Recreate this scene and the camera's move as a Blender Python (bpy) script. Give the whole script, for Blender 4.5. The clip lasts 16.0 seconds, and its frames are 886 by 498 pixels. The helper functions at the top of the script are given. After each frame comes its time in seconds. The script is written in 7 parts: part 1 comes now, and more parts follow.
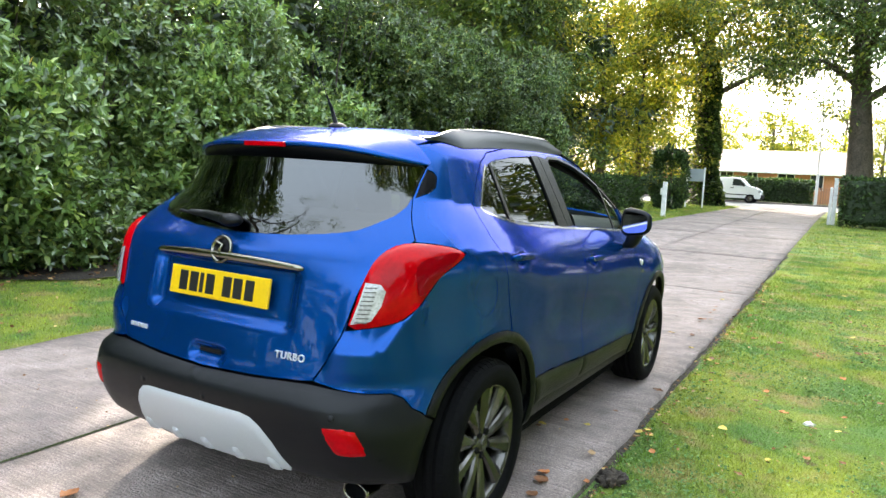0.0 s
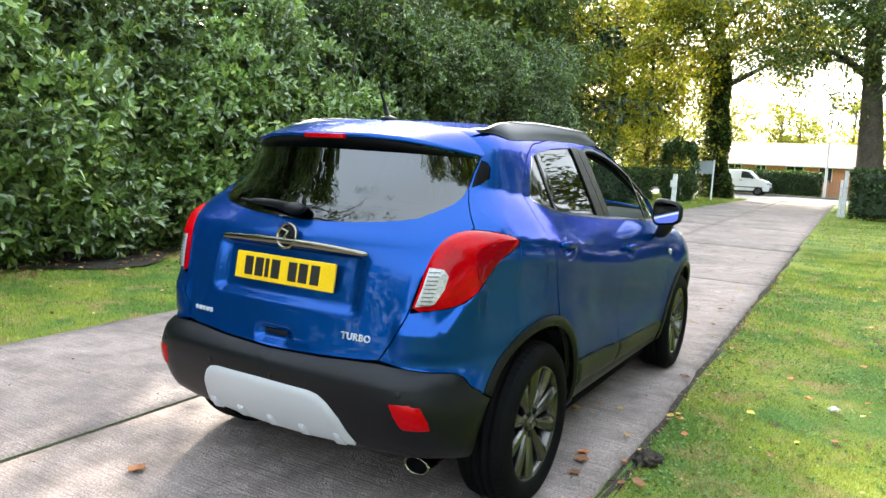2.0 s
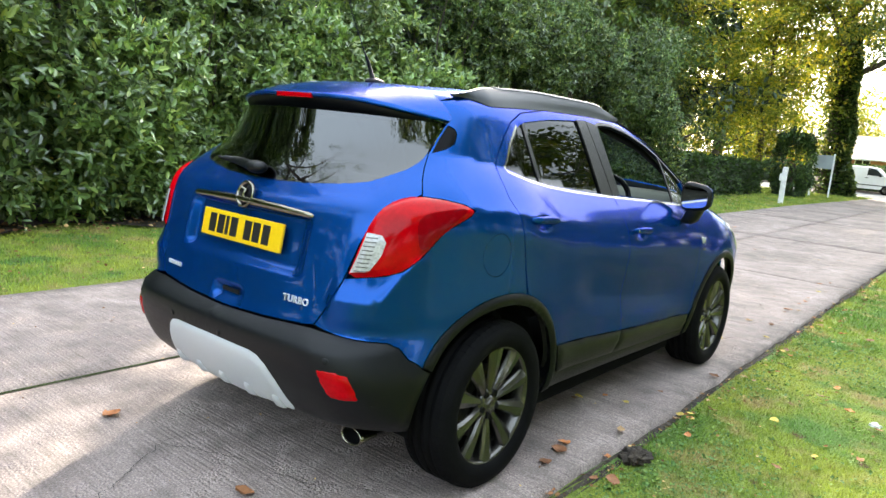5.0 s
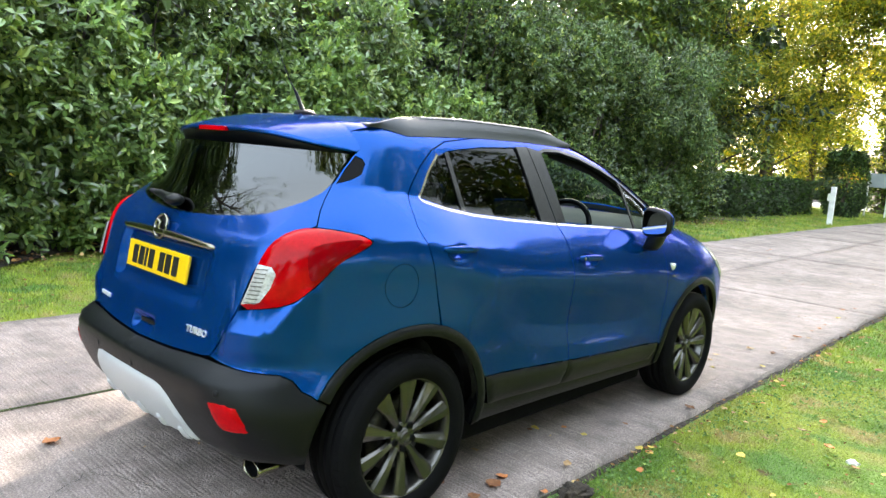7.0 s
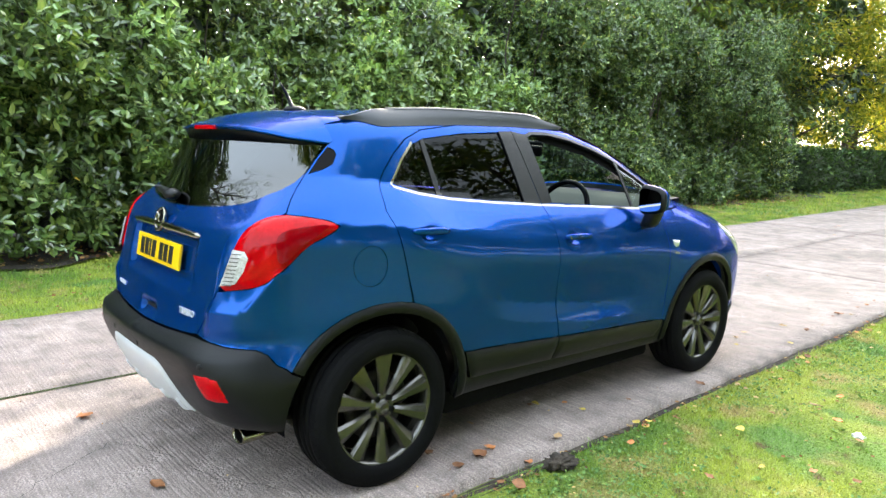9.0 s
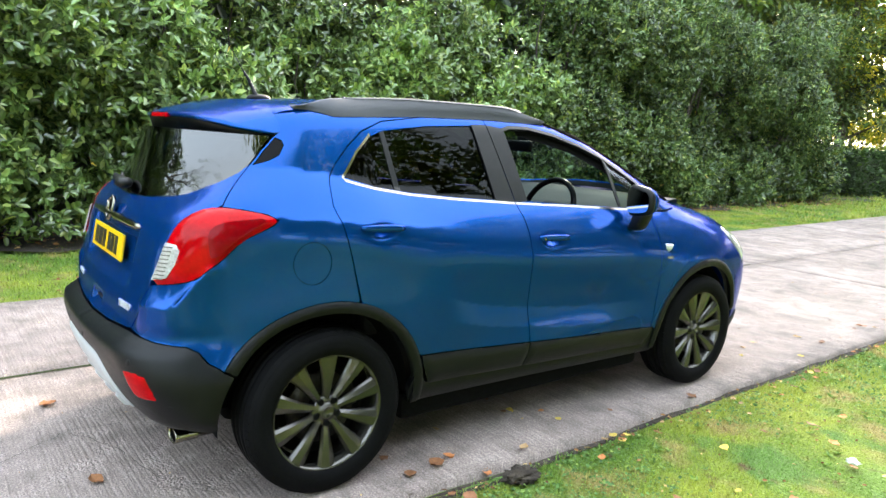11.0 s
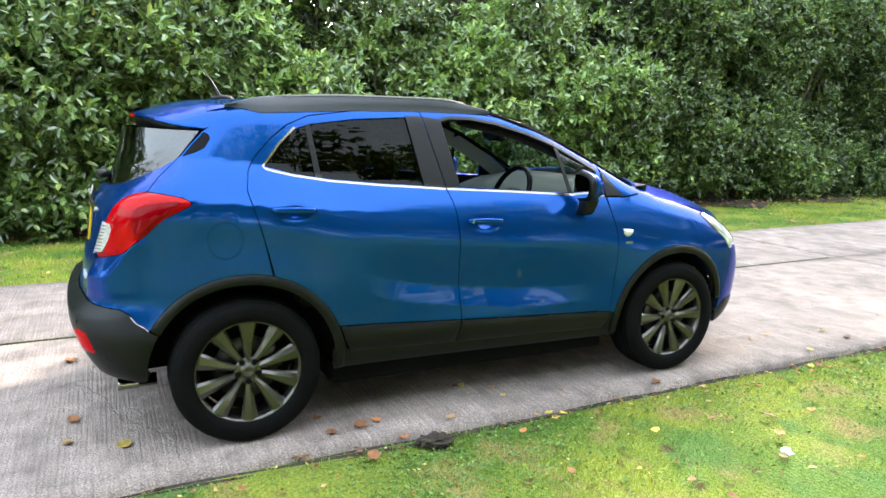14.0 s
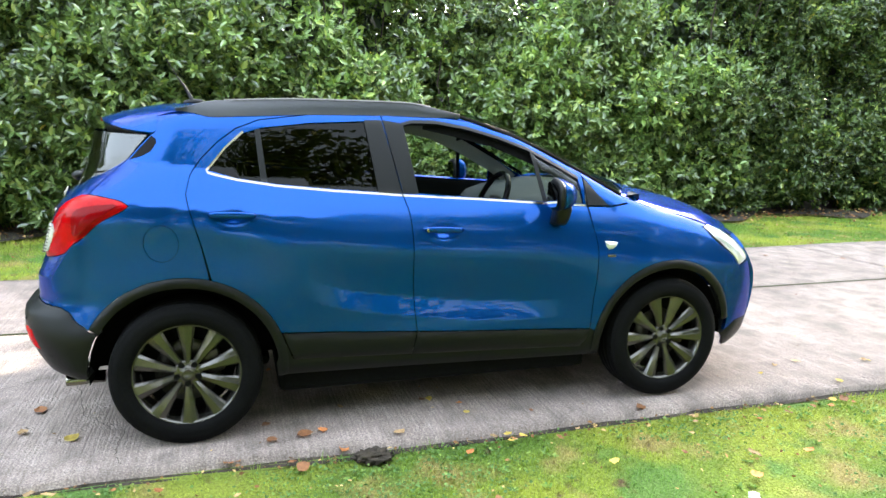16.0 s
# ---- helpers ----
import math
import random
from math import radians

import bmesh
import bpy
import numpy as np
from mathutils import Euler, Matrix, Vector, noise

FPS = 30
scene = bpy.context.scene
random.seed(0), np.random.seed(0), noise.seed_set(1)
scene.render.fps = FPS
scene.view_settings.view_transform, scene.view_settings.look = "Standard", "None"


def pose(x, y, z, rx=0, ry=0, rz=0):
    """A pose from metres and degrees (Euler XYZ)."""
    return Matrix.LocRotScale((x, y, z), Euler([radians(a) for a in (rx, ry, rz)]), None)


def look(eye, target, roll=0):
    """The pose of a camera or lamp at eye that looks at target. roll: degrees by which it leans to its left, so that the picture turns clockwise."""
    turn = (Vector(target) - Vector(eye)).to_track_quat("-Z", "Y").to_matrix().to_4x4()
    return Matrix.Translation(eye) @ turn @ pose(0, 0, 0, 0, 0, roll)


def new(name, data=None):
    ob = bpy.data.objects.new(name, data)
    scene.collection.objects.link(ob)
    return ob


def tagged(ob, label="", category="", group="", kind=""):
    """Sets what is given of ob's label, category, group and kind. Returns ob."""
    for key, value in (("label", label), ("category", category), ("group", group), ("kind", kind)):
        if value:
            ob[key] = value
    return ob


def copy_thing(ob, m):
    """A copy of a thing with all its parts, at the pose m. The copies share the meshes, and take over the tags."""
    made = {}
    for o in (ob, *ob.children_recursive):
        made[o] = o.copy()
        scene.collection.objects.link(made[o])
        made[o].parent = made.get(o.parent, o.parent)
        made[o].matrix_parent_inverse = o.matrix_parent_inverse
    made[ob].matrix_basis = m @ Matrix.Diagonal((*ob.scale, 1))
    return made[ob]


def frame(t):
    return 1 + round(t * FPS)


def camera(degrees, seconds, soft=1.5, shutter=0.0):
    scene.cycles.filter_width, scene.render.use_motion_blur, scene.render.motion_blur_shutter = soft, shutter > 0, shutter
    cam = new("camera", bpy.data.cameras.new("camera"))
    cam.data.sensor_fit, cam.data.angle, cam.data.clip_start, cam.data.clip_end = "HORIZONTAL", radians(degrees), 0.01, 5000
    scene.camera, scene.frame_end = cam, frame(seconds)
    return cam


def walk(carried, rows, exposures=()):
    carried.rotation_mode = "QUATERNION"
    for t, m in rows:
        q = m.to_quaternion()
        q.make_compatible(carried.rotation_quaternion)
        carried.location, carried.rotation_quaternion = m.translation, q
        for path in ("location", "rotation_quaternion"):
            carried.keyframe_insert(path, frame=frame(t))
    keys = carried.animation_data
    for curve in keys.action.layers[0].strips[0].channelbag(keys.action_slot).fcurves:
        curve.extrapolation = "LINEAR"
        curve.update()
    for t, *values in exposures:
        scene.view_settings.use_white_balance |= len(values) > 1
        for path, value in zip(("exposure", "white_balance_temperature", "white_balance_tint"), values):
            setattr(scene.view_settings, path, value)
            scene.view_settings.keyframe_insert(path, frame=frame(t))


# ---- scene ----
cam = camera(64.0, 16.0)
PATH = [
    (0, (2.045, -2.487, 1.445), (1.049, -0.768, 1.216), 2.8),
    (0.5, (2.056, -2.49, 1.448), (1.065, -0.767, 1.224), 2.6),
    (1, (2.054, -2.498, 1.458), (1.067, -0.773, 1.24), 2.5),
    (1.5, (2.026, -2.58, 1.448), (1.008, -0.873, 1.227), 2.8),
    (2, (1.945, -2.701, 1.432), (0.939, -0.991, 1.18), 2.9),
    (2.5, (1.973, -2.773, 1.436), (0.998, -1.051, 1.144), 3.6),
    (3, (2.143, -2.776, 1.426), (1.196, -1.048, 1.086), 4.3),
    (3.5, (2.274, -2.729, 1.412), (1.321, -1.013, 1.023), 3.4),
    (4, (2.325, -2.562, 1.375), (1.314, -0.882, 0.979), 4.2),
    (4.5, (2.298, -2.387, 1.4), (1.152, -0.787, 1.044), 5.4),
    (4.7, (2.305, -2.338, 1.401), (1.115, -0.767, 1.064), 5.5),
    (6.8, (2.738, -1.962, 1.46), (1.405, -0.499, 1.174), 4.0),
    (7, (2.738, -1.896, 1.468), (1.386, -0.447, 1.201), 4.2),
    (7.5, (2.871, -1.793, 1.475), (1.434, -0.429, 1.208), 2.6),
    (8, (3.07, -1.719, 1.475), (1.585, -0.414, 1.173), 2.2),
    (8.5, (3.139, -1.71, 1.478), (1.65, -0.413, 1.163), 2.0),
    (9, (3.158, -1.701, 1.482), (1.664, -0.407, 1.174), 1.6),
    (9.2, (3.168, -1.693, 1.482), (1.666, -0.409, 1.173), 1.4),
    (11.3, (3.327, -1.256, 1.504), (1.73, -0.102, 1.16), 3.4),
    (11.5, (3.393, -1.23, 1.51), (1.763, -0.128, 1.151), 3.1),
    (12, (3.572, -1.144, 1.497), (1.92, -0.085, 1.112), 2.4),
    (12.5, (3.673, -1.02, 1.492), (2.054, 0.091, 1.11), 1.6),
    (13, (3.76, -0.839, 1.499), (2.081, 0.187, 1.14), 2.8),
    (13.5, (3.876, -0.692, 1.505), (2.129, 0.213, 1.148), 1.6),
    (14, (4.048, -0.564, 1.513), (2.277, 0.293, 1.154), 1.2),
    (14.5, (4.108, -0.452, 1.495), (2.322, 0.373, 1.134), 0.8),
    (15, (4.123, -0.216, 1.484), (2.318, 0.567, 1.129), 1.4),
    (15.5, (4.114, -0.004, 1.505), (2.281, 0.718, 1.162), 1.8),
    (16, (4.191, 0.213, 1.539), (2.309, 0.785, 1.179), 1.2),
]
walk(cam, [(t, look(eye, target, roll)) for t, eye, target, roll in PATH],
     exposures=[(0.0, 2.58, 6850, 8), (4.5, 2.62, 6900, 8), (8.0, 2.93, 6950, 8), (12.5, 3.06, 6950, 8), (15.0, 3.03, 6950, 8), (16.0, 3.16, 6950, 8)])

# ---- light ----
SUN_TO = Vector((-0.50, 0.70, 0.47)).normalized()
world = bpy.data.worlds.new("sky")
scene.world = world
world.use_nodes = True
_wn = world.node_tree.nodes
_sky = _wn.new("ShaderNodeTexSky")
_sky.sky_type = "NISHITA"
_sky.sun_disc = False
_sky.sun_elevation = math.asin(SUN_TO.z)
_sky.sun_rotation = math.atan2(SUN_TO.x, SUN_TO.y)
_sky.dust_density = 3.6
_sky.air_density = 1.0
# thin high cloud whitens the whole sky
_haze = _wn.new("ShaderNodeMix")
_haze.data_type = "RGBA"
_haze.inputs[0].default_value = 0.38
_haze.inputs[7].default_value = (7.1, 8.2, 9.2, 1.0)
world.node_tree.links.new(_sky.outputs[0], _haze.inputs[6])
world.node_tree.links.new(_haze.outputs[2], _wn["Background"].inputs[0])
_wn["Background"].inputs[1].default_value = 0.15
_sun = bpy.data.lights.new("sun", "SUN")
_sun.energy, _sun.angle, _sun.color = 2.4, radians(0.55), (1.0, 0.93, 0.82)
sun = new("sun", _sun)
sun.matrix_world = look(SUN_TO * 60, (0, 0, 0))


# ---- materials ----
def material(name, color=(0.5, 0.5, 0.5), rough=0.5, metal=0.0, coat=0.0, grain=0.0, scale=30.0, vary=0.0, vscale=2.0, bump=0.0, bscale=None, island=0.0, obrand=0.0, spec=0.5, translucent=0.0, rvary=0.0, color2=None, share=0.3):
    """Principled material with two scales of procedural variation, relief, and a shift per piece."""
    m = bpy.data.materials.new(name)
    m.use_nodes = True
    nt = m.node_tree
    n, l = nt.nodes, nt.links
    b = n["Principled BSDF"]
    b.inputs["Roughness"].default_value = rough
    b.inputs["Metallic"].default_value = metal
    b.inputs["Coat Weight"].default_value = coat
    b.inputs["Coat Roughness"].default_value = 0.02
    b.inputs["Specular IOR Level"].default_value = spec
    co = n.new("ShaderNodeTexCoord")
    value = n.new("ShaderNodeValue")
    value.outputs[0].default_value = 1.0
    fac = value.outputs[0]

    def times(a, out, amount, lo=0.0, hi=1.0):
        mr = n.new("ShaderNodeMapRange")
        mr.inputs["From Min"].default_value, mr.inputs["From Max"].default_value = lo, hi
        mr.inputs["To Min"].default_value, mr.inputs["To Max"].default_value = 1 - amount, 1 + amount
        l.new(out, mr.inputs["Value"])
        mu = n.new("ShaderNodeMath")
        mu.operation = "MULTIPLY"
        l.new(a, mu.inputs[0])
        l.new(mr.outputs[0], mu.inputs[1])
        return mu.outputs[0]

    def noise_node(s, detail=4.0):
        t = n.new("ShaderNodeTexNoise")
        t.inputs["Scale"].default_value, t.inputs["Detail"].default_value = s, detail
        l.new(co.outputs["Object"], t.inputs["Vector"])
        return t.outputs[0]
    if grain:
        g = noise_node(scale, 5.0)
        fac = times(fac, g, grain, 0.3, 0.7)
    if vary:
        fac = times(fac, noise_node(vscale, 3.0), vary, 0.3, 0.7)
    if island:
        geo = n.new("ShaderNodeNewGeometry")
        fac = times(fac, geo.outputs["Random Per Island"], island)
    if obrand:
        oi = n.new("ShaderNodeObjectInfo")
        fac = times(fac, oi.outputs["Random"], obrand)
    mix = n.new("ShaderNodeVectorMath")
    mix.operation = "SCALE"
    mix.inputs[0].default_value = color
    if color2:
        geo2 = n.new("ShaderNodeNewGeometry")
        mr2 = n.new("ShaderNodeMapRange")
        mr2.inputs["From Min"].default_value = 1 - share
        l.new(geo2.outputs["Random Per Island"], mr2.inputs["Value"])
        mc = n.new("ShaderNodeMix")
        mc.data_type = "RGBA"
        mc.inputs[6].default_value, mc.inputs[7].default_value = (*color, 1), (*color2, 1)
        l.new(mr2.outputs[0], mc.inputs[0])
        l.new(mc.outputs[2], mix.inputs[0])
    l.new(fac, mix.inputs["Scale"])
    l.new(mix.outputs[0], b.inputs["Base Color"])
    if rvary:
        mr = n.new("ShaderNodeMapRange")
        mr.inputs["To Min"].default_value, mr.inputs["To Max"].default_value = max(0, rough - rvary), rough + rvary
        l.new(noise_node(vscale * 3), mr.inputs["Value"])
        l.new(mr.outputs[0], b.inputs["Roughness"])
    if bump:
        bp = n.new("ShaderNodeBump")
        bp.inputs["Strength"].default_value = 1.0
        bp.inputs["Distance"].default_value = bump
        l.new(noise_node(bscale or scale, 4.0), bp.inputs["Height"])
        l.new(bp.outputs[0], b.inputs["Normal"])
    if translucent:
        tr = n.new("ShaderNodeBsdfTranslucent")
        sc = n.new("ShaderNodeVectorMath")
        sc.operation = "MULTIPLY"
        sc.inputs[1].default_value = (1.6, 1.5, 0.5)
        l.new(mix.outputs[0], sc.inputs[0])
        l.new(sc.outputs[0], tr.inputs[0])
        ms = n.new("ShaderNodeMixShader")
        ms.inputs[0].default_value = translucent
        l.new(b.outputs[0], ms.inputs[1])
        l.new(tr.outputs[0], ms.inputs[2])
        l.new(ms.outputs[0], n["Material Output"].inputs[0])
    return m


def glass(name, tint, ior=1.5, edge=1.0):
    """Thin pane: tinted clear view with a mirror gloss by Fresnel."""
    m = bpy.data.materials.new(name)
    m.use_nodes = True
    n, l = m.node_tree.nodes, m.node_tree.links
    n.remove(n["Principled BSDF"])
    t, g, f, x = n.new("ShaderNodeBsdfTransparent"), n.new("ShaderNodeBsdfGlossy"), n.new("ShaderNodeLayerWeight"), n.new("ShaderNodeMixShader")
    t.inputs[0].default_value = (*tint, 1)
    g.inputs["Roughness"].default_value = 0.0
    f.inputs["Blend"].default_value = 0.5
    power, line = n.new("ShaderNodeMath"), n.new("ShaderNodeMath")
    power.operation, line.operation = "POWER", "MULTIPLY_ADD"
    f0 = ((ior - 1) / (ior + 1)) ** 2
    power.inputs[1].default_value = 5.0
    line.inputs[1].default_value, line.inputs[2].default_value = (1 - f0) * edge, f0
    l.new(f.outputs["Facing"], power.inputs[0])
    l.new(power.outputs[0], line.inputs[0])
    l.new(line.outputs[0], x.inputs[0])
    l.new(t.outputs[0], x.inputs[1])
    l.new(g.outputs[0], x.inputs[2])
    l.new(x.outputs[0], n["Material Output"].inputs[0])
    return m


PAINT = material("blue_paint", (0.0001, 0.048, 0.232), rough=0.20, metal=0.66, spec=0.06, coat=0.32, grain=0.10, scale=900, vary=0.03, vscale=1.5)
PAINT.node_tree.nodes["Principled BSDF"].inputs["Specular Tint"].default_value = (0.01, 0.32, 0.85, 1.0)
BLACKPL = material("black_plastic", (0.0028, 0.0034, 0.0048), spec=0.25, rough=0.40, grain=0.2, scale=400, vary=0.12, vscale=4, bump=0.0004, bscale=900)
GLOSSBLACK = material("satin_black", (0.004, 0.004, 0.005), spec=0.06, rough=0.10, grain=0.1, scale=200)
RUBBER = material("tyre_rubber", (0.0040, 0.0040, 0.0045), spec=0.06, rough=0.75, grain=0.25, scale=90, vary=0.2, vscale=9)
SILVERPL = material("silver_plastic", (0.52, 0.54, 0.57), rough=0.42, metal=0.25, grain=0.06, scale=300)
CHROME = material("chrome", (0.24, 0.225, 0.18), rough=0.14, metal=1.0, vary=0.05, vscale=8)
ALLOY = material("grey_alloy", (0.085, 0.080, 0.072), rough=0.26, metal=0.85, coat=0.35, grain=0.08, scale=200, vary=0.1, vscale=10)
STEEL = material("brake_steel", (0.07, 0.065, 0.06), rough=0.45, metal=0.9, grain=0.3, scale=60)
RAILGREY = material("satin_grey_rail", (0.040, 0.043, 0.052), rough=0.42, spec=0.3, grain=0.1, scale=200)
DARK = material("dark_lining", (0.006, 0.006, 0.0065), spec=0.02, rough=0.9, grain=0.2, scale=60)
INTERIOR = material("charcoal_trim", (0.022, 0.023, 0.025), spec=0.1, rough=0.7, grain=0.15, scale=120, bump=0.0004, bscale=500)
DASH = material("dash_trim", (0.065, 0.067, 0.070), spec=0.03, rough=0.9, grain=0.12, scale=120, bump=0.0004, bscale=500)
LIGHTTRIM = material("grey_trim", (0.28, 0.28, 0.27), rough=0.7, grain=0.1, scale=160)
REDLENS = material("red_lens", (0.38, 0.0001, 0.003), spec=0.04, rough=0.10, coat=0.24, grain=0.12, scale=70, vary=0.2, vscale=9)
DARKRED = material("dark_red_scoop", (0.19, 0.0003, 0.003), rough=0.12, spec=0.05, coat=0.12, grain=0.1, scale=60)
CLEARLENS = material("clear_lens", (0.36, 0.35, 0.34), rough=0.12, coat=1.0, grain=0.25, scale=120, vary=0.15, vscale=20)
LENSRIB = material("lens_rib", (0.10, 0.09, 0.09), rough=0.25, coat=0.6)
HEADLENS = material("headlamp_lens", (0.60, 0.62, 0.62), rough=0.08, metal=0.4, coat=1.0, vary=0.3, vscale=12)
YELLOW = material("plate_yellow", (0.72, 0.46, 0.006), rough=0.35, grain=0.05, scale=80)
INK = material("plate_ink", (0.01, 0.01, 0.01), rough=0.4)
TINT = glass("privacy_glass", (0.04, 0.044, 0.046), 2.05)
SIDETINT = glass("door_privacy_glass", (0.03, 0.035, 0.035), 1.27)
SCREEN = glass("windscreen_glass", (0.42, 0.52, 0.49), 1.5, 0.4)
CLEAR = glass("clear_glass", (0.72, 0.78, 0.76), 1.5)
MIRROR = material("mirror_glass", (0.80, 0.83, 0.85), rough=0.0, metal=1.0)


# ---- building helpers ----
def shade(me, smooth=True):
    me.polygons.foreach_set("use_smooth", [smooth] * len(me.polygons))


def part(name, bm, mat, parent=None, label="", smooth=True):
    """Links a bmesh as one mesh object under a thing or part."""
    me = bpy.data.meshes.new(name)
    bm.to_mesh(me)
    bm.free()
    shade(me, smooth)
    ob = new(name, me)
    me.materials.append(mat)
    ob.parent = parent
    if label:
        ob["label"] = label
    return ob


def mesh_part(name, verts, faces, mat, parent=None, label="", smooth=True, normals=None):
    me = bpy.data.meshes.new(name)
    me.from_pydata([tuple(v) for v in verts], [], [tuple(f) for f in faces])
    me.validate()
    shade(me, smooth)
    if normals is not None and len(normals) == len(me.vertices):
        me.normals_split_custom_set_from_vertices([tuple(v) for v in normals])
    ob = new(name, me)
    me.materials.append(mat)
    ob.parent = parent
    if label:
        ob["label"] = label
    return ob


def thing(name, label, category, group="", kind="", at=(0, 0, 0)):
    ob = new(name)
    ob.location = at
    ob.empty_display_size = 0.2
    return tagged(ob, label, category, group, kind)


def box(bm, a, b, bevel=0.0, seg=2):
    r = bmesh.ops.create_cube(bm, size=1.0)
    for v in r["verts"]:
        v.co = Vector([a[i] + (v.co[i] + 0.5) * (b[i] - a[i]) for i in range(3)])
    if bevel:
        es = list({e for v in r["verts"] for e in v.link_edges})
        bmesh.ops.bevel(bm, geom=es, offset=bevel, segments=seg, affect="EDGES", profile=0.5)
    return r["verts"]


def boxed(name, a, b, mat, parent=None, label="", bevel=0.01, seg=2):
    bm = bmesh.new()
    box(bm, a, b, bevel, seg)
    return part(name, bm, mat, parent, label, smooth=False)


def lathe(bm, profile, segs=64, axis="x", centre=(0, 0, 0), close=False):
    """Turns (along, radius) pairs about an axis."""
    rings = []
    for a, r in profile:
        ring = []
        for i in range(segs):
            t = 2 * math.pi * i / segs
            c, s = r * math.cos(t), r * math.sin(t)
            p = {"x": (a, c, s), "y": (s, a, c), "z": (c, s, a)}[axis]
            ring.append(bm.verts.new((p[0] + centre[0], p[1] + centre[1], p[2] + centre[2])))
        rings.append(ring)
    pairs = list(zip(rings, rings[1:])) + ([(rings[-1], rings[0])] if close else [])
    for r0, r1 in pairs:
        for i in range(segs):
            j = (i + 1) % segs
            bm.faces.new((r0[i], r0[j], r1[j], r1[i]))
    return rings


def tube(bm, points, radius, segs=8, cap=True):
    """A tube through points; radius may be a list."""
    pts = [Vector(p) for p in points]
    rad = radius if isinstance(radius, (list, tuple)) else [radius] * len(pts)
    rings = []
    for i, p in enumerate(pts):
        d = (pts[min(i + 1, len(pts) - 1)] - pts[max(i - 1, 0)]).normalized()
        u = d.cross(Vector((0, 0, 1)) if abs(d.z) < 0.9 else Vector((1, 0, 0))).normalized()
        v = d.cross(u)
        rings.append([bm.verts.new(p + (u * math.cos(2 * math.pi * k / segs) + v * math.sin(2 * math.pi * k / segs)) * rad[i]) for k in range(segs)])
    for r0, r1 in zip(rings, rings[1:]):
        for k in range(segs):
            bm.faces.new((r0[k], r0[(k + 1) % segs], r1[(k + 1) % segs], r1[k]))
    if cap:
        bm.faces.new(rings[0])
        bm.faces.new(rings[-1][::-1])
    return rings


def curve(*pts):
    """Smooth monotone curve through (x, y) pairs."""
    x, y = np.array(pts, float).T
    h, d = np.diff(x), np.diff(y) / np.diff(x)
    m = np.zeros(len(x))
    m[0], m[-1] = d[0], d[-1]
    for i in range(1, len(x) - 1):
        if d[i - 1] * d[i] > 0:
            w1, w2 = 2 * h[i] + h[i - 1], h[i] + 2 * h[i - 1]
            m[i] = (w1 + w2) / (w1 / d[i - 1] + w2 / d[i])

    def f(v):
        v = np.clip(np.asarray(v, float), x[0], x[-1])
        i = np.clip(np.searchsorted(x, v) - 1, 0, len(x) - 2)
        t = (v - x[i]) / h[i]
        return (y[i] * (1 + 2 * t) * (1 - t) ** 2 + m[i] * h[i] * t * (1 - t) ** 2 + y[i + 1] * t * t * (3 - 2 * t) + m[i + 1] * h[i] * t * t * (t - 1))
    return f


def ramp(v, a, b):
    t = np.clip((np.asarray(v, float) - a) / (b - a), 0, 1)
    return t * t * (3 - 2 * t)

# ---- car: body surface ----
# Car axes: x to its right, y ahead, z up; the rear axle stands over y = 0.
LOW = curve((0.10, 0.75), (0.20, 0.79), (0.30, 0.818), (0.40, 0.836), (0.50, 0.848), (0.65, 0.862), (0.80, 0.868), (1.00, 0.868), (1.8, 0.868))
BELT = curve((-0.8, 1.37), (-0.2, 1.325), (0.13, 1.285), (0.43, 1.225), (0.93, 1.175), (1.8, 1.12), (2.2, 1.085), (2.6, 1.06), (3.0, 0.99), (3.4, 0.9))
LEDGE = curve((-0.8, 0.20), (-0.2, 0.18), (0.13, 0.155), (0.93, 0.125), (2.15, 0.10), (2.6, 0.10), (3.4, 0.10))
PLAN = curve((-0.9, 0.36), (-0.6, 0.17), (-0.4, 0.085), (-0.2, 0.04), (0.0, 0.012), (0.3, 0.0), (2.4, 0.0), (2.7, 0.012), (3.0, 0.05), (3.2, 0.10), (3.5, 0.24))
REAR = curve((0.1, -0.45), (0.28, -0.575), (0.35, -0.64), (0.42, -0.685), (0.50, -0.722), (0.58, -0.742), (0.62, -0.743), (0.642, -0.738), (0.660, -0.704), (0.70, -0.686), (0.77, -0.672), (0.85, -0.658),
             (0.95, -0.642), (1.03, -0.625), (1.10, -0.598), (1.165, -0.545), (1.25, -0.480), (1.35, -0.403), (1.45, -0.326), (1.55, -0.25), (1.7, -0.12))
ROOF = curve((-0.8, 1.50), (-0.1, 1.588), (0.2, 1.606), (0.6, 1.622), (1.0, 1.62), (1.4, 1.602), (1.69, 1.55), (1.95, 1.447), (2.19, 1.335), (2.49, 1.20), (2.7, 1.137), (2.96, 1.075), (3.16, 1.0), (3.3, 0.92), (3.42, 0.78))
NOSE = curve((0.1, 3.1), (0.2, 3.27), (0.35, 3.43), (0.55, 3.47), (0.75, 3.43), (0.9, 3.33), (1.1, 3.1))
BLADE = curve((0.42, 0.90), (0.50, 0.813), (0.654, 0.741), (0.827, 0.697), (1.07, 0.664), (1.46, 0.623), (2.05, 0.596))
SHOULDER = curve((-0.5, 1.16), (-0.2, 1.140), (0.0, 1.122), (0.15, 1.107), (0.5, 1.075), (1.2, 1.02))
WHEEL_Y = (0.0, 2.555)
HUB_Z = 0.345


def smax(a, b, k):
    h = np.clip(k - np.abs(a - b), 0, None) / k
    return np.maximum(a, b) + h * h * k * 0.25


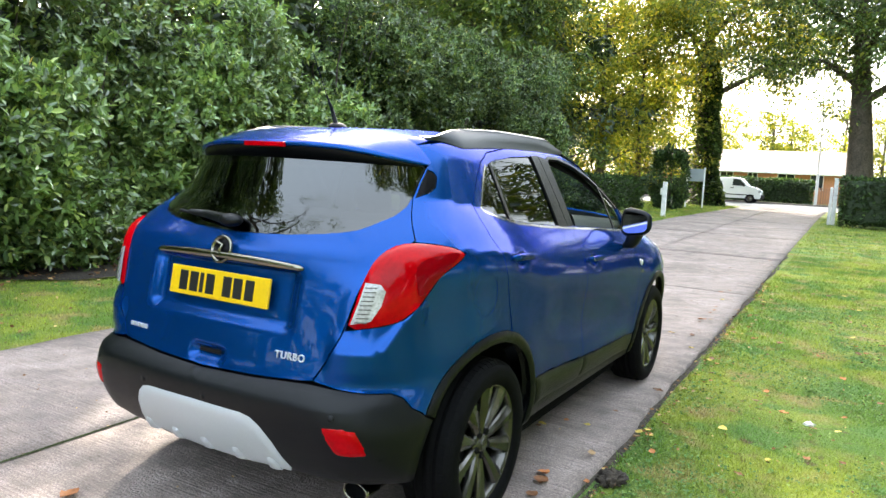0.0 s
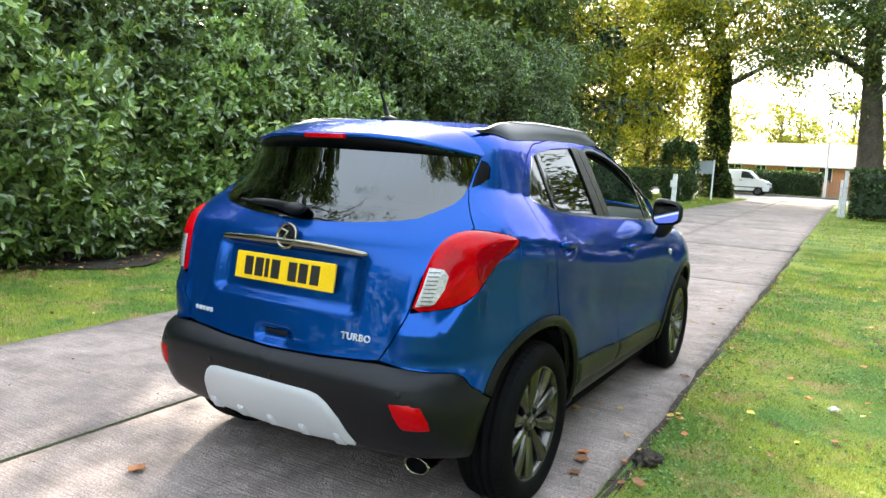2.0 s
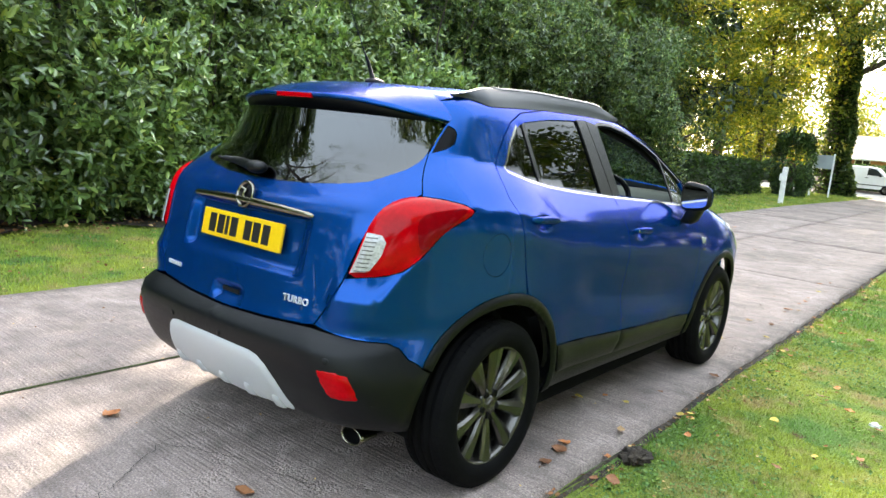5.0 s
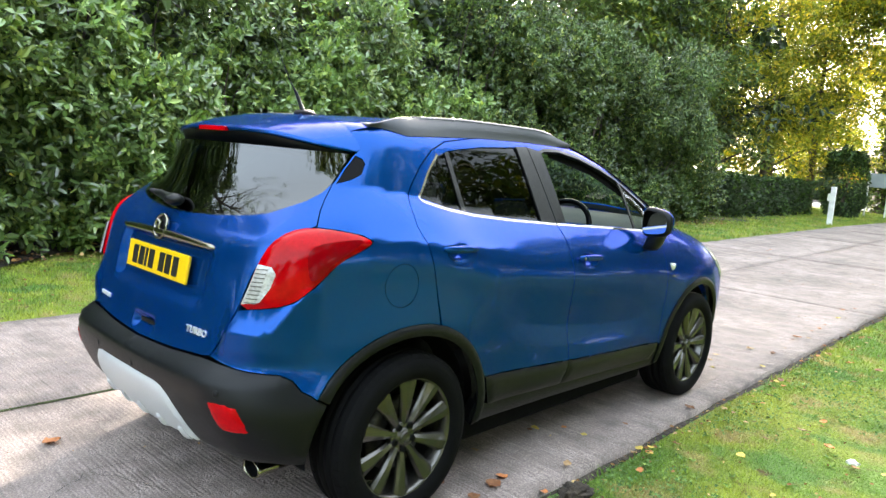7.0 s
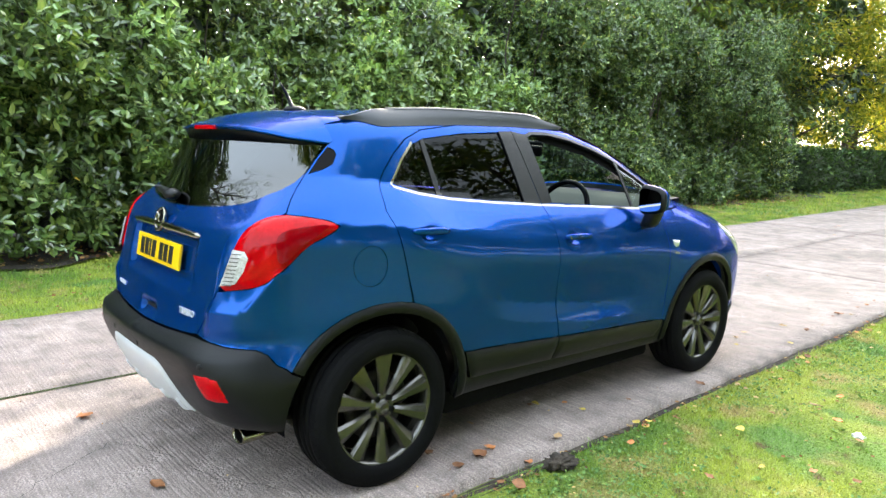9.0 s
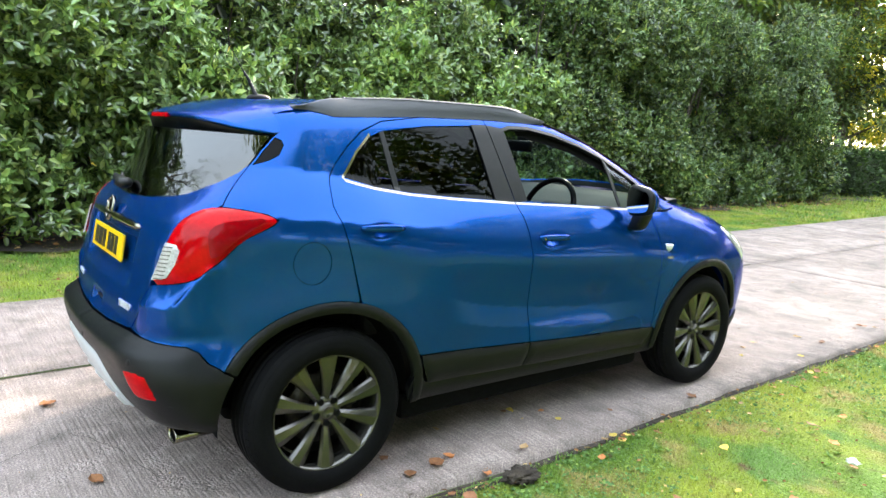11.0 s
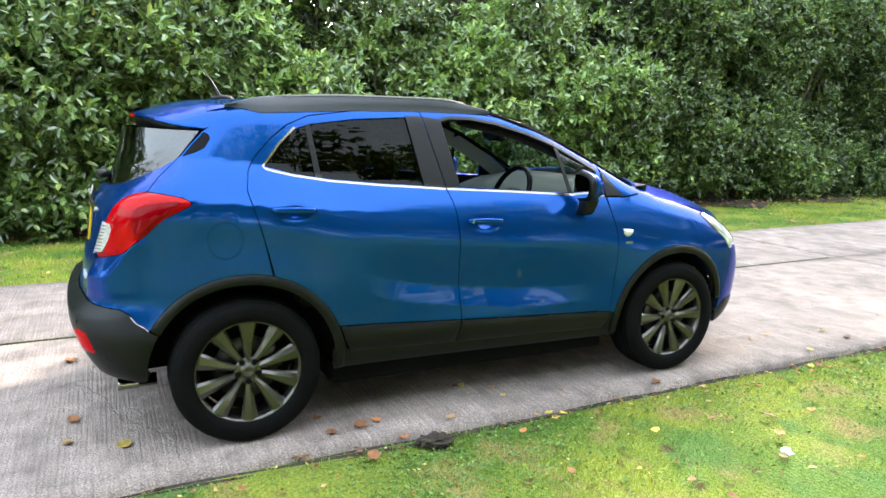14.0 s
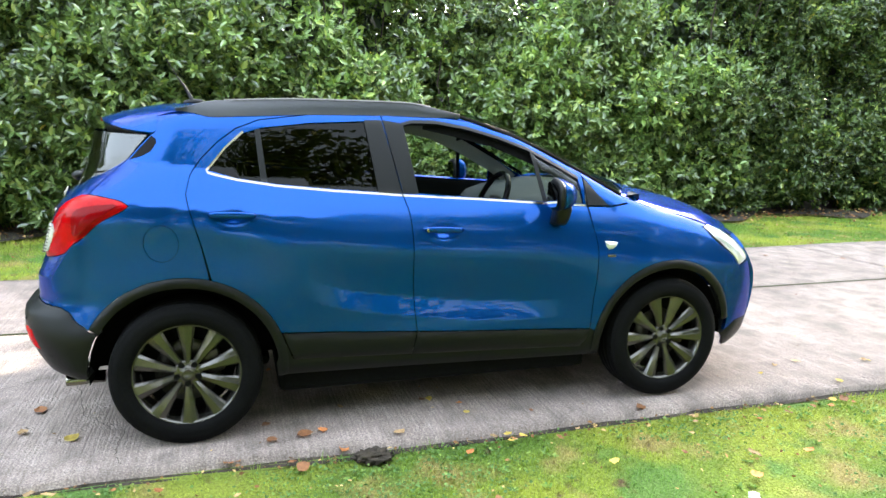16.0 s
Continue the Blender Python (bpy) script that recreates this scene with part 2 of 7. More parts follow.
def bulge(y, z, cy, cz, ry, rz):
    return np.exp(-((y - cy) / ry) ** 2 - ((z - cz) / rz) ** 2)


def half_width(y, z):
    n = z - BELT(y)
    u = np.clip((n + 0.30) / 0.30, 0, 1)
    up = np.clip(n, 0, None)
    drop = LEDGE(y) * u ** 2 + 0.42 * up + 0.10 * up ** 2
    taper = PLAN(y) * np.where(y < 0, 1 - 0.42 * (1 - ramp(z, 0.5, 0.72)), 1.0)
    x = LOW(z) - drop - taper
    for wy, r, amp in ((WHEEL_Y[0], 0.45, 0.013), (WHEEL_Y[1], 0.44, 0.015)):
        d = np.hypot(y - wy, z - HUB_Z)
        x = x + amp * np.exp(-((d - r) / 0.12) ** 2) * ramp(z, 0.2, 0.4)
    # hollow blade along the lower doors over a sharp edge that sweeps up at the back
    d = z - BLADE(y)
    hollow = np.clip(d / 0.10 + 1, 0, 1) * (1 - ramp(d, 0.0, 0.27)) * ramp(y, 0.47, 0.78) * (1 - ramp(y, 1.6, 2.12))
    x = x - 0.020 * hollow
    # flare at the foot of the doors, swelling above it
    x = x + 0.020 * bulge(y, z, 1.28, 0.455, 0.60, 0.085)
    # grip hollows behind the door handles
    x = x - 0.022 * bulge(y, z, 0.225, 1.075, 0.055, 0.028) - 0.022 * bulge(y, z, 1.235, 0.98, 0.055, 0.028)
    return x


def rear_y(x, z):
    ax = np.abs(x)
    y = REAR(z) + (0.10 + 0.05 * ramp(z, 0.7, 1.1) + 0.27 * ramp(z, 1.12, 1.34)) * ax ** 2
    inset = (1 - ramp(ax, 0.325, 0.40)) * ramp(z, 0.825, 0.875) * (1 - ramp(z, 1.035, 1.065))
    grip = (1 - ramp(np.abs(x), 0.055, 0.105)) * ramp(z, 0.668, 0.705) * (1 - ramp(z, 0.722, 0.752))
    return y + 0.030 * inset + 0.022 * grip


def roof_z(x, y):
    return ROOF(y + 0.30 * x ** 2 * ramp(y, 0.9, 1.6)) - 0.12 * x ** 2


def nose_y(x, z):
    return NOSE(z) - 0.30 * x ** 2


def crease(d, up, down):
    """A ridge with a crisp crest at d = 0, fading over its two widths."""
    return np.exp(-(np.sqrt(d * d + 0.003 ** 2) - 0.003) / np.where(d > 0, up, down))


def body(p):
    """Below zero inside the car's outer skin."""
    x, y, z = np.abs(p[..., 0]), p[..., 1], p[..., 2]
    side, back, top, front = x - half_width(y, z), rear_y(x, z) - y, z - roof_z(x, y), y - nose_y(x, z)
    f = smax(side, back, 0.16)
    f = smax(f, front, 0.22)
    f = smax(f, top, 0.085)
    # shoulder crease ahead of the tail lamp, ledge under the lamp
    f = f - 0.024 * crease(z - SHOULDER(y), 0.045, 0.16) * ramp(y, -0.36, -0.20) * (1 - ramp(y, 0.1, 0.85)) * (1 - ramp(z, 1.2, 1.3))
    ledge = 0.800 + 0.15 * (np.clip(x - 0.69, 0, 0.09) / 0.085) ** 1.5
    return f - 0.020 * crease(z - ledge, 0.045, 0.11) * ramp(x, 0.52, 0.58) * (1 - ramp(y, -0.46, -0.38)) * ramp(z, 0.68, 0.74)


def skin_normal(p):
    e = 0.003
    g = np.stack([body(p + d) - body(p - d) for d in np.eye(3) * e], -1)
    return g / np.linalg.norm(g, axis=-1, keepdims=True)


def cast(origin, way):
    lo, hi = np.zeros(len(origin)), np.full(len(origin), 1.6)
    for _ in range(34):
        mid = (lo + hi) / 2
        inside = body(origin + way * mid[:, None]) < 0
        lo, hi = np.where(inside, mid, lo), np.where(inside, hi, mid)
    return origin + way * lo[:, None]


# A chart of the flank and tail: s runs ahead along the flank, round the corner by a fan, then across the tail.
FAN_X, FAN_Y, FAN_R = 0.38, 0.05, 0.55
S_TAIL = FAN_Y - FAN_R * math.pi / 2
S_MID = S_TAIL - FAN_X


def s_of(x, y):
    if y >= FAN_Y:
        return y
    if x <= FAN_X:
        return S_TAIL - (FAN_X - x)
    return FAN_Y - FAN_R * math.atan2(FAN_Y - y, x - FAN_X)


def flank(uv):
    """Points of the skin for rows of (s, z)."""
    s, z = uv[:, 0], uv[:, 1]
    a = np.clip((FAN_Y - s) / FAN_R, 0, math.pi / 2)
    ox = np.where(s < S_TAIL, FAN_X + (s - S_TAIL), FAN_X)
    ox = np.where(s >= FAN_Y, 0.30, ox)
    oy = np.where(s >= FAN_Y, s, FAN_Y)
    origin = np.stack([ox, oy, z], -1)
    way = np.stack([np.cos(a), -np.sin(a), 0 * a], -1)
    return cast(origin, way)


def above(uv):
    """Points of the skin for rows of (x, y), seen from above."""
    origin = np.stack([uv[:, 0], uv[:, 1], np.full(len(uv), 0.6)], -1)
    return cast(origin, np.tile((0.0, 0.0, 1.0), (len(uv), 1)))


def nose_chart(uv):
    """Points of the nose for rows of (x, z)."""
    origin = np.stack([uv[:, 0], np.full(len(uv), 2.7), uv[:, 1]], -1)
    return cast(origin, np.tile((0.0, 1.0, 0.0), (len(uv), 1)))


def outline(pts, step=0.025, soft=0):
    """A closed line through pts, cut into short steps; soft: rounds of corner cutting."""
    p = np.array(pts, float)
    for _ in range(soft):
        q = np.roll(p, -1, 0)
        p = np.stack([0.75 * p + 0.25 * q, 0.25 * p + 0.75 * q], 1).reshape(-1, 2)
    out = []
    for a, b in zip(p, np.roll(p, -1, 0)):
        k = max(1, int(math.ceil(np.linalg.norm(b - a) / step)))
        out += [a + (b - a) * i / k for i in range(k)]
    return np.array(out)


def inside(p, poly):
    x, y = p[:, 0], p[:, 1]
    r = np.zeros(len(p), bool)
    for (x0, y0), (x1, y1) in zip(poly, np.roll(poly, -1, 0)):
        if y0 != y1:
            r ^= ((y0 > y) != (y1 > y)) & (x < (x1 - x0) * (y - y0) / (y1 - y0) + x0)
    return r


def edge_distance(p, loops, skip=None):
    d = np.full(len(p), 9.0)
    for poly in loops:
        a, b = poly, np.roll(poly, -1, 0)
        if skip is not None:
            on = (np.abs(a[:, 0] - skip) < 1e-5) & (np.abs(b[:, 0] - skip) < 1e-5)
            a, b = a[~on], b[~on]
        ab = b - a
        t = np.clip(((p[:, None] - a) * ab).sum(-1) / np.maximum((ab ** 2).sum(-1), 1e-12), 0, 1)
        d = np.minimum(d, np.linalg.norm(p[:, None] - (a + t[..., None] * ab), axis=-1).min(1))
    return d


def patch(name, loop, chart, mat, parent, holes=(),  lift=0.0, dome=0.0, dome_w=0.02, depth=0.02, step=0.03, soft=0, mirror=None, label="", inner_soft=0):
    """A panel cut from the skin: an outline with holes in a chart, with a turned-in edge. mirror 'join' adds the other half, 'both' makes a twin object."""
    from mathutils.geometry import delaunay_2d_cdt
    centre = S_MID if chart is flank else 0.0
    if mirror == "join":
        loop = [(centre if abs(u - centre) < 0.006 else u, w) for u, w in loop]
    loops = [outline(loop, step * 0.7, soft)] + [outline(h, step * 0.6, inner_soft) for h in holes]
    lo, hi = loops[0].min(0), loops[0].max(0)
    gx, gy = np.meshgrid(np.arange(lo[0], hi[0], step), np.arange(lo[1], hi[1], step * 0.87))
    gx = gx + (np.arange(gx.shape[0]) % 2)[:, None] * step * 0.5
    g = np.stack([gx.ravel(), gy.ravel()], -1)
    keep = inside(g, loops[0])
    for h in loops[1:]:
        keep &= ~inside(g, h)
    g = g[keep]
    g = g[edge_distance(g, loops) > step * 0.35]
    flat = np.concatenate(loops + [g])
    edges, start = [], 0
    for lp in loops:
        k = len(lp)
        edges += [(start + i, start + (i + 1) % k) for i in range(k)]
        start += k
    vs, _, faces, _, _, _ = delaunay_2d_cdt([Vector(v) for v in flat], edges, [], 0, 1e-6)
    uv = np.array([tuple(v) for v in vs])
    faces = np.array([f for f in faces if len(f) == 3])
    mid = uv[faces].mean(1)
    keep = inside(mid, loops[0])
    for h in loops[1:]:
        keep &= ~inside(mid, h)
    faces = faces[keep]
    p = chart(uv)
    nrm = skin_normal(p)
    off = np.full(len(uv), lift)
    if dome:
        d = edge_distance(uv, loops, centre if mirror == "join" else None)
        off = off + dome * (1 - np.exp(-d / dome_w))
    p = p + nrm * off[:, None]
    if dome:
        shaped = np.zeros_like(p)
        fn = np.cross(p[faces[:, 1]] - p[faces[:, 0]], p[faces[:, 2]] - p[faces[:, 0]])
        fn *= np.sign((fn * nrm[faces[:, 0]]).sum(-1, keepdims=True))
        for k in range(3):
            np.add.at(shaped, faces[:, k], fn)
        nrm = shaped / np.maximum(np.linalg.norm(shaped, axis=-1, keepdims=True), 1e-12)
    if mirror == "join":
        mid_line = np.abs(uv[:, 0] - centre) < 1e-5
        p[mid_line, 0] = 0.0
        nrm[mid_line, 0] = 0.0
        nrm /= np.maximum(np.linalg.norm(nrm, axis=-1, keepdims=True), 1e-12)
    # faces wound to look outwards
    fn = np.cross(p[faces[:, 1]] - p[faces[:, 0]], p[faces[:, 2]] - p[faces[:, 0]])
    flip = (fn * nrm[faces[:, 0]]).sum(-1) < 0
    faces[flip] = faces[flip][:, ::-1]
    # turned-in edge
    ed = {}
    for f in faces:
        for a, b in ((f[0], f[1]), (f[1], f[2]), (f[2], f[0])):
            ed[(a, b)] = 1
    rim = [(a, b) for a, b in ed if (b, a) not in ed]
    if mirror == "join":
        rim = [(a, b) for a, b in rim if not (abs(p[a][0]) < 0.004 and abs(p[b][0]) < 0.004)]
    V, F, N = [tuple(v) for v in p], [tuple(int(i) for i in f) for f in faces], [tuple(v) for v in nrm]
    if depth:
        for a, b in rim:
            t = p[b] - p[a]
            out = np.cross(t, nrm[a])
            out /= max(np.linalg.norm(out), 1e-9)
            i = len(V)
            V += [tuple(p[a]), tuple(p[b]), tuple(p[b] - nrm[b] * depth), tuple(p[a] - nrm[a] * depth)]
            N += [tuple(out)] * 4
            F.append((i + 1, i, i + 3, i + 2))
    flipx = lambda q: (-q[0], q[1], q[2])
    if mirror == "join":
        i = len(V)
        V2, N2, F2 = [flipx(v) for v in V], [flipx(v) for v in N], [tuple(k + i for k in f[::-1]) for f in F]
        return mesh_part(name, V + V2, F + F2, mat, parent, label, True, N + N2)
    ob = mesh_part(name, V, F, mat, parent, label, True, N)
    if mirror == "both":
        tw = mesh_part(name, [flipx(v) for v in V], [f[::-1] for f in F], mat, parent, label, True, [flipx(v) for v in N])
        return ob, tw
    return ob


def arc(cy, r, a0, a1, k=28):
    return [(cy + r * math.cos(radians(a0 + (a1 - a0) * i / k)), HUB_Z + r * math.sin(radians(a0 + (a1 - a0) * i / k))) for i in range(k + 1)]


def charted(pts):
    """Turns (y, z) of the flank into (s, z) of the chart."""
    return [(s_of(float(half_width(np.array(y), np.array(z))) - 0.01, y) if y < FAN_Y else y, z) for y, z in pts]


def grow(pts, g):
    """Shrinks (g > 0) or grows an outline sideways by about g."""
    p = np.array(pts, float)
    a, b = np.roll(p, 1, 0), np.roll(p, -1, 0)
    area = 0.5 * np.sum(p[:, 0] * b[:, 1] - b[:, 0] * p[:, 1])
    e1, e2 = p - a, b - p
    n1 = np.stack([-e1[:, 1], e1[:, 0]], -1) / np.maximum(np.linalg.norm(e1, axis=-1, keepdims=True), 1e-9)
    n2 = np.stack([-e2[:, 1], e2[:, 0]], -1) / np.maximum(np.linalg.norm(e2, axis=-1, keepdims=True), 1e-9)
    m = n1 + n2
    m /= np.maximum((m ** 2).sum(-1, keepdims=True), 0.5) / 2
    return [tuple(v) for v in p + m * g * (1 if area > 0 else -1)]


car = thing("car", "glossy metallic blue crossover with black cladding parked on concrete", "car")
GAP = 0.0025
R_OUT, R_IN = 0.464, 0.418
F_OUT, F_IN = 0.454, 0.408


def blue_line(y):
    return 0.521 - 0.055 * (y - 0.436)


def step_line(y):
    return 0.395 - 0.034 * y


def at_y(y, z):
    """The chart's s where the skin stands at this y and height."""
    lo, hi = S_TAIL, FAN_Y + 0.1
    for _ in range(30):
        mid = (lo + hi) / 2
        if flank(np.array([[mid, z]]))[0][1] < y:
            lo = mid
        else:
            hi = mid
    return (lo + hi) / 2


# seams shared by neighbouring panels, as (y, z) or (s, z)
DOOR_TOP = [(0.966, 1.560), (1.2, 1.562), (1.45, 1.527), (1.75, 1.425), (2.0, 1.295), (2.06, 1.255)]
REAR_SEAM = [(0.122, 0.795), (0.085, 0.95), (0.049, 1.079), (0.024, 1.182), (0.034, 1.255), (0.09, 1.335), (0.165, 1.411), (0.25, 1.475), (0.36, 1.518), (0.60, 1.548), (0.80, 1.557), (0.966, 1.560)]
MID_SEAM = [(0.966, 1.560), (1.005, 1.36), (1.043, 1.163), (1.062, 1.10), (1.07, 1.038), (1.076, 0.90), (1.076, 0.782), (1.085, 0.6), (1.098, blue_line(1.098))]
FRONT_SEAM = [(2.06, 1.255), (2.058, 1.10), (2.073, 1.0), (2.09, 0.92), (2.097, 0.86), (2.094, 0.72), (2.080, 0.60), (2.073, blue_line(2.073))]
GATE_SEAM = [(at_y(-0.105, 1.462), 1.462), (at_y(-0.138, 1.433), 1.433), (at_y(-0.186, 1.382), 1.382), (at_y(-0.237, 1.325), 1.325), (at_y(-0.295, 1.272), 1.272), (at_y(-0.339, 1.231), 1.231), (at_y(-0.383, 1.182), 1.182),
             (s_of(0.625, -0.50), 1.10), (s_of(0.605, -0.56), 1.00), (s_of(0.575, -0.60), 0.86), (s_of(0.54, -0.64), 0.77), (s_of(0.50, -0.68), 0.697)]
LAMP = [(s_of(0.663, -0.346), 1.180), (s_of(0.70, -0.262), 1.172), (s_of(0.745, -0.205), 1.156), (s_of(0.777, -0.182), 1.136), (s_of(0.776, -0.20), 1.115), (s_of(0.755, -0.30), 1.060),
        (s_of(0.745, -0.385), 0.975), (s_of(0.72, -0.45), 0.918), (s_of(0.69, -0.51), 0.898), (s_of(0.583, -0.595), 0.876), (s_of(0.597, -0.575), 0.95), (s_of(0.612, -0.55), 1.045), (s_of(0.627, -0.505), 1.12), (s_of(0.642, -0.43), 1.163)]
BUMP_TOP = [(S_MID, 0.664), (s_of(0.25, -0.71), 0.671), (s_of(0.42, -0.70), 0.682), (s_of(0.50, -0.68), 0.686), (s_of(0.60, -0.654), 0.680), (s_of(0.66, -0.621), 0.673), (s_of(0.735, -0.53), 0.666), (s_of(0.760, -0.495), 0.648), (s_of(0.785, -0.471), 0.608), (s_of(0.805, -0.438), 0.587)] + charted(arc(0.0, R_OUT, 151, 151, 1)[:1])
TOP_LINE = [(2.30, 1.142), (2.2, 1.195), (2.08, 1.262), (1.844, 1.383), (1.583, 1.486), (1.40, 1.545), (1.2, 1.573), (0.9, 1.580), (0.5, 1.575), (0.1, 1.555), (at_y(-0.10, 1.528), 1.528)]

# rear quarter, cantrail and windscreen pillar in one pressing
side_loop = (charted(arc(0.0, R_OUT, 151, 75.5, 20)) + charted(REAR_SEAM[1:4]) + REAR_SEAM[4:] + DOOR_TOP[1:] + [(2.075, 1.235), (2.16, 1.12), (2.20, 1.09), (2.32, 1.105)]
             + TOP_LINE + GATE_SEAM + BUMP_TOP[4:-1])
side_loop = grow(side_loop, GAP)
FUEL = (-0.08, 0.967)
fuel_s = charted([FUEL])[0][0]
fuel_hole = [(fuel_s + 0.084 * math.cos(a), FUEL[1] + 0.084 * math.sin(a)) for a in np.linspace(0, 2 * math.pi, 40, endpoint=False)]
fuel_disc = [(fuel_s + 0.0815 * math.cos(a), FUEL[1] + 0.0815 * math.sin(a)) for a in np.linspace(0, 2 * math.pi, 40, endpoint=False)]
TRI = [(at_y(-0.129, 1.435), 1.435), (at_y(-0.108, 1.424), 1.424), (at_y(-0.104, 1.405), 1.405), (at_y(-0.130, 1.364), 1.364), (at_y(-0.172, 1.342), 1.342), (at_y(-0.229, 1.324), 1.324), (at_y(-0.180, 1.381), 1.381)]
patch("quarter_panel", side_loop, flank, PAINT, car, holes=[LAMP, fuel_hole, TRI], mirror="both", step=0.018)
patch("fuel_flap", fuel_disc, flank, PAINT, car, lift=-0.0006, step=0.02)
patch("quarter_glass", grow(TRI, 0.003), flank, GLOSSBLACK, car, lift=-0.002, step=0.02, mirror="both")

# tail lamps
for lamp in patch("tail_lamp", grow(LAMP, 0.003), flank, REDLENS, car, lift=0.0, dome=0.022, dome_w=0.03, step=0.014, soft=1, mirror="both", label="red tail lamp lens with a clear lower corner", depth=0.03):
    sgn = 1 if lamp.data.vertices[0].co.x > 0 else -1
    clear = [(s_of(0.606, -0.597), 0.899), (s_of(0.620, -0.573), 0.97), (s_of(0.632, -0.554), 1.040), (s_of(0.675, -0.528), 1.036), (s_of(0.690, -0.522), 1.014), (s_of(0.684, -0.538), 0.966), (s_of(0.662, -0.563), 0.914)]
    c = patch("reversing_lens", clear, flank, CLEARLENS, lamp, lift=0.020, dome=0.004, step=0.012, depth=0.006)
    # flat patch for the lamp's concave scoop, its darkness put into the colour
    dark = [(s_of(0.796, -0.235), 1.140), (s_of(0.800, -0.285), 1.105), (s_of(0.789, -0.368), 1.062), (s_of(0.772, -0.425), 0.995), (s_of(0.763, -0.440), 1.00), (s_of(0.756, -0.444), 1.04), (s_of(0.748, -0.444), 1.09), (s_of(0.757, -0.412), 1.116), (s_of(0.775, -0.33), 1.130)]
    d = patch("dark_lens", dark, flank, DARKRED, lamp, lift=0.0205, dome=0.003, step=0.014, soft=1, depth=0.004)
    bars = []
    for k in range(9):
        z0 = 0.905 + k * 0.0145
        x0 = 0.615 + 0.0036 * k
        rib = [(s_of(x0, -0.58), z0), (s_of(x0 + 0.034, -0.56), z0 + 0.002), (s_of(x0 + 0.034, -0.56), z0 + 0.006), (s_of(x0, -0.58), z0 + 0.004)]
        bars.append(patch("lens_rib", rib, flank, LENSRIB, lamp, lift=0.0247, step=0.02, depth=0.003))
    if sgn < 0:
        for o in [c, d] + bars:
            o.data.transform(Matrix.Diagonal((-1, 1, 1, 1)))
            o.data.flip_normals()

# tailgate with its window
gate_half = [(S_MID, 1.462)] + GATE_SEAM + [(s_of(0.46, -0.70), 0.690), (s_of(0.37, -0.70), 0.684), (s_of(0.25, -0.71), 0.676), (S_MID, 0.668)]
gate_half = [(S_MID if abs(s - S_MID) < 0.006 else s, z) for s, z in grow(gate_half, GAP)]
GLASS = [(S_MID, 1.455), (at_y(-0.132, 1.440) - 0.004, 1.440), (at_y(-0.186, 1.382) - 0.004, 1.382), (at_y(-0.237, 1.325) - 0.006, 1.322), (s_of(0.608, -0.29), 1.292), (s_of(0.594, -0.348), 1.259), (s_of(0.509, -0.452), 1.207), (s_of(0.398, -0.497), 1.185), (s_of(0.25, -0.52), 1.171), (s_of(0.10, -0.53), 1.164), (S_MID, 1.163)]
gate_lower = [GLASS[-1]] + GLASS[-2:2:-1] + [q for q in gate_half[4:]]
gate = patch("tailgate", gate_lower, flank, PAINT, car, mirror="join", step=0.015)
rear_glass = patch("rear_window", grow(GLASS, 0.0), flank, TINT, gate, lift=-0.003, mirror="join", step=0.04, depth=0.0, label="dark tinted rear window")
# the pane stands steeper than the body sides
for v in rear_glass.data.vertices:
    v.co.y -= 0.13 * max(0.0, (v.co.z - 1.165) / 0.29) ** 1.2 * max(0.0, 1 - abs(v.co.x / 0.61) ** 3)
_n = np.zeros((len(rear_glass.data.vertices), 3))
for f in rear_glass.data.polygons:
    for i in f.vertices:
        _n[i] += np.array(f.normal) * f.area
_n[:, 0] *= 1.25
_co = np.array([tuple(v.co) for v in rear_glass.data.vertices])
_n[np.abs(_co[:, 0]) < 0.002, 0] = 0
_n /= np.linalg.norm(_n, axis=1, keepdims=True)
rear_glass.data.normals_split_custom_set_from_vertices([tuple(v) for v in _n])
band = GLASS[-1:1:-1]
inner = [(s + (0.0 if abs(s - S_MID) < 1e-6 else -0.004), z + 0.007) for s, z in band]
patch("window_border", band + inner[::-1], flank, GLOSSBLACK, gate, lift=-0.0022, mirror="join", step=0.03, depth=0.0)

# chrome bar, emblem, plate, release grip
def tail_point(x, z, off=0.0):
    p = flank(np.array([[s_of(abs(x), -0.6), z]]))
    n = skin_normal(p)
    q = (p + n * off)[0]
    return Vector((q[0] if x >= 0 else -q[0], q[1], q[2]))


# black block stands in for the shade in the upper grip hollow
_g = tail_point(0.0, 0.715)
bm = bmesh.new()
box(bm, (-0.058, _g.y - 0.006, 0.709), (0.058, _g.y + 0.012, 0.730), 0.006, 2)
part("release_pad", bm, BLACKPL, gate, "black block for the shade in the tailgate hollow", smooth=False)

bm = bmesh.new()
rings = []
for i in range(41):
    x = -0.385 + 0.77 * i / 40
    y = float(rear_y(np.array(x * 0.999), np.array(1.075))) - 0.004
    h = 0.0165 - 0.005 * abs(x / 0.385) ** 2
    tip = 0.4 if i in (0, 40) else 1
    rings.append([bm.verts.new((x, y - 0.014 * tip * c, 1.076 - 0.012 * (x / 0.385) ** 2 + h * s_ * tip)) for c, s_ in ((0.0, 1), (0.75, 0.85), (1, 0.2), (0.85, -0.6), (0.2, -1), (-0.8, -0.5), (-0.8, 0.6))])
for a, b in zip(rings, rings[1:]):
    for k in range(7):
        bm.faces.new((a[k], a[(k + 1) % 7], b[(k + 1) % 7], b[k]))
bm.faces.new(rings[0][::-1]); bm.faces.new(rings[-1])
bmesh.ops.recalc_face_normals(bm, faces=bm.faces)
part("chrome_bar", bm, CHROME, gate, "bright chrome strip over the plate")


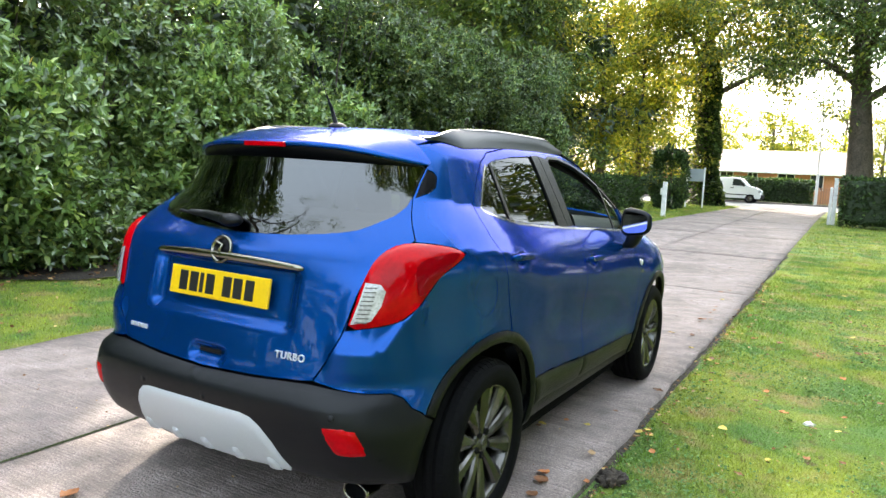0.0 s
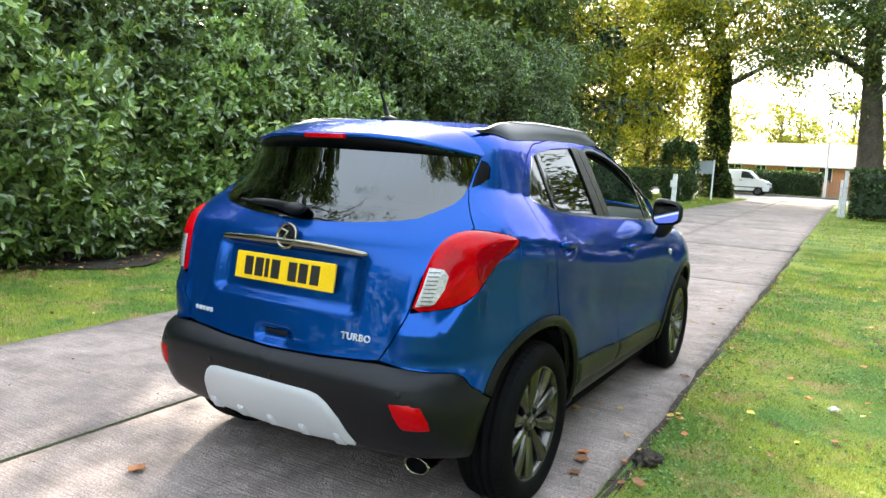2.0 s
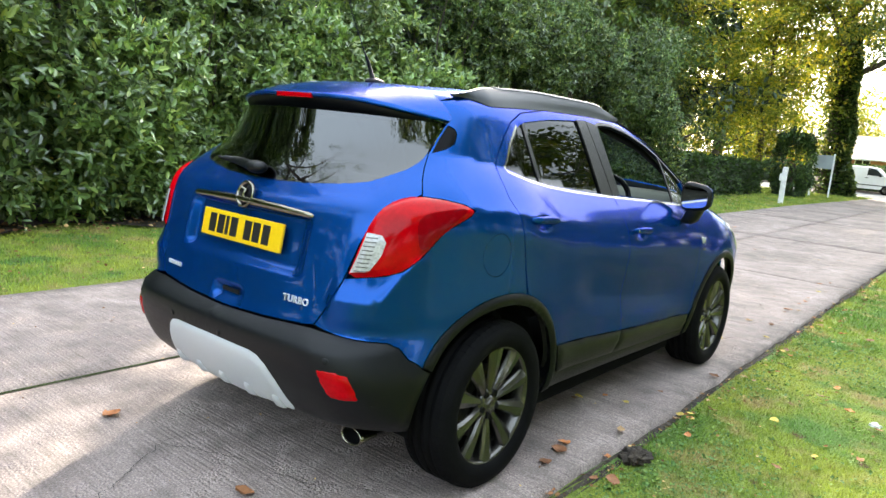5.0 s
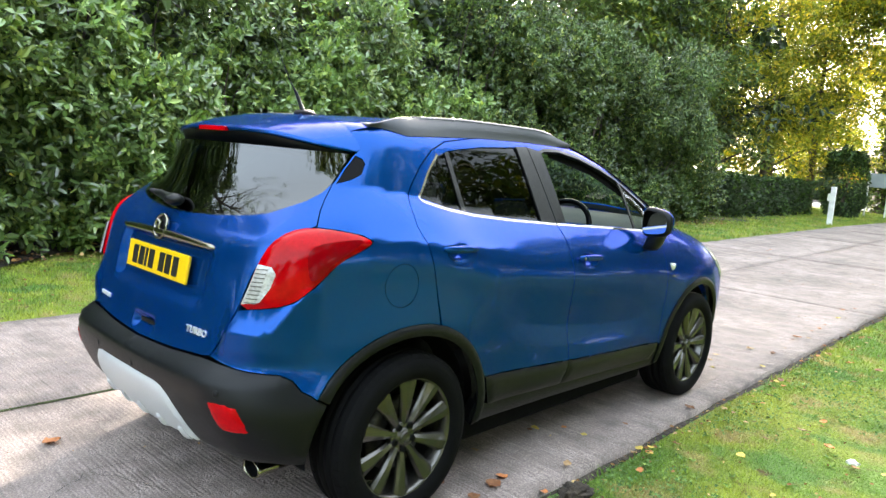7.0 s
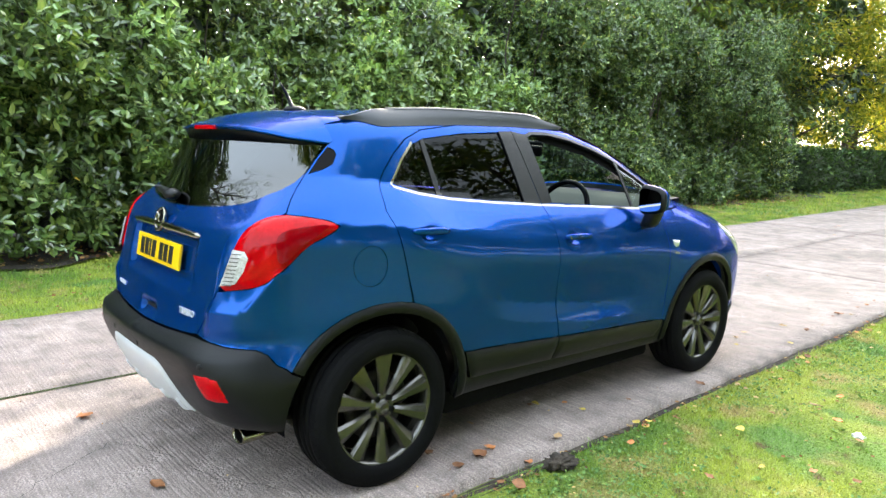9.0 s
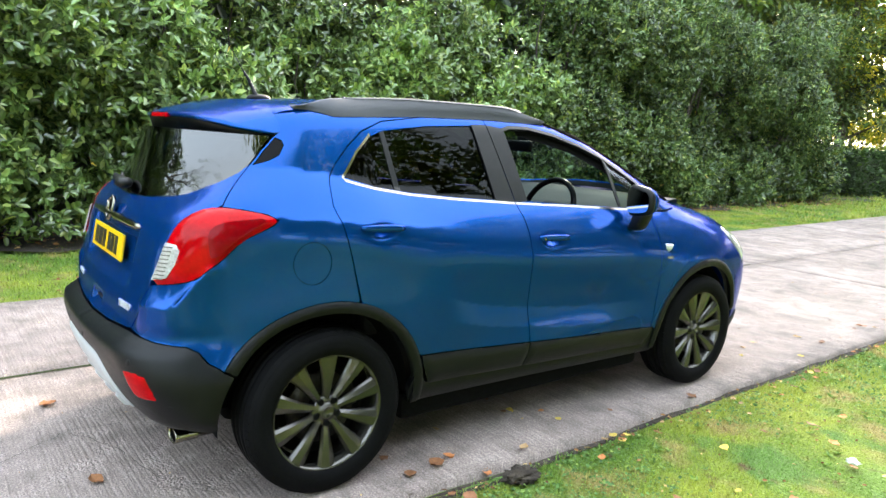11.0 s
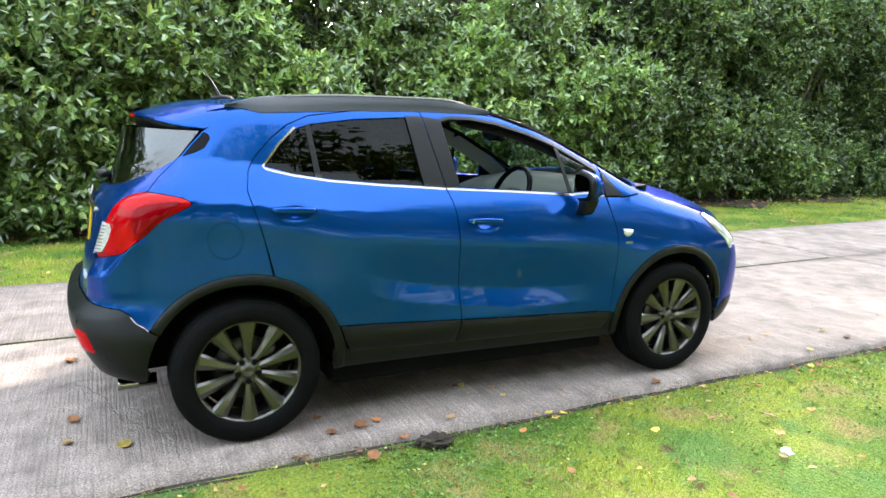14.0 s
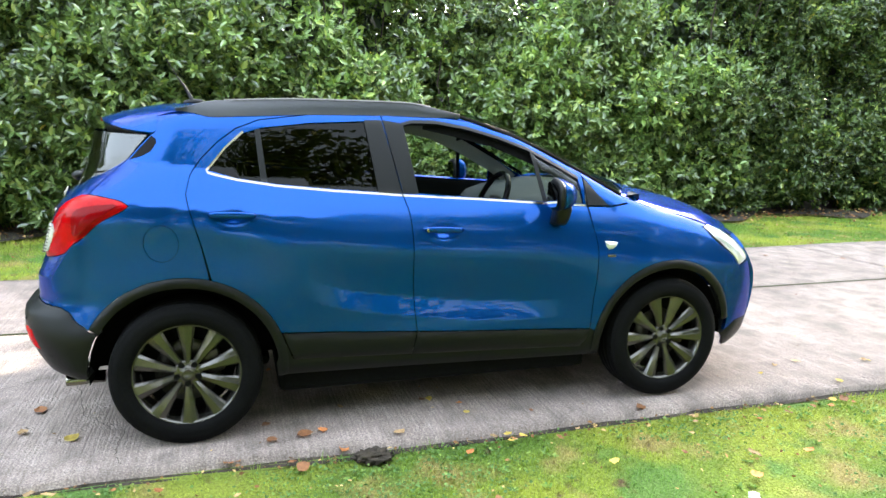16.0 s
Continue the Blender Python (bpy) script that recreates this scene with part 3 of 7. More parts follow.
def disc_on(name, c, n, prof, mat, parent, label="", segs=40):
    bm = bmesh.new()
    lathe(bm, prof, segs, "z")
    q = Vector((0, 0, 1)).rotation_difference(Vector(n)).to_matrix().to_4x4()
    bmesh.ops.transform(bm, matrix=Matrix.Translation(c) @ q, verts=bm.verts)
    bmesh.ops.remove_doubles(bm, verts=bm.verts, dist=1e-5)
    bmesh.ops.recalc_face_normals(bm, faces=bm.faces)
    return part(name, bm, mat, parent, label)


ec = Vector((0.0, float(rear_y(np.array(0.0), np.array(1.10))) - 0.012, 1.098))
en = Vector((0, -1, 0.25)).normalized()
emblem = disc_on("emblem", ec, en, [(0, 0.0001), (0, 0.054), (0.010, 0.054), (0.014, 0.049), (0.010, 0.043), (0.007, 0.042), (0.007, 0.0001)], CHROME, gate, "round chrome emblem")
disc_on("emblem_disc", ec + en * 0.0075, en, [(0, 0.0001), (0, 0.041), (0.001, 0.0405), (0.001, 0.0001)], GLOSSBLACK, emblem)
bm = bmesh.new()
tube(bm, [ec + en * 0.011 + Vector((-0.022, 0, 0.026)), ec + en * 0.012 + Vector((0.012, 0, 0.018)), ec + en * 0.012 + Vector((-0.008, 0, -0.006)), ec + en * 0.012 + Vector((0.018, 0, -0.028))], [0.004, 0.008, 0.009, 0.003], 6)
part("emblem_stroke", bm, CHROME, emblem)
PLY = -0.628
tilt = Matrix.Translation((0, PLY, 0.962)) @ Matrix.Rotation(radians(-9), 4, "X")
bm = bmesh.new()
box(bm, (-0.26, -0.006, -0.0555), (0.26, 0.006, 0.0555), 0.004)
bmesh.ops.transform(bm, matrix=tilt, verts=bm.verts)
plate = part("number_plate", bm, YELLOW, gate, "yellow rear number plate with dark bars", smooth=False)
for k, x in enumerate((-0.185, -0.128, -0.086, -0.040, 0.050, 0.105, 0.165)):
    w = 0.010 if k == 2 else 0.022
    bm = bmesh.new()
    box(bm, (x - w, -0.0085, -0.038), (x + w, -0.005, 0.038), 0.001, 1)
    bmesh.ops.transform(bm, matrix=tilt, verts=bm.verts)
    part("plate_bar", bm, INK, plate, smooth=False)


def lettering(name, text, size, m, mat, parent, depth=0.003, label=""):
    cu = bpy.data.curves.new(name, "FONT")
    cu.body, cu.size, cu.extrude, cu.bevel_depth = text, size, depth, 0.0006
    cu.space_character = 1.12
    tmp = bpy.data.objects.new(name, cu)
    me = bpy.data.meshes.new_from_object(tmp)
    bpy.data.objects.remove(tmp)
    me.transform(m)
    ob = new(name, me)
    ob.data.materials.clear()
    ob.data.materials.append(mat)
    ob.parent = parent
    if label:
        ob["label"] = label
    return ob


def facing_tail(x, z, off, lean=8):
    p = tail_point(x, z, off)
    return Matrix.Translation(p) @ Matrix.Rotation(radians(5), 4, "Z") @ Matrix.Rotation(radians(90 - lean), 4, "X")


lettering("badge_lettering", "TURBO", 0.036, facing_tail(0.327, 0.752, 0.002), SILVERPL, gate, label="small chrome TURBO badge")
for k in range(5):
    p = tail_point(-0.46 + k * 0.022, 0.752, 0.002)
    boxed("badge_bar", (p.x - 0.008, p.y - 0.004, p.z - 0.009), (p.x + 0.008, p.y + 0.004, p.z + 0.009), SILVERPL, gate, bevel=0.002, seg=1)
p = tail_point(-0.05, 0.738, 0.0)
boxed("release_grip", (p.x - 0.062, p.y - 0.004, p.z - 0.004), (p.x + 0.062, p.y + 0.02, p.z + 0.008), PAINT, gate, bevel=0.003)

# wiper on its boss
bm = bmesh.new()
wc = Vector((-0.02, -0.555, 1.205))
for v in bmesh.ops.create_uvsphere(bm, u_segments=20, v_segments=12, radius=1.0)["verts"]:
    v.co = Vector((v.co.x * 0.055, v.co.y * 0.036, v.co.z * 0.026)) + wc
wiper = part("wiper", bm, BLACKPL, gate, "black rear wiper arm at rest")
bm = bmesh.new()
tube(bm, [wc + Vector((-0.02, 0.0, 0.0)), wc + Vector((-0.13, 0.005, 0.012)), wc + Vector((-0.25, 0.02, 0.016))], [0.022, 0.017, 0.008], 8)
part("wiper_arm", bm, BLACKPL, wiper)
bm = bmesh.new()
tube(bm, [(-0.05, -0.525, 1.195), (-0.25, -0.51, 1.207), (-0.40, -0.475, 1.215)], 0.006, 6)
part("wiper_blade", bm, BLACKPL, wiper)

# rear bumper: black cover, blue shoulder is part of the quarter
bump_half = BUMP_TOP + charted(arc(0.0, R_IN + 0.004, 151, 181, 8)) + [(s_of(0.775, -0.44), 0.330), (s_of(0.726, -0.541), 0.342), (s_of(0.66, -0.60), 0.338), (s_of(0.46, -0.66), 0.325), (S_MID, 0.318)]
bump_half = [(S_MID if abs(s - S_MID) < 0.006 else s, z) for s, z in grow(bump_half, GAP * 0.6)]
bumper = patch("rear_bumper", bump_half, flank, BLACKPL, car, lift=0.001, dome=0.012, dome_w=0.015, mirror="join", step=0.026, depth=0.06, label="textured black rear bumper cover")
skid = [(S_MID, 0.560), (s_of(0.24, -0.7), 0.557), (s_of(0.285, -0.7), 0.548), (s_of(0.32, -0.7), 0.522), (s_of(0.358, -0.7), 0.468), (s_of(0.398, -0.68), 0.362), (s_of(0.385, -0.68), 0.345), (S_MID, 0.330)]
skid_ob = patch("skid_plate", skid, flank, SILVERPL, bumper, lift=0.014, dome=0.010, dome_w=0.008, mirror="join", step=0.018, depth=0.05, label="silver skid plate with raised ribs")
for x in (-0.33, -0.165, 0.0, 0.165, 0.33):
    w = 0.026
    a = lambda dx: S_TAIL - (FAN_X - abs(x)) + dx
    rib = [(a(-w), 0.350), (a(-w * 0.7), 0.396), (a(-w * 0.4), 0.402), (a(w * 0.4), 0.402), (a(w * 0.7), 0.396), (a(w), 0.350)]
    o = patch("skid_rib", rib, flank, SILVERPL, skid_ob, lift=0.0245, dome=0.009, dome_w=0.003, step=0.010, depth=0.02)
    if x < 0:
        o.data.transform(Matrix.Diagonal((-1, 1, 1, 1)))
        o.data.flip_normals()
REFL = [(s_of(0.567, -0.694), 0.571), (s_of(0.64, -0.667), 0.572), (s_of(0.683, -0.645), 0.563), (s_of(0.713, -0.610), 0.474), (s_of(0.655, -0.64), 0.468), (s_of(0.608, -0.667), 0.472)]
SHELF = [(s_of(0.600, -0.667), 0.463), (s_of(0.70, -0.62), 0.463), (s_of(0.775, -0.50), 0.450), (s_of(0.775, -0.50), 0.442), (s_of(0.70, -0.62), 0.451), (s_of(0.607, -0.667), 0.453)]
patch("bumper_ledge", SHELF, flank, BLACKPL, bumper, lift=0.012, dome=0.008, dome_w=0.004, step=0.012, mirror="both")
patch("fog_lamp", REFL, flank, REDLENS, bumper, lift=0.010, dome=0.008, dome_w=0.008, step=0.014, mirror="both", label="red rear fog lamp and reflector")
for x, z in ((0.06, 0.575), (0.60, 0.60), (-0.06 - 0.22, 0.575), (-0.60, 0.60)):
    pp = flank(np.array([[s_of(abs(x), -0.66), z]]))
    nn = skin_normal(pp)[0]
    q = pp[0] + nn * 0.011
    sg = 1 if x > 0 else -1
    disc_on("parking_sensor", (q[0] * sg, q[1], q[2]), (nn[0] * sg, nn[1], nn[2]), [(0, 0.0001), (0.0, 0.012), (0.003, 0.0115), (0.004, 0.010), (0.004, 0.0001)], BLACKPL, bumper, segs=20)
bm = bmesh.new()
ex = Vector((0.610, -0.445, 0.288))
lathe(bm, [(-0.02, 0.034), (-0.09, 0.036), (-0.105, 0.037), (-0.108, 0.034), (-0.10, 0.031), (0.06, 0.029), (0.06, 0.0005)], 32, "y")
for v in bm.verts:
    v.co = Vector((v.co.x * 1.5, v.co.y, v.co.z * 0.95)) + ex
bmesh.ops.recalc_face_normals(bm, faces=bm.faces)
exh = part("exhaust_tip", bm, CHROME, car, "oval chrome exhaust tip")
bm = bmesh.new()
lathe(bm, [(-0.098, 0.0305), (-0.06, 0.030), (-0.06, 0.0005)], 32, "y")
for v in bm.verts:
    v.co = Vector((v.co.x * 1.49, v.co.y, v.co.z * 0.94)) + ex
part("exhaust_bore", bm, DARK, exh)

# spoiler over the window
def along(pts, u):
    p = np.array(pts, float)
    d = np.concatenate([[0], np.cumsum(np.linalg.norm(np.diff(p, axis=0), axis=1))])
    return np.array([np.interp(u * d[-1], d, p[:, k]) for k in range(3)])


SPOIL_FRONT = np.concatenate([above(np.array([(x, -0.10) for x in np.linspace(0, 0.50, 12)])), flank(np.array([(at_y(-0.103, z), z) for z in np.linspace(1.535, 1.458, 8)]))])
SPOIL_REAR = [(0, -0.405, 1.512), (0.20, -0.397, 1.510), (0.34, -0.37, 1.502), (0.44, -0.33, 1.488), (0.52, -0.265, 1.470), (0.565, -0.20, 1.458), (0.592, -0.125, 1.450)]


def spoiler_point(u, v):
    p = Vector(along(SPOIL_FRONT, u)) * (1 - v) + Vector(along(SPOIL_REAR, u)) * v
    p.z += 0.010 * 4 * v * (1 - v) * (1 - u ** 3)
    p.z += 0.001
    return p


bm = bmesh.new()
NU, NV = 28, 10
grid = {}
for i in range(-NU, NU + 1):
    for j in range(NV + 1):
        q = spoiler_point(abs(i) / NU, j / NV)
        grid[i, j] = bm.verts.new((q.x if i >= 0 else -q.x, q.y, q.z))
for i in range(-NU, NU):
    for j in range(NV):
        bm.faces.new((grid[i, j], grid[i, j + 1], grid[i + 1, j + 1], grid[i + 1, j]))
lip = {i: bm.verts.new(grid[i, NV].co + Vector((0, 0.006, -0.016 * (1 - 0.6 * abs(i / NU))))) for i in range(-NU, NU + 1)}
fwd = {i: bm.verts.new(lip[i].co + Vector((0, 0.05, 0.0))) for i in range(-NU, NU + 1)}
for i in range(-NU, NU):
    bm.faces.new((grid[i, NV], lip[i], lip[i + 1], grid[i + 1, NV]))
    bm.faces.new((lip[i], fwd[i], fwd[i + 1], lip[i + 1]))
bmesh.ops.recalc_face_normals(bm, faces=bm.faces)
spoiler = part("spoiler", bm, PAINT, gate, "blue roof spoiler with a black underside")
bm = bmesh.new()
rows = []
for i in range(-NU + 1, NU):
    u = abs(i) / NU
    rear = spoiler_point(u, 1.0)
    ww = 1 - u ** 4
    sx = 1 if i >= 0 else -1
    a = Vector((rear.x * 0.985 * sx, rear.y + 0.012, rear.z - 0.012))
    b = Vector((rear.x * 0.98 * sx, rear.y + 0.024, rear.z - 0.012 - 0.050 * ww))
    c = Vector((rear.x * 0.97 * sx, rear.y + 0.11 * ww + 0.02, rear.z - 0.012 - 0.066 * ww))
    d = Vector((rear.x * 0.96 * sx, rear.y + 0.24 * ww + 0.02, rear.z - 0.012 - 0.058 * ww))
    rows.append([bm.verts.new(q) for q in (a, b, c, d)])
for r0, r1 in zip(rows, rows[1:]):
    for k in range(3):
        bm.faces.new((r0[k], r0[k + 1], r1[k + 1], r1[k]))
bmesh.ops.recalc_face_normals(bm, faces=bm.faces)
part("spoiler_underside", bm, BLACKPL, spoiler)
bm = bmesh.new()
box(bm, (-0.105, -0.412, 1.494), (0.105, -0.390, 1.513), 0.003)
part("brake_lamp", bm, REDLENS, spoiler, "narrow red high-level brake lamp", smooth=False)

# roof, windscreen, bonnet share the top line of the flank panels
def top_edge(line):
    p = flank(np.array(line))
    return [(q[0], q[1]) for q in p]


roof_line = [q for q in TOP_LINE if q[0] <= 1.40]
edge = top_edge(roof_line)
patch("roof_panel", [(0.0, 1.36), (0.3, 1.345), (0.5, 1.32)] + [q for q in edge if q[1] < 1.31] + [(0.3, -0.10), (0.0, -0.10)], above, PAINT, car, mirror="join", step=0.035, depth=0.015)
screen_edge = top_edge([q for q in TOP_LINE if q[0] >= 1.39])
patch("windscreen", [(0.0, 1.365), (0.3, 1.35), (0.5, 1.325)] + [(x - 0.004, y) for x, y in screen_edge[::-1]] + [(0.55, 2.39), (0.3, 2.46), (0.0, 2.49)], above, SCREEN, car, lift=-0.003, mirror="join", step=0.05, depth=0.0)

# black printed border and rubber seal round the windscreen
wide = [(x - 0.004, y) for x, y in screen_edge[::-1]]
patch("windscreen_border", wide + [(max(x - 0.028, 0), y - 0.01) for x, y in wide[::-1]], above, DARK, car, lift=0.001, mirror="both", step=0.04, depth=0.0)
for s_ in (1, -1):
    bm = bmesh.new()
    tube(bm, [(s_ * q[0], q[1], q[2] + 0.002) for q in above(np.array(wide))], 0.007, 6)
    part("windscreen_seal", bm, DARK, car)

# doors
REAR_WIN = [(0.122, 1.283), (0.20, 1.378), (0.279, 1.452), (0.36, 1.479), (0.60, 1.508), (0.885, 1.522), (0.932, 1.178), (0.70, 1.193), (0.43, 1.219), (0.25, 1.247)]
FRONT_WIN = [(1.070, 1.505), (1.12, 1.519), (1.25, 1.520), (1.418, 1.493), (1.60, 1.443), (1.755, 1.387), (1.93, 1.295), (2.03, 1.235), (2.045, 1.106), (1.818, 1.121), (1.45, 1.146), (1.118, 1.170)]
rd_loop = charted(REAR_SEAM[:4]) + REAR_SEAM[4:] + MID_SEAM[1:] + [(0.75, blue_line(0.75)), (0.436, blue_line(0.436))] + arc(0.0, R_OUT, 22.5, 75.5, 14)
fd_loop = MID_SEAM + [(1.5, blue_line(1.5)), (2.073, blue_line(2.073))] + FRONT_SEAM[::-1][1:] + DOOR_TOP[::-1][1:-1]
CLAD_R = [(0.436, blue_line(0.436)), (0.75, blue_line(0.75)), (1.098, blue_line(1.098)), (1.090, 0.43), (1.073, step_line(1.073)), (0.49, step_line(0.49)), (0.46, 0.45)]
CLAD_F = [(1.098, blue_line(1.098)), (1.6, blue_line(1.6)), (2.073, blue_line(2.073)), (2.065, 0.38), (2.03, step_line(2.03)), (1.073, step_line(1.073)), (1.090, 0.43)]


def handle(parent, cy, cz, sgn):
    """Pull bar standing off the door skin over its hollow."""
    bm = bmesh.new()
    rings = []
    for i in range(15):
        t = i / 14
        y = cy - 0.105 + 0.21 * t
        z = cz + 0.006 - 0.008 * t
        p = flank(np.array([[y, z]]))[0]
        e = math.sin(math.pi * min(max(t, 0.0), 1.0)) ** 0.35 if 0 < t < 1 else 0.15
        stand = 0.010 + 0.024 * e
        base = float(half_width(np.array(cy - 0.12), np.array(z)))
        rings.append([bm.verts.new((sgn * (p[0] + (base - p[0]) * 0.5 + stand + 0.010 * math.cos(a) * (0.5 + 0.5 * e)), y, z + 0.017 * math.sin(a) * (0.35 + 0.65 * e))) for a in np.linspace(0, 2 * math.pi, 12, endpoint=False)])
    for a, b in zip(rings, rings[1:]):
        for k in range(12):
            bm.faces.new((a[k], a[(k + 1) % 12], b[(k + 1) % 12], b[k]))
    bm.faces.new(rings[0]); bm.faces.new(rings[-1][::-1])
    bmesh.ops.recalc_face_normals(bm, faces=bm.faces)
    return part("door_handle", bm, PAINT, parent)


def window_in(parent_pair, win, mat, label):
    panes = patch("window", grow(win, -0.004), flank, mat, None, lift=-0.006, mirror="both", step=0.05, depth=0.0, label=label)
    for door_ob, pane in zip(parent_pair, panes):
        pane.parent = door_ob
    return panes


rear_doors = patch("rear_door", grow(rd_loop, GAP), flank, PAINT, car, holes=[REAR_WIN], mirror="both", step=0.016, label="blue rear passenger door")
front_doors = patch("front_door", grow(fd_loop, GAP), flank, PAINT, car, holes=[FRONT_WIN], mirror="both", step=0.016, label="blue front door with the window down")
window_in(rear_doors, REAR_WIN, SIDETINT, "dark tinted rear door window")
QUARTERLIGHT = [(1.782, 1.37), (1.93, 1.292), (2.03, 1.232), (2.045, 1.108), (1.825, 1.122)]
window_in(front_doors, QUARTERLIGHT, CLEAR, "small fixed quarter light")


def on_pair(name, loop, mat, pair, **kw):
    both = patch(name, loop, flank, mat, None, mirror="both", **kw)
    for door_ob, ob in zip(pair, both):
        ob.parent = door_ob
    return both


on_pair("pillar_trim", [(0.876, 1.524), (0.966, 1.526), (1.041, 1.168), (0.922, 1.176)], BLACKPL, rear_doors, lift=0.003, step=0.03, depth=0.008)
on_pair("pillar_trim", [(0.972, 1.526), (1.076, 1.511), (1.126, 1.168), (1.047, 1.168)], BLACKPL, front_doors, lift=0.003, step=0.03, depth=0.008)
on_pair("window_divider", [(0.338, 1.472), (0.362, 1.479), (0.388, 1.228), (0.358, 1.232)], BLACKPL, rear_doors, lift=-0.001, step=0.03, depth=0.006)
on_pair("window_divider", [(1.765, 1.381), (1.790, 1.368), (1.828, 1.122), (1.806, 1.123)], BLACKPL, front_doors, lift=-0.001, step=0.03, depth=0.006)


def strip(pts, w):
    """Closed band of width w along an open line."""
    p = np.array(pts, float)
    t = np.gradient(p, axis=0)
    n = np.stack([-t[:, 1], t[:, 0]], -1) / np.linalg.norm(t, axis=-1, keepdims=True)
    return [tuple(q) for q in p + n * w / 2] + [tuple(q) for q in (p - n * w / 2)[::-1]]


on_pair("chrome_trim", strip([(0.285, 1.462), (0.20, 1.386), (0.135, 1.306), (0.114, 1.284), (0.122, 1.272), (0.16, 1.261), (0.25, 1.240), (0.43, 1.211), (0.70, 1.185), (0.93, 1.169), (1.040, 1.160)], 0.0105), CHROME, rear_doors, lift=0.001, dome=0.004, dome_w=0.004, step=0.02, depth=0.006)
on_pair("chrome_trim", strip([(1.047, 1.160), (1.45, 1.137), (1.818, 1.112), (2.052, 1.097)], 0.0105), CHROME, front_doors, lift=0.001, dome=0.004, dome_w=0.004, step=0.02, depth=0.006)
on_pair("window_seal", strip([(1.071, 1.508), (1.12, 1.522), (1.25, 1.523), (1.418, 1.496), (1.60, 1.446), (1.755, 1.390), (1.93, 1.298), (2.035, 1.238)], 0.016), BLACKPL, front_doors, lift=0.001, step=0.02, depth=0.02)
on_pair("door_cladding", grow(CLAD_R, GAP), BLACKPL, rear_doors, lift=0.004, dome=0.010, dome_w=0.010, step=0.022, depth=0.02)
on_pair("door_cladding", grow(CLAD_F, GAP), BLACKPL, front_doors, lift=0.004, dome=0.010, dome_w=0.010, step=0.022, depth=0.02)
for ob, sgn in zip(rear_doors, (1, -1)):
    handle(ob, 0.222, 1.090, sgn)
for ob, sgn in zip(front_doors, (1, -1)):
    hd = handle(ob, 1.228, 0.997, sgn)
    if sgn > 0:
        disc_on("lock_barrel", (float(half_width(np.array(1.15), np.array(1.0))) + 0.033, 1.147, 0.999), (1, 0, 0), [(0, 0.0001), (0, 0.010), (0.002, 0.009), (0.002, 0.0001)], CHROME, hd, segs=16)

# sill, arch lips
SILL = [(0.455, 0.455), (0.485, step_line(0.485) - 0.002), (1.073, step_line(1.073) - 0.002), (2.035, step_line(2.035) - 0.002), (2.07, 0.38), (2.077, blue_line(2.073) + 0.002), (2.12, 0.42), (2.15, 0.35), (2.155, 0.262), (1.0, 0.285), (0.414, 0.292), (0.405, 0.36), (0.43, 0.44)]
patch("sill_cladding", SILL, flank, BLACKPL, car, lift=-0.012, dome=0.008, dome_w=0.012, mirror="both", step=0.026, depth=0.05)
arch_r = charted(arc(0.0, R_OUT, 150, -5, 40) + arc(0.0, R_IN, -7, 150, 40))
patch("arch_lip", arch_r, flank, BLACKPL, car, lift=0.003, dome=0.016, dome_w=0.016, mirror="both", step=0.018, depth=0.06, label="black wheel arch lip")
arch_f = arc(WHEEL_Y[1], F_OUT, 187, 10, 40) + arc(WHEEL_Y[1], F_IN, 10, 188, 40)
patch("arch_lip", arch_f, flank, BLACKPL, car, lift=0.003, dome=0.016, dome_w=0.016, mirror="both", step=0.018, depth=0.06, label="black wheel arch lip")

# front wing, bonnet, nose
HOOD_LINE = [(2.30, 1.138), (2.45, 1.085), (2.65, 1.035), (2.85, 0.975), (3.0, 0.915)]
wing = FRONT_SEAM[2:] + [(2.10, 0.42)] + arc(WHEEL_Y[1], F_OUT, 171, 38, 26) + [(3.0, 0.66), (3.08, 0.70), (3.0, 0.80), (2.86, 0.90), (2.80, 0.965), (2.84, 0.972)] + HOOD_LINE[::-1][2:] + [(2.32, 1.10), (2.20, 1.087), (2.16, 1.088), (2.068, 1.092)]
wings = patch("front_wing", grow(wing, GAP), flank, PAINT, car, mirror="both", step=0.028, label="blue front wing")
sail = [(2.062, 1.235), (2.16, 1.125), (2.195, 1.093), (2.064, 1.098)]
patch("sail_panel", sail, flank, BLACKPL, car, lift=0.005, step=0.02, mirror="both", depth=0.01)
on_pair("side_repeater", [(2.135, 0.915), (2.215, 0.905), (2.205, 0.888), (2.185, 0.872), (2.160, 0.868), (2.142, 0.885)], HEADLENS, wings, lift=0.001, dome=0.008, dome_w=0.006, step=0.01, depth=0.005, label="clear side indicator repeater")
on_pair("wing_badge", [(2.150, 0.842), (2.200, 0.840), (2.200, 0.826), (2.150, 0.828)], CHROME, wings, lift=0.001, step=0.01, depth=0.003)
hood_edge = top_edge(HOOD_LINE)
bonnet = [(0.0, 2.50), (0.3, 2.47), (0.55, 2.40)] + [(x - 0.003, y) for x, y in hood_edge] + [(0.52, 3.14), (0.3, 3.24), (0.0, 3.27)]
patch("bonnet", bonnet, above, PAINT, car, mirror="join", step=0.035, depth=0.02, label="blue bonnet")
cowl = [(0.0, 2.49), (0.3, 2.46), (0.55, 2.39), (0.62, 2.34), (0.64, 2.36), (0.56, 2.405), (0.3, 2.475), (0.0, 2.505)]
patch("cowl", cowl, above, BLACKPL, car, lift=-0.012, mirror="join", step=0.03, depth=0.03)
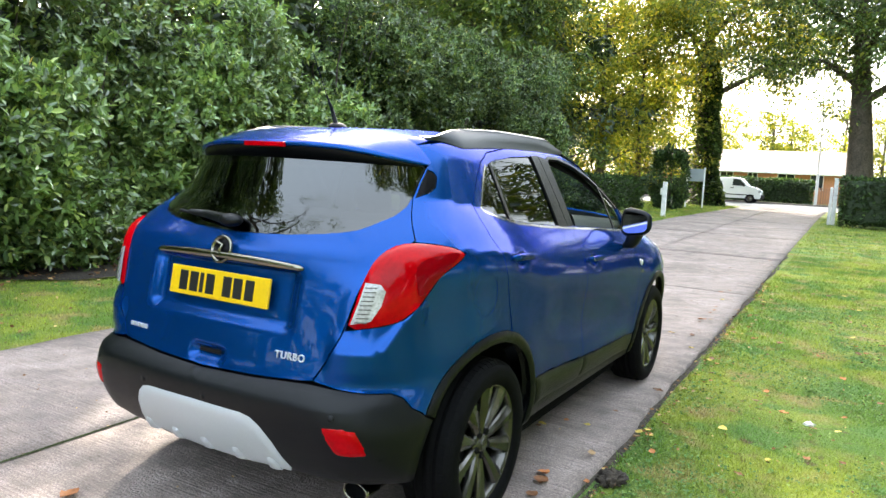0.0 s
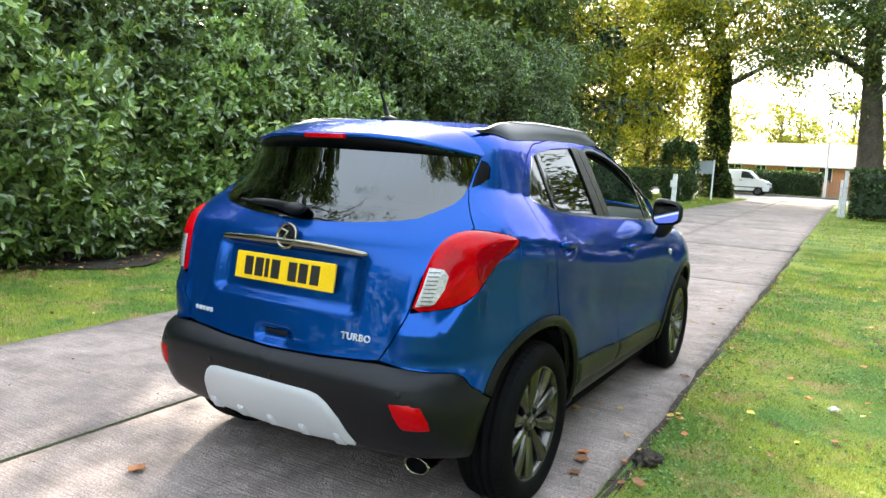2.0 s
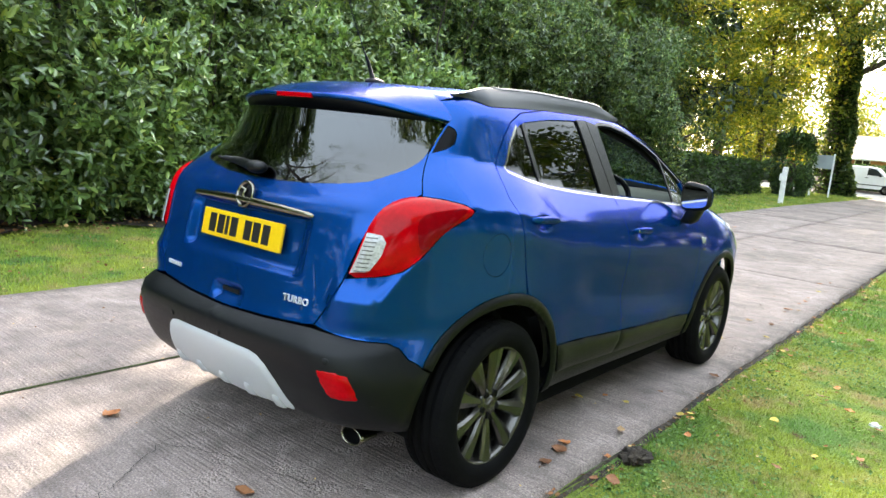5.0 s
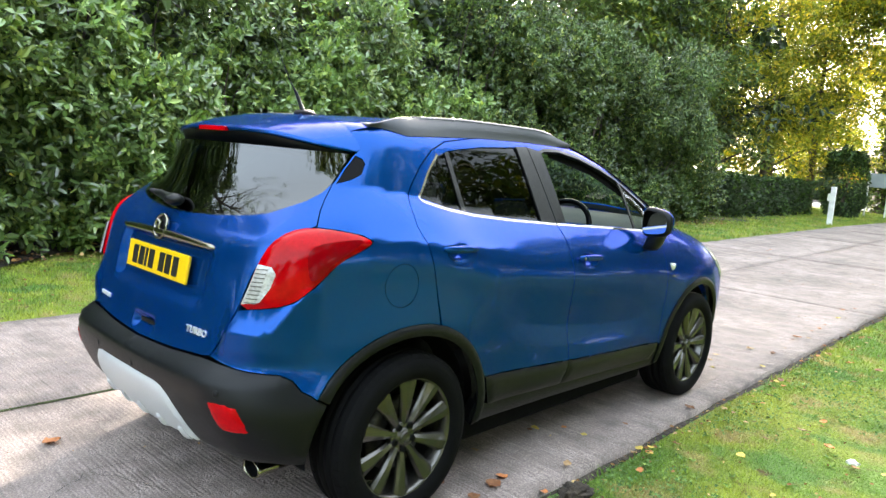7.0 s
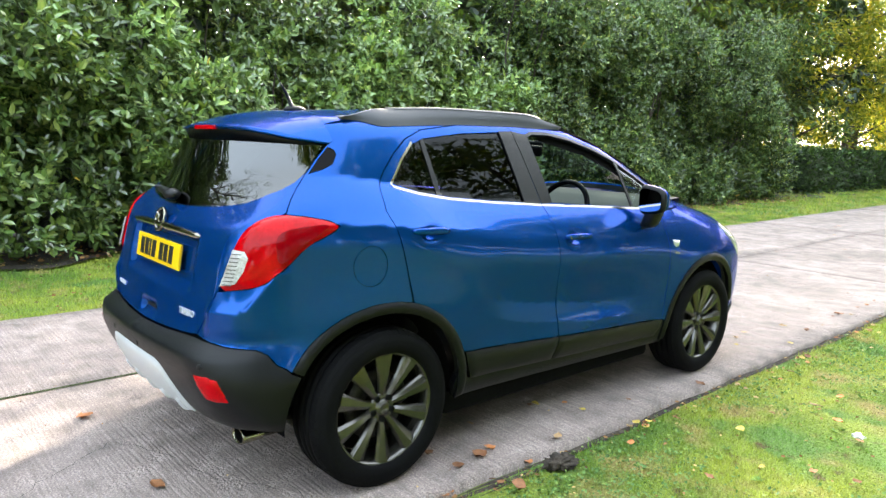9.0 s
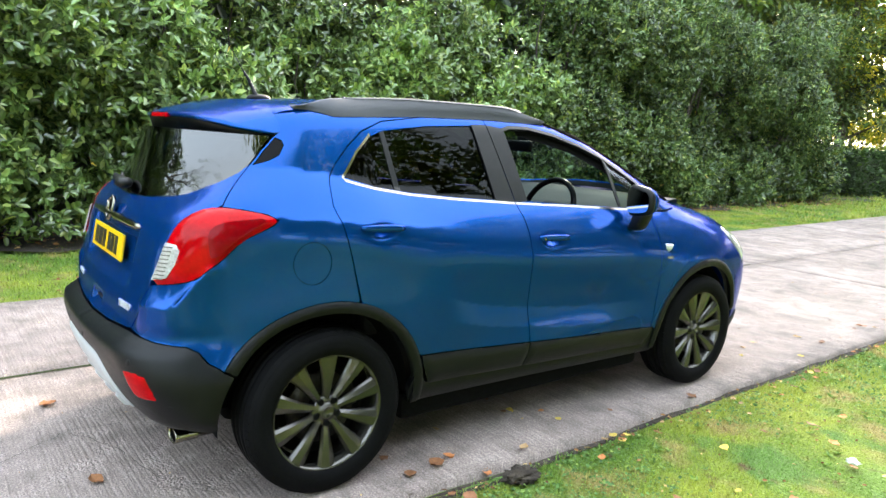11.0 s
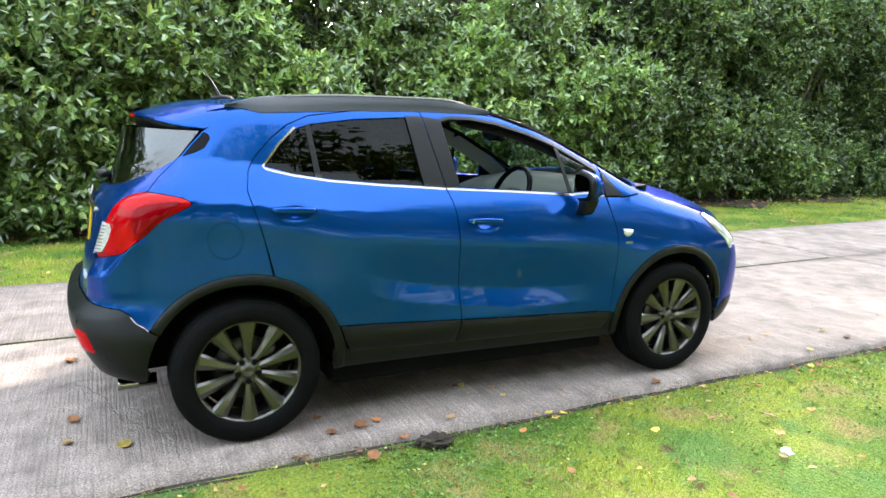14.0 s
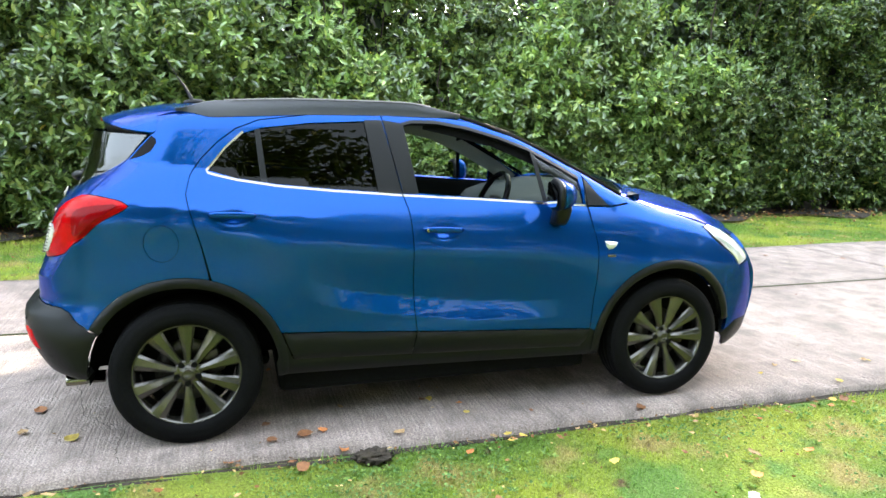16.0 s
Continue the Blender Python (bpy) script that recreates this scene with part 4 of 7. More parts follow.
hl = [(2.805, 0.965), (2.855, 0.975), (2.95, 0.945), (3.06, 0.885), (3.14, 0.80), (3.14, 0.765), (3.05, 0.735), (3.0, 0.80), (2.87, 0.90)]
patch("headlamp", grow(hl, 0.004), flank, HEADLENS, car, lift=0.002, dome=0.010, dome_w=0.02, step=0.016, mirror="both", label="clear wrap-round headlamp")
fb_side = arc(WHEEL_Y[1], F_OUT, 38, 10, 8) + [(3.0, 0.30), (3.06, 0.22), (3.17, 0.22), (3.22, 0.40), (3.20, 0.60), (3.15, 0.755), (3.06, 0.73), (3.08, 0.70), (3.0, 0.66)]
patch("bumper_flank", fb_side, flank, PAINT, car, mirror="both", step=0.03)
nose_loop = [(0.0, 0.90), (0.35, 0.895), (0.52, 0.88), (0.60, 0.80), (0.63, 0.70), (0.63, 0.55), (0.63, 0.42), (0.0, 0.42)]
patch("front_bumper", nose_loop, nose_chart, PAINT, car, mirror="join", step=0.04)
nose_low = [(0.0, 0.415), (0.63, 0.415), (0.66, 0.30), (0.62, 0.22), (0.0, 0.20)]
patch("front_valance", nose_low, nose_chart, BLACKPL, car, mirror="join", step=0.04)
fl = [(2.98, 0.33), (3.04, 0.235), (3.14, 0.215), (3.21, 0.30), (3.215, 0.40), (3.08, 0.40)]
patch("bumper_cladding", fl, flank, BLACKPL, car, lift=0.003, dome=0.008, mirror="both", step=0.025)

# roof rails
def rail(sgn):
    bm = bmesh.new()
    rings = []
    ys = np.linspace(-0.02, 1.40, 48)
    for y in ys:
        e = min(ramp(y, -0.03, 0.16), 1 - ramp(y, 1.10, 1.42))
        lo_z = float(np.interp(y, [-0.02, 0.12, 0.6, 1.0, 1.4], [1.550, 1.526, 1.548, 1.552, 1.541]))
        lo_z = float(np.interp(e, [0, 1], [np.interp(y, [0, 1.4], [1.552, 1.548]), lo_z]))
        o = flank(np.array([[y if y >= FAN_Y else at_y(y, lo_z), lo_z]]))[0]
        inn = above(np.array([[0.475, y]]))[0]
        cx = 0.535
        top = float(roof_z(np.array(cx), np.array(y))) + 0.006 + 0.030 * e
        sec = [(o[0] + 0.003, lo_z), (o[0] + 0.004 - 0.012 * e, lo_z + 0.022 * e + 0.004), (cx + 0.016, top - 0.003), (cx + 0.004, top), (cx - 0.012, top - 0.004), (cx - 0.030, top - 0.022 * e - 0.004), (inn[0], inn[2] + 0.001)]
        rings.append([bm.verts.new((sgn * a, y, b)) for a, b in sec])
    for a, b in zip(rings, rings[1:]):
        for k in range(len(a) - 1):
            bm.faces.new((a[k], a[k + 1], b[k + 1], b[k]))
    bmesh.ops.recalc_face_normals(bm, faces=bm.faces)
    bm.faces.new(rings[0]); bm.faces.new(rings[-1][::-1])
    bmesh.ops.recalc_face_normals(bm, faces=bm.faces)
    rl = part("roof_rail", bm, RAILGREY, car, "grey-black roof rail with a bright inlay")
    bm = bmesh.new()
    rings = []
    for y in np.linspace(0.20, 1.24, 40):
        e = min(ramp(y, -0.03, 0.16), 1 - ramp(y, 1.10, 1.42))
        top = float(roof_z(np.array(0.535), np.array(y))) + 0.007 + 0.030 * e
        w = 0.011 * min(1, (y - 0.19) / 0.05, (1.25 - y) / 0.05)
        rings.append([bm.verts.new((sgn * (0.538 + dx * w), y, top + dz)) for dx, dz in ((1.3, -0.004), (1, 0.003), (-0.9, 0.004), (-1.2, -0.003))])
    for a, b in zip(rings, rings[1:]):
        for k in range(3):
            bm.faces.new((a[k], a[k + 1], b[k + 1], b[k]))
    bmesh.ops.recalc_face_normals(bm, faces=bm.faces)
    part("rail_inlay", bm, ALLOY, rl)


rail(1)
rail(-1)
bm = bmesh.new()
az = float(roof_z(np.array(0.0), np.array(0.06)))
for v in bmesh.ops.create_uvsphere(bm, u_segments=20, v_segments=12, radius=1.0)["verts"]:
    v.co = Vector((v.co.x * 0.022, v.co.y * 0.062 + 0.05, max(v.co.z, -0.2) * 0.022 + az))
ant = part("aerial_base", bm, BLACKPL, car, "black aerial on a shark-fin base")
bm = bmesh.new()
tube(bm, [(0, 0.035, az + 0.015), (0, 0.0, az + 0.085), (0, -0.035, az + 0.135), (0, -0.13, az + 0.30)], [0.011, 0.0075, 0.0022, 0.0012], 8)
part("aerial_mast", bm, BLACKPL, ant)

# door mirrors
def door_mirror(sgn):
    bm = bmesh.new()
    r = bmesh.ops.create_uvsphere(bm, u_segments=32, v_segments=20, radius=1.0)
    for v in r["verts"]:
        c = v.co
        e = 0.62
        q = Vector((math.copysign(abs(c.x) ** e, c.x), math.copysign(abs(c.y) ** 0.8, c.y), math.copysign(abs(c.z) ** e, c.z)))
        y = q.y * 0.075 if q.y > 0 else q.y * 0.018
        shrink = 1 - 0.22 * max(q.y, 0)
        v.co = Vector((q.x * 0.092 * shrink, y, q.z * (0.080 - 0.014 * q.x) * shrink))
    for v in bm.verts:
        v.co = Vector((sgn * (v.co.x + 0.895), v.co.y + 1.845 - 0.10 * v.co.x, v.co.z + 1.168))
    bmesh.ops.recalc_face_normals(bm, faces=bm.faces)
    m = part("door_mirror", bm, PAINT, car, "blue door mirror on a black foot")
    bm = bmesh.new()
    r = bmesh.ops.create_uvsphere(bm, u_segments=28, v_segments=12, radius=1.0)
    for v in r["verts"]:
        c = v.co
        q = Vector((math.copysign(abs(c.x) ** 0.6, c.x), c.y, math.copysign(abs(c.z) ** 0.6, c.z)))
        v.co = Vector((sgn * (q.x * 0.0945 + 0.895), 1.823 - 0.10 * q.x * 0.089 + 0.026 * q.y, q.z * (0.0825 - 0.014 * q.x) + 1.168))
    bmesh.ops.recalc_face_normals(bm, faces=bm.faces)
    bez = part("mirror_bezel", bm, BLACKPL, m)
    bm = bmesh.new()
    n = 28
    pts = []
    for k in range(n):
        a = 2 * math.pi * k / n
        cx, cz = math.copysign(abs(math.cos(a)) ** 0.5, math.cos(a)), math.copysign(abs(math.sin(a)) ** 0.5, math.sin(a))
        pts.append(bm.verts.new((sgn * (cx * 0.076 + 0.895), 1.792 - 0.10 * cx * 0.076, cz * (0.062 - 0.010 * cx) + 1.168)))
    bm.faces.new(pts)
    part("mirror_pane", bm, MIRROR, m, smooth=False)
    bm = bmesh.new()
    rings = []
    for z, x, hx, hy in ((1.115, 0.893, 0.050, 0.042), (1.085, 0.886, 0.046, 0.044), (1.04, 0.868, 0.045, 0.042), (1.02, 0.852, 0.046, 0.038), (1.008, 0.838, 0.045, 0.030)):
        rings.append([bm.verts.new((sgn * (x + hx * math.copysign(abs(math.cos(a)) ** 0.6, math.cos(a))), 1.855 + hy * math.copysign(abs(math.sin(a)) ** 0.6, math.sin(a)), z)) for a in np.linspace(0, 2 * math.pi, 14, endpoint=False)])
    for a, b in zip(rings, rings[1:]):
        for k in range(14):
            bm.faces.new((a[k], a[(k + 1) % 14], b[(k + 1) % 14], b[k]))
    bm.faces.new(rings[0]); bm.faces.new(rings[-1][::-1])
    bmesh.ops.recalc_face_normals(bm, faces=bm.faces)
    part("mirror_foot", bm, BLACKPL, m)


door_mirror(1)
door_mirror(-1)

# ---- wheels ----
def wheel(y, sgn, turn=0.0):
    hub = new("wheel")
    hub.parent = car
    hub.empty_display_size = 0.1
    hub["label"] = "ten-spoke grey alloy wheel with a low road tyre"
    hub.matrix_basis = Matrix.Translation((sgn * 0.757, y, HUB_Z)) @ Matrix.Rotation(0 if sgn > 0 else math.pi, 4, "Z") @ Matrix.Rotation(radians(turn), 4, "X")
    bm = bmesh.new()
    prof = [(-0.100, 0.240), (-0.112, 0.262), (-0.116, 0.290), (-0.108, 0.322), (-0.090, 0.337), (-0.066, 0.3425)]
    for g in (-0.042, 0.0, 0.042):
        prof += [(g - 0.0075, 0.3445), (g - 0.0055, 0.336), (g + 0.0055, 0.336), (g + 0.0075, 0.3445)]
    prof += [(0.066, 0.3425), (0.090, 0.337), (0.102, 0.327), (0.104, 0.3235), (0.109, 0.321), (0.116, 0.295), (0.1155, 0.288), (0.1165, 0.285), (0.113, 0.262), (0.104, 0.246), (0.094, 0.240)]
    lathe(bm, prof, 72, "x")
    bmesh.ops.recalc_face_normals(bm, faces=bm.faces)
    tyre = part("tyre", bm, RUBBER, hub, "black road tyre")
    # shoulder blocks cut by cross grooves
    verts, faces = [], []
    nb = 64
    for side in (-1, 1):
        for k in range(nb):
            a0, a1 = 2 * math.pi * (k + 0.10) / nb, 2 * math.pi * (k + 0.90) / nb
            i = len(verts)
            for a in (a0, a1):
                for (ax, r) in ((0.060, 0.3448), (0.088, 0.3400), (0.1035, 0.3265), (0.1035, 0.318), (0.060, 0.333)):
                    verts.append((side * ax, r * math.cos(a), r * math.sin(a)))
            for q in range(4):
                faces.append((i + q, i + q + 1, i + q + 6, i + q + 5))
            faces += [(i, i + 4, i + 3, i + 2, i + 1), (i + 5, i + 6, i + 7, i + 8, i + 9)]
    tagged(mesh_part("tread", verts, faces, RUBBER, tyre, smooth=False), kind="stuff")
    bm = bmesh.new()
    lathe(bm, [(0.094, 0.247), (0.0965, 0.246), (0.097, 0.242), (0.094, 0.237), (0.082, 0.229), (0.02, 0.218), (-0.09, 0.216), (-0.10, 0.238)], 72, "x")
    bmesh.ops.recalc_face_normals(bm, faces=bm.faces)
    rim = part("rim", bm, ALLOY, hub)
    for k in range(10):
        a = 2 * math.pi * k / 10
        bm = bmesh.new()
        rings = []
        for t in np.linspace(0, 1, 9):
            r = 0.050 + 0.185 * t
            w = 0.0160 + 0.0275 * t ** 1.3
            xo = 0.070 + 0.022 * t + 0.012 * math.sin(math.pi * t) * 0.3
            th = 0.030 - 0.012 * t
            sec = [(-w, xo - th), (-w, xo - 0.010), (-w * 0.72, xo + 0.001), (0.0 + w * 0.15, xo + 0.005), (w * 0.80, xo - 0.006), (w, xo - 0.014), (w, xo - th)]
            ring = []
            for ww, xx in sec:
                aa = a
                cy, cz = math.cos(aa) * r - math.sin(aa) * ww, math.sin(aa) * r + math.cos(aa) * ww
                ring.append(bm.verts.new((xx, cy, cz)))
            rings.append(ring)
        for p, q in zip(rings, rings[1:]):
            for m_ in range(7):
                bm.faces.new((p[m_], p[(m_ + 1) % 7], q[(m_ + 1) % 7], q[m_]))
        bm.faces.new(rings[0]); bm.faces.new(rings[-1][::-1])
        bmesh.ops.recalc_face_normals(bm, faces=bm.faces)
        part("spoke", bm, ALLOY, hub, smooth=False)
    bm = bmesh.new()
    lathe(bm, [(0.030, 0.060), (0.062, 0.066), (0.070, 0.062), (0.074, 0.050), (0.072, 0.036), (0.078, 0.034), (0.081, 0.028), (0.082, 0.0005)], 40, "x")
    bmesh.ops.recalc_face_normals(bm, faces=bm.faces)
    boss = part("wheel_boss", bm, ALLOY, hub)
    bm = bmesh.new()
    lathe(bm, [(0.081, 0.026), (0.086, 0.025), (0.087, 0.021), (0.0845, 0.0195), (0.0845, 0.0005)], 32, "x")
    bmesh.ops.recalc_face_normals(bm, faces=bm.faces)
    part("hub_cap", bm, ALLOY, hub)
    # black nut pieces carry the dark of the recessed holes in their colour
    for k in range(5):
        a = 2 * math.pi * k / 5 + 0.6
        bm = bmesh.new()
        lathe(bm, [(0.066, 0.0135), (0.0795, 0.0135), (0.0795, 0.0110), (0.0775, 0.0100), (0.0785, 0.006), (0.0785, 0.0003)], 14, "x", (0, 0.051 * math.cos(a), 0.051 * math.sin(a)))
        bmesh.ops.recalc_face_normals(bm, faces=bm.faces)
        part("wheel_nut", bm, GLOSSBLACK, hub)
    bm = bmesh.new()
    lathe(bm, [(0.018, 0.06), (0.018, 0.150), (0.004, 0.150), (0.004, 0.06)], 48, "x", close=True)
    bmesh.ops.recalc_face_normals(bm, faces=bm.faces)
    part("brake_disc", bm, STEEL, hub)
    bm = bmesh.new()
    lathe(bm, [(-0.03, 0.0005), (-0.03, 0.205), (-0.028, 0.213)], 48, "x")
    part("back_plate", bm, DARK, hub)
    bm = bmesh.new()
    box(bm, (-0.01, 0.085, -0.06), (0.036, 0.160, 0.06), 0.012)
    part("brake_caliper", bm, STEEL, hub)
    return hub


wheel(WHEEL_Y[0], 1, 18)
wheel(WHEEL_Y[0], -1, 20)
wheel(WHEEL_Y[1], 1, 0)
wheel(WHEEL_Y[1], -1, 3)

# wheel wells, floor and cabin
for cy, r in ((WHEEL_Y[0], 0.43), (WHEEL_Y[1], 0.42)):
    for sgn in (1, -1):
        bm = bmesh.new()
        n = 26
        ra, rb = [], []
        for i in range(n + 1):
            a = radians(-3 + 189 * i / n)
            ra.append(bm.verts.new((sgn * 0.77, cy + r * math.cos(a), HUB_Z + r * math.sin(a))))
            rb.append(bm.verts.new((sgn * 0.50, cy + r * math.cos(a), HUB_Z + r * math.sin(a))))
        for i in range(n):
            bm.faces.new((ra[i], ra[i + 1], rb[i + 1], rb[i]))
        bm.faces.new(rb)
        part("wheel_well", bm, DARK, car)
boxed("floor_pan", (-0.75, 0.42, 0.175), (0.75, 2.11, 0.30), DARK, car, bevel=0.03)
boxed("tank_shield", (-0.50, -0.30, 0.235), (0.50, 0.39, 0.30), DARK, car, bevel=0.03)
boxed("engine_shield", (-0.50, 2.14, 0.20), (0.50, 3.15, 0.30), DARK, car, bevel=0.03)
boxed("boot_floor", (-0.56, -0.50, 0.70), (0.56, 0.62, 0.74), DARK, car)
boxed("rear_bench", (-0.62, 0.30, 0.55), (0.62, 0.80, 0.70), INTERIOR, car, bevel=0.05, seg=3)
bm = bmesh.new()
box(bm, (-0.60, 0.30, 0.70), (0.60, 0.42, 1.17), 0.05, 3)
for v in bm.verts:
    v.co.y -= (v.co.z - 0.7) * 0.30
part("rear_backrest", bm, INTERIOR, car)


def seat(sgn):
    boxed("front_seat_cushion", (sgn * 0.37 - 0.24, 0.98, 0.50), (sgn * 0.37 + 0.24, 1.50, 0.66), INTERIOR, car, bevel=0.05, seg=3)
    bm = bmesh.new()
    box(bm, (sgn * 0.37 - 0.23, 0.98, 0.60), (sgn * 0.37 + 0.23, 1.09, 1.16), 0.05, 3)
    box(bm, (sgn * 0.37 - 0.12, 1.02, 1.17), (sgn * 0.37 + 0.12, 1.10, 1.34), 0.04, 3)
    for v in bm.verts:
        v.co.y -= (v.co.z - 0.6) * 0.33
    part("front_seat_back", bm, INTERIOR, car)


seat(1)
seat(-1)
# dashboard, steering wheel, mirror
bm = bmesh.new()
rings = []
for x in np.linspace(-0.70, 0.70, 29):
    hump = 0.035 * math.exp(-((x - 0.37) / 0.17) ** 2)
    sec = [(1.84, 0.62), (1.80, 0.86), (1.80, 0.98 + hump), (1.86, 1.045 + hump), (1.98, 1.085 + hump * 0.6), (2.20, 1.125), (2.42, 1.150), (2.42, 0.62)]
    rings.append([bm.verts.new((x, y, z)) for y, z in sec])
for a, b in zip(rings, rings[1:]):
    for k in range(7):
        bm.faces.new((a[k], a[k + 1], b[k + 1], b[k]))
bmesh.ops.recalc_face_normals(bm, faces=bm.faces)
dash = part("dashboard", bm, DASH, car, "charcoal dashboard with a hooded instrument binnacle")
bm = bmesh.new()
box(bm, (0.22, 1.79, 0.985), (0.52, 1.805, 1.075), 0.01)
part("instrument_panel", bm, GLOSSBLACK, dash, smooth=False)
bm = bmesh.new()
R, r = 0.185, 0.0165
tors = []
for i in range(48):
    a = 2 * math.pi * i / 48
    tors.append([bm.verts.new(((R + r * math.cos(b)) * math.cos(a), r * math.sin(b), (R + r * math.cos(b)) * math.sin(a))) for b in np.linspace(0, 2 * math.pi, 10, endpoint=False)])
for i in range(48):
    p, q = tors[i], tors[(i + 1) % 48]
    for k in range(10):
        bm.faces.new((p[k], p[(k + 1) % 10], q[(k + 1) % 10], q[k]))
sw_m = Matrix.Translation((0.37, 1.655, 1.07)) @ Matrix.Rotation(radians(-24), 4, "X")
bmesh.ops.transform(bm, matrix=sw_m, verts=bm.verts)
bmesh.ops.recalc_face_normals(bm, faces=bm.faces)
steer = part("steering_wheel", bm, GLOSSBLACK, car, "black leather steering wheel")
bm = bmesh.new()
box(bm, (-0.07, 0.0, -0.055), (0.07, 0.035, 0.055), 0.02, 3)
for d in ((-0.175, 0.0), (0.175, 0.0), (-0.06, -0.17), (0.06, -0.17)):
    tube(bm, [(0, 0.02, 0), (d[0], 0.005, d[1])], [0.022, 0.012], 8)
bmesh.ops.transform(bm, matrix=sw_m, verts=bm.verts)
part("wheel_spokes", bm, INTERIOR, steer)
bm = bmesh.new()
box(bm, (-0.12, 1.72, 1.385), (0.12, 1.755, 1.455), 0.016, 3)
tube(bm, [(0, 1.75, 1.43), (0, 1.80, 1.475)], 0.012, 8)
box(bm, (-0.05, 1.76, 1.43), (0.05, 1.84, 1.485), 0.016, 2)
part("rear_view_mirror", bm, GLOSSBLACK, car)
# light headlining, inner pillars and door cards
lining = [(0.0, 1.30), (0.3, 1.285), (0.46, 1.26), (0.50, 1.0), (0.50, 0.0), (0.0, -0.05)]
patch("headlining", lining, above, LIGHTTRIM, car, lift=-0.045, mirror="join", step=0.08, depth=0.0)
pil = strip([(1.20, 1.55), (1.56, 1.468), (1.80, 1.37), (2.05, 1.24), (2.22, 1.13)], 0.10)
near_lining, far_lining = patch("pillar_lining", pil, flank, LIGHTTRIM, car, lift=-0.034, mirror="both", step=0.04, depth=0.0)
near_lining.data.materials[0] = DARK
patch("pillar_lining", [(0.86, 1.53), (1.08, 1.53), (1.13, 1.10), (0.92, 1.10)], flank, INTERIOR, car, lift=-0.04, mirror="both", step=0.04, depth=0.0)
card = [(1.11, 1.180), (1.5, 1.152), (2.05, 1.118), (2.08, 0.55), (1.11, 0.55)]
patch("door_card", card, flank, INTERIOR, car, lift=-0.06, mirror="both", step=0.05, depth=0.0)
patch("door_card", [(0.20, 1.255), (0.43, 1.222), (1.05, 1.178), (1.06, 0.55), (0.5, 0.55), (0.3, 0.9)], flank, INTERIOR, car, lift=-0.06, mirror="both", step=0.05, depth=0.0)

# dark inner structure behind the panel gaps
shell = charted([(-0.44, 0.62)] + arc(0.0, 0.47, 150, 30, 20)) + [(0.47, 0.40), (2.06, 0.34)] + arc(WHEEL_Y[1], 0.46, 172, 40, 20) + [(3.0, 0.75), (2.85, 0.88), (2.4, 1.03), (2.1, 1.06), (1.1, 1.13), (0.4, 1.17), (0.08, 1.24), (-0.05, 1.26)] + [(s_of(0.70, -0.25), 1.20), (s_of(0.66, -0.42), 1.10), (s_of(0.62, -0.55), 0.90), (s_of(0.60, -0.62), 0.70)]
patch("inner_structure", shell, flank, DARK, car, lift=-0.020, mirror="both", step=0.06, depth=0.0)
frame_band = strip(REAR_SEAM[4:] + DOOR_TOP[1:], 0.075)
patch("inner_structure", frame_band, flank, DARK, car, lift=-0.026, mirror="both", step=0.05, depth=0.0)
patch("inner_structure", [(S_MID, 1.10), (s_of(0.45, -0.6), 1.10), (s_of(0.62, -0.5), 1.05), (s_of(0.60, -0.6), 0.8), (s_of(0.52, -0.68), 0.60), (S_MID, 0.58)], flank, DARK, car, lift=-0.045, mirror="join", step=0.06, depth=0.0)

# ---- ground, drive, road ----
rng = np.random.default_rng(7)


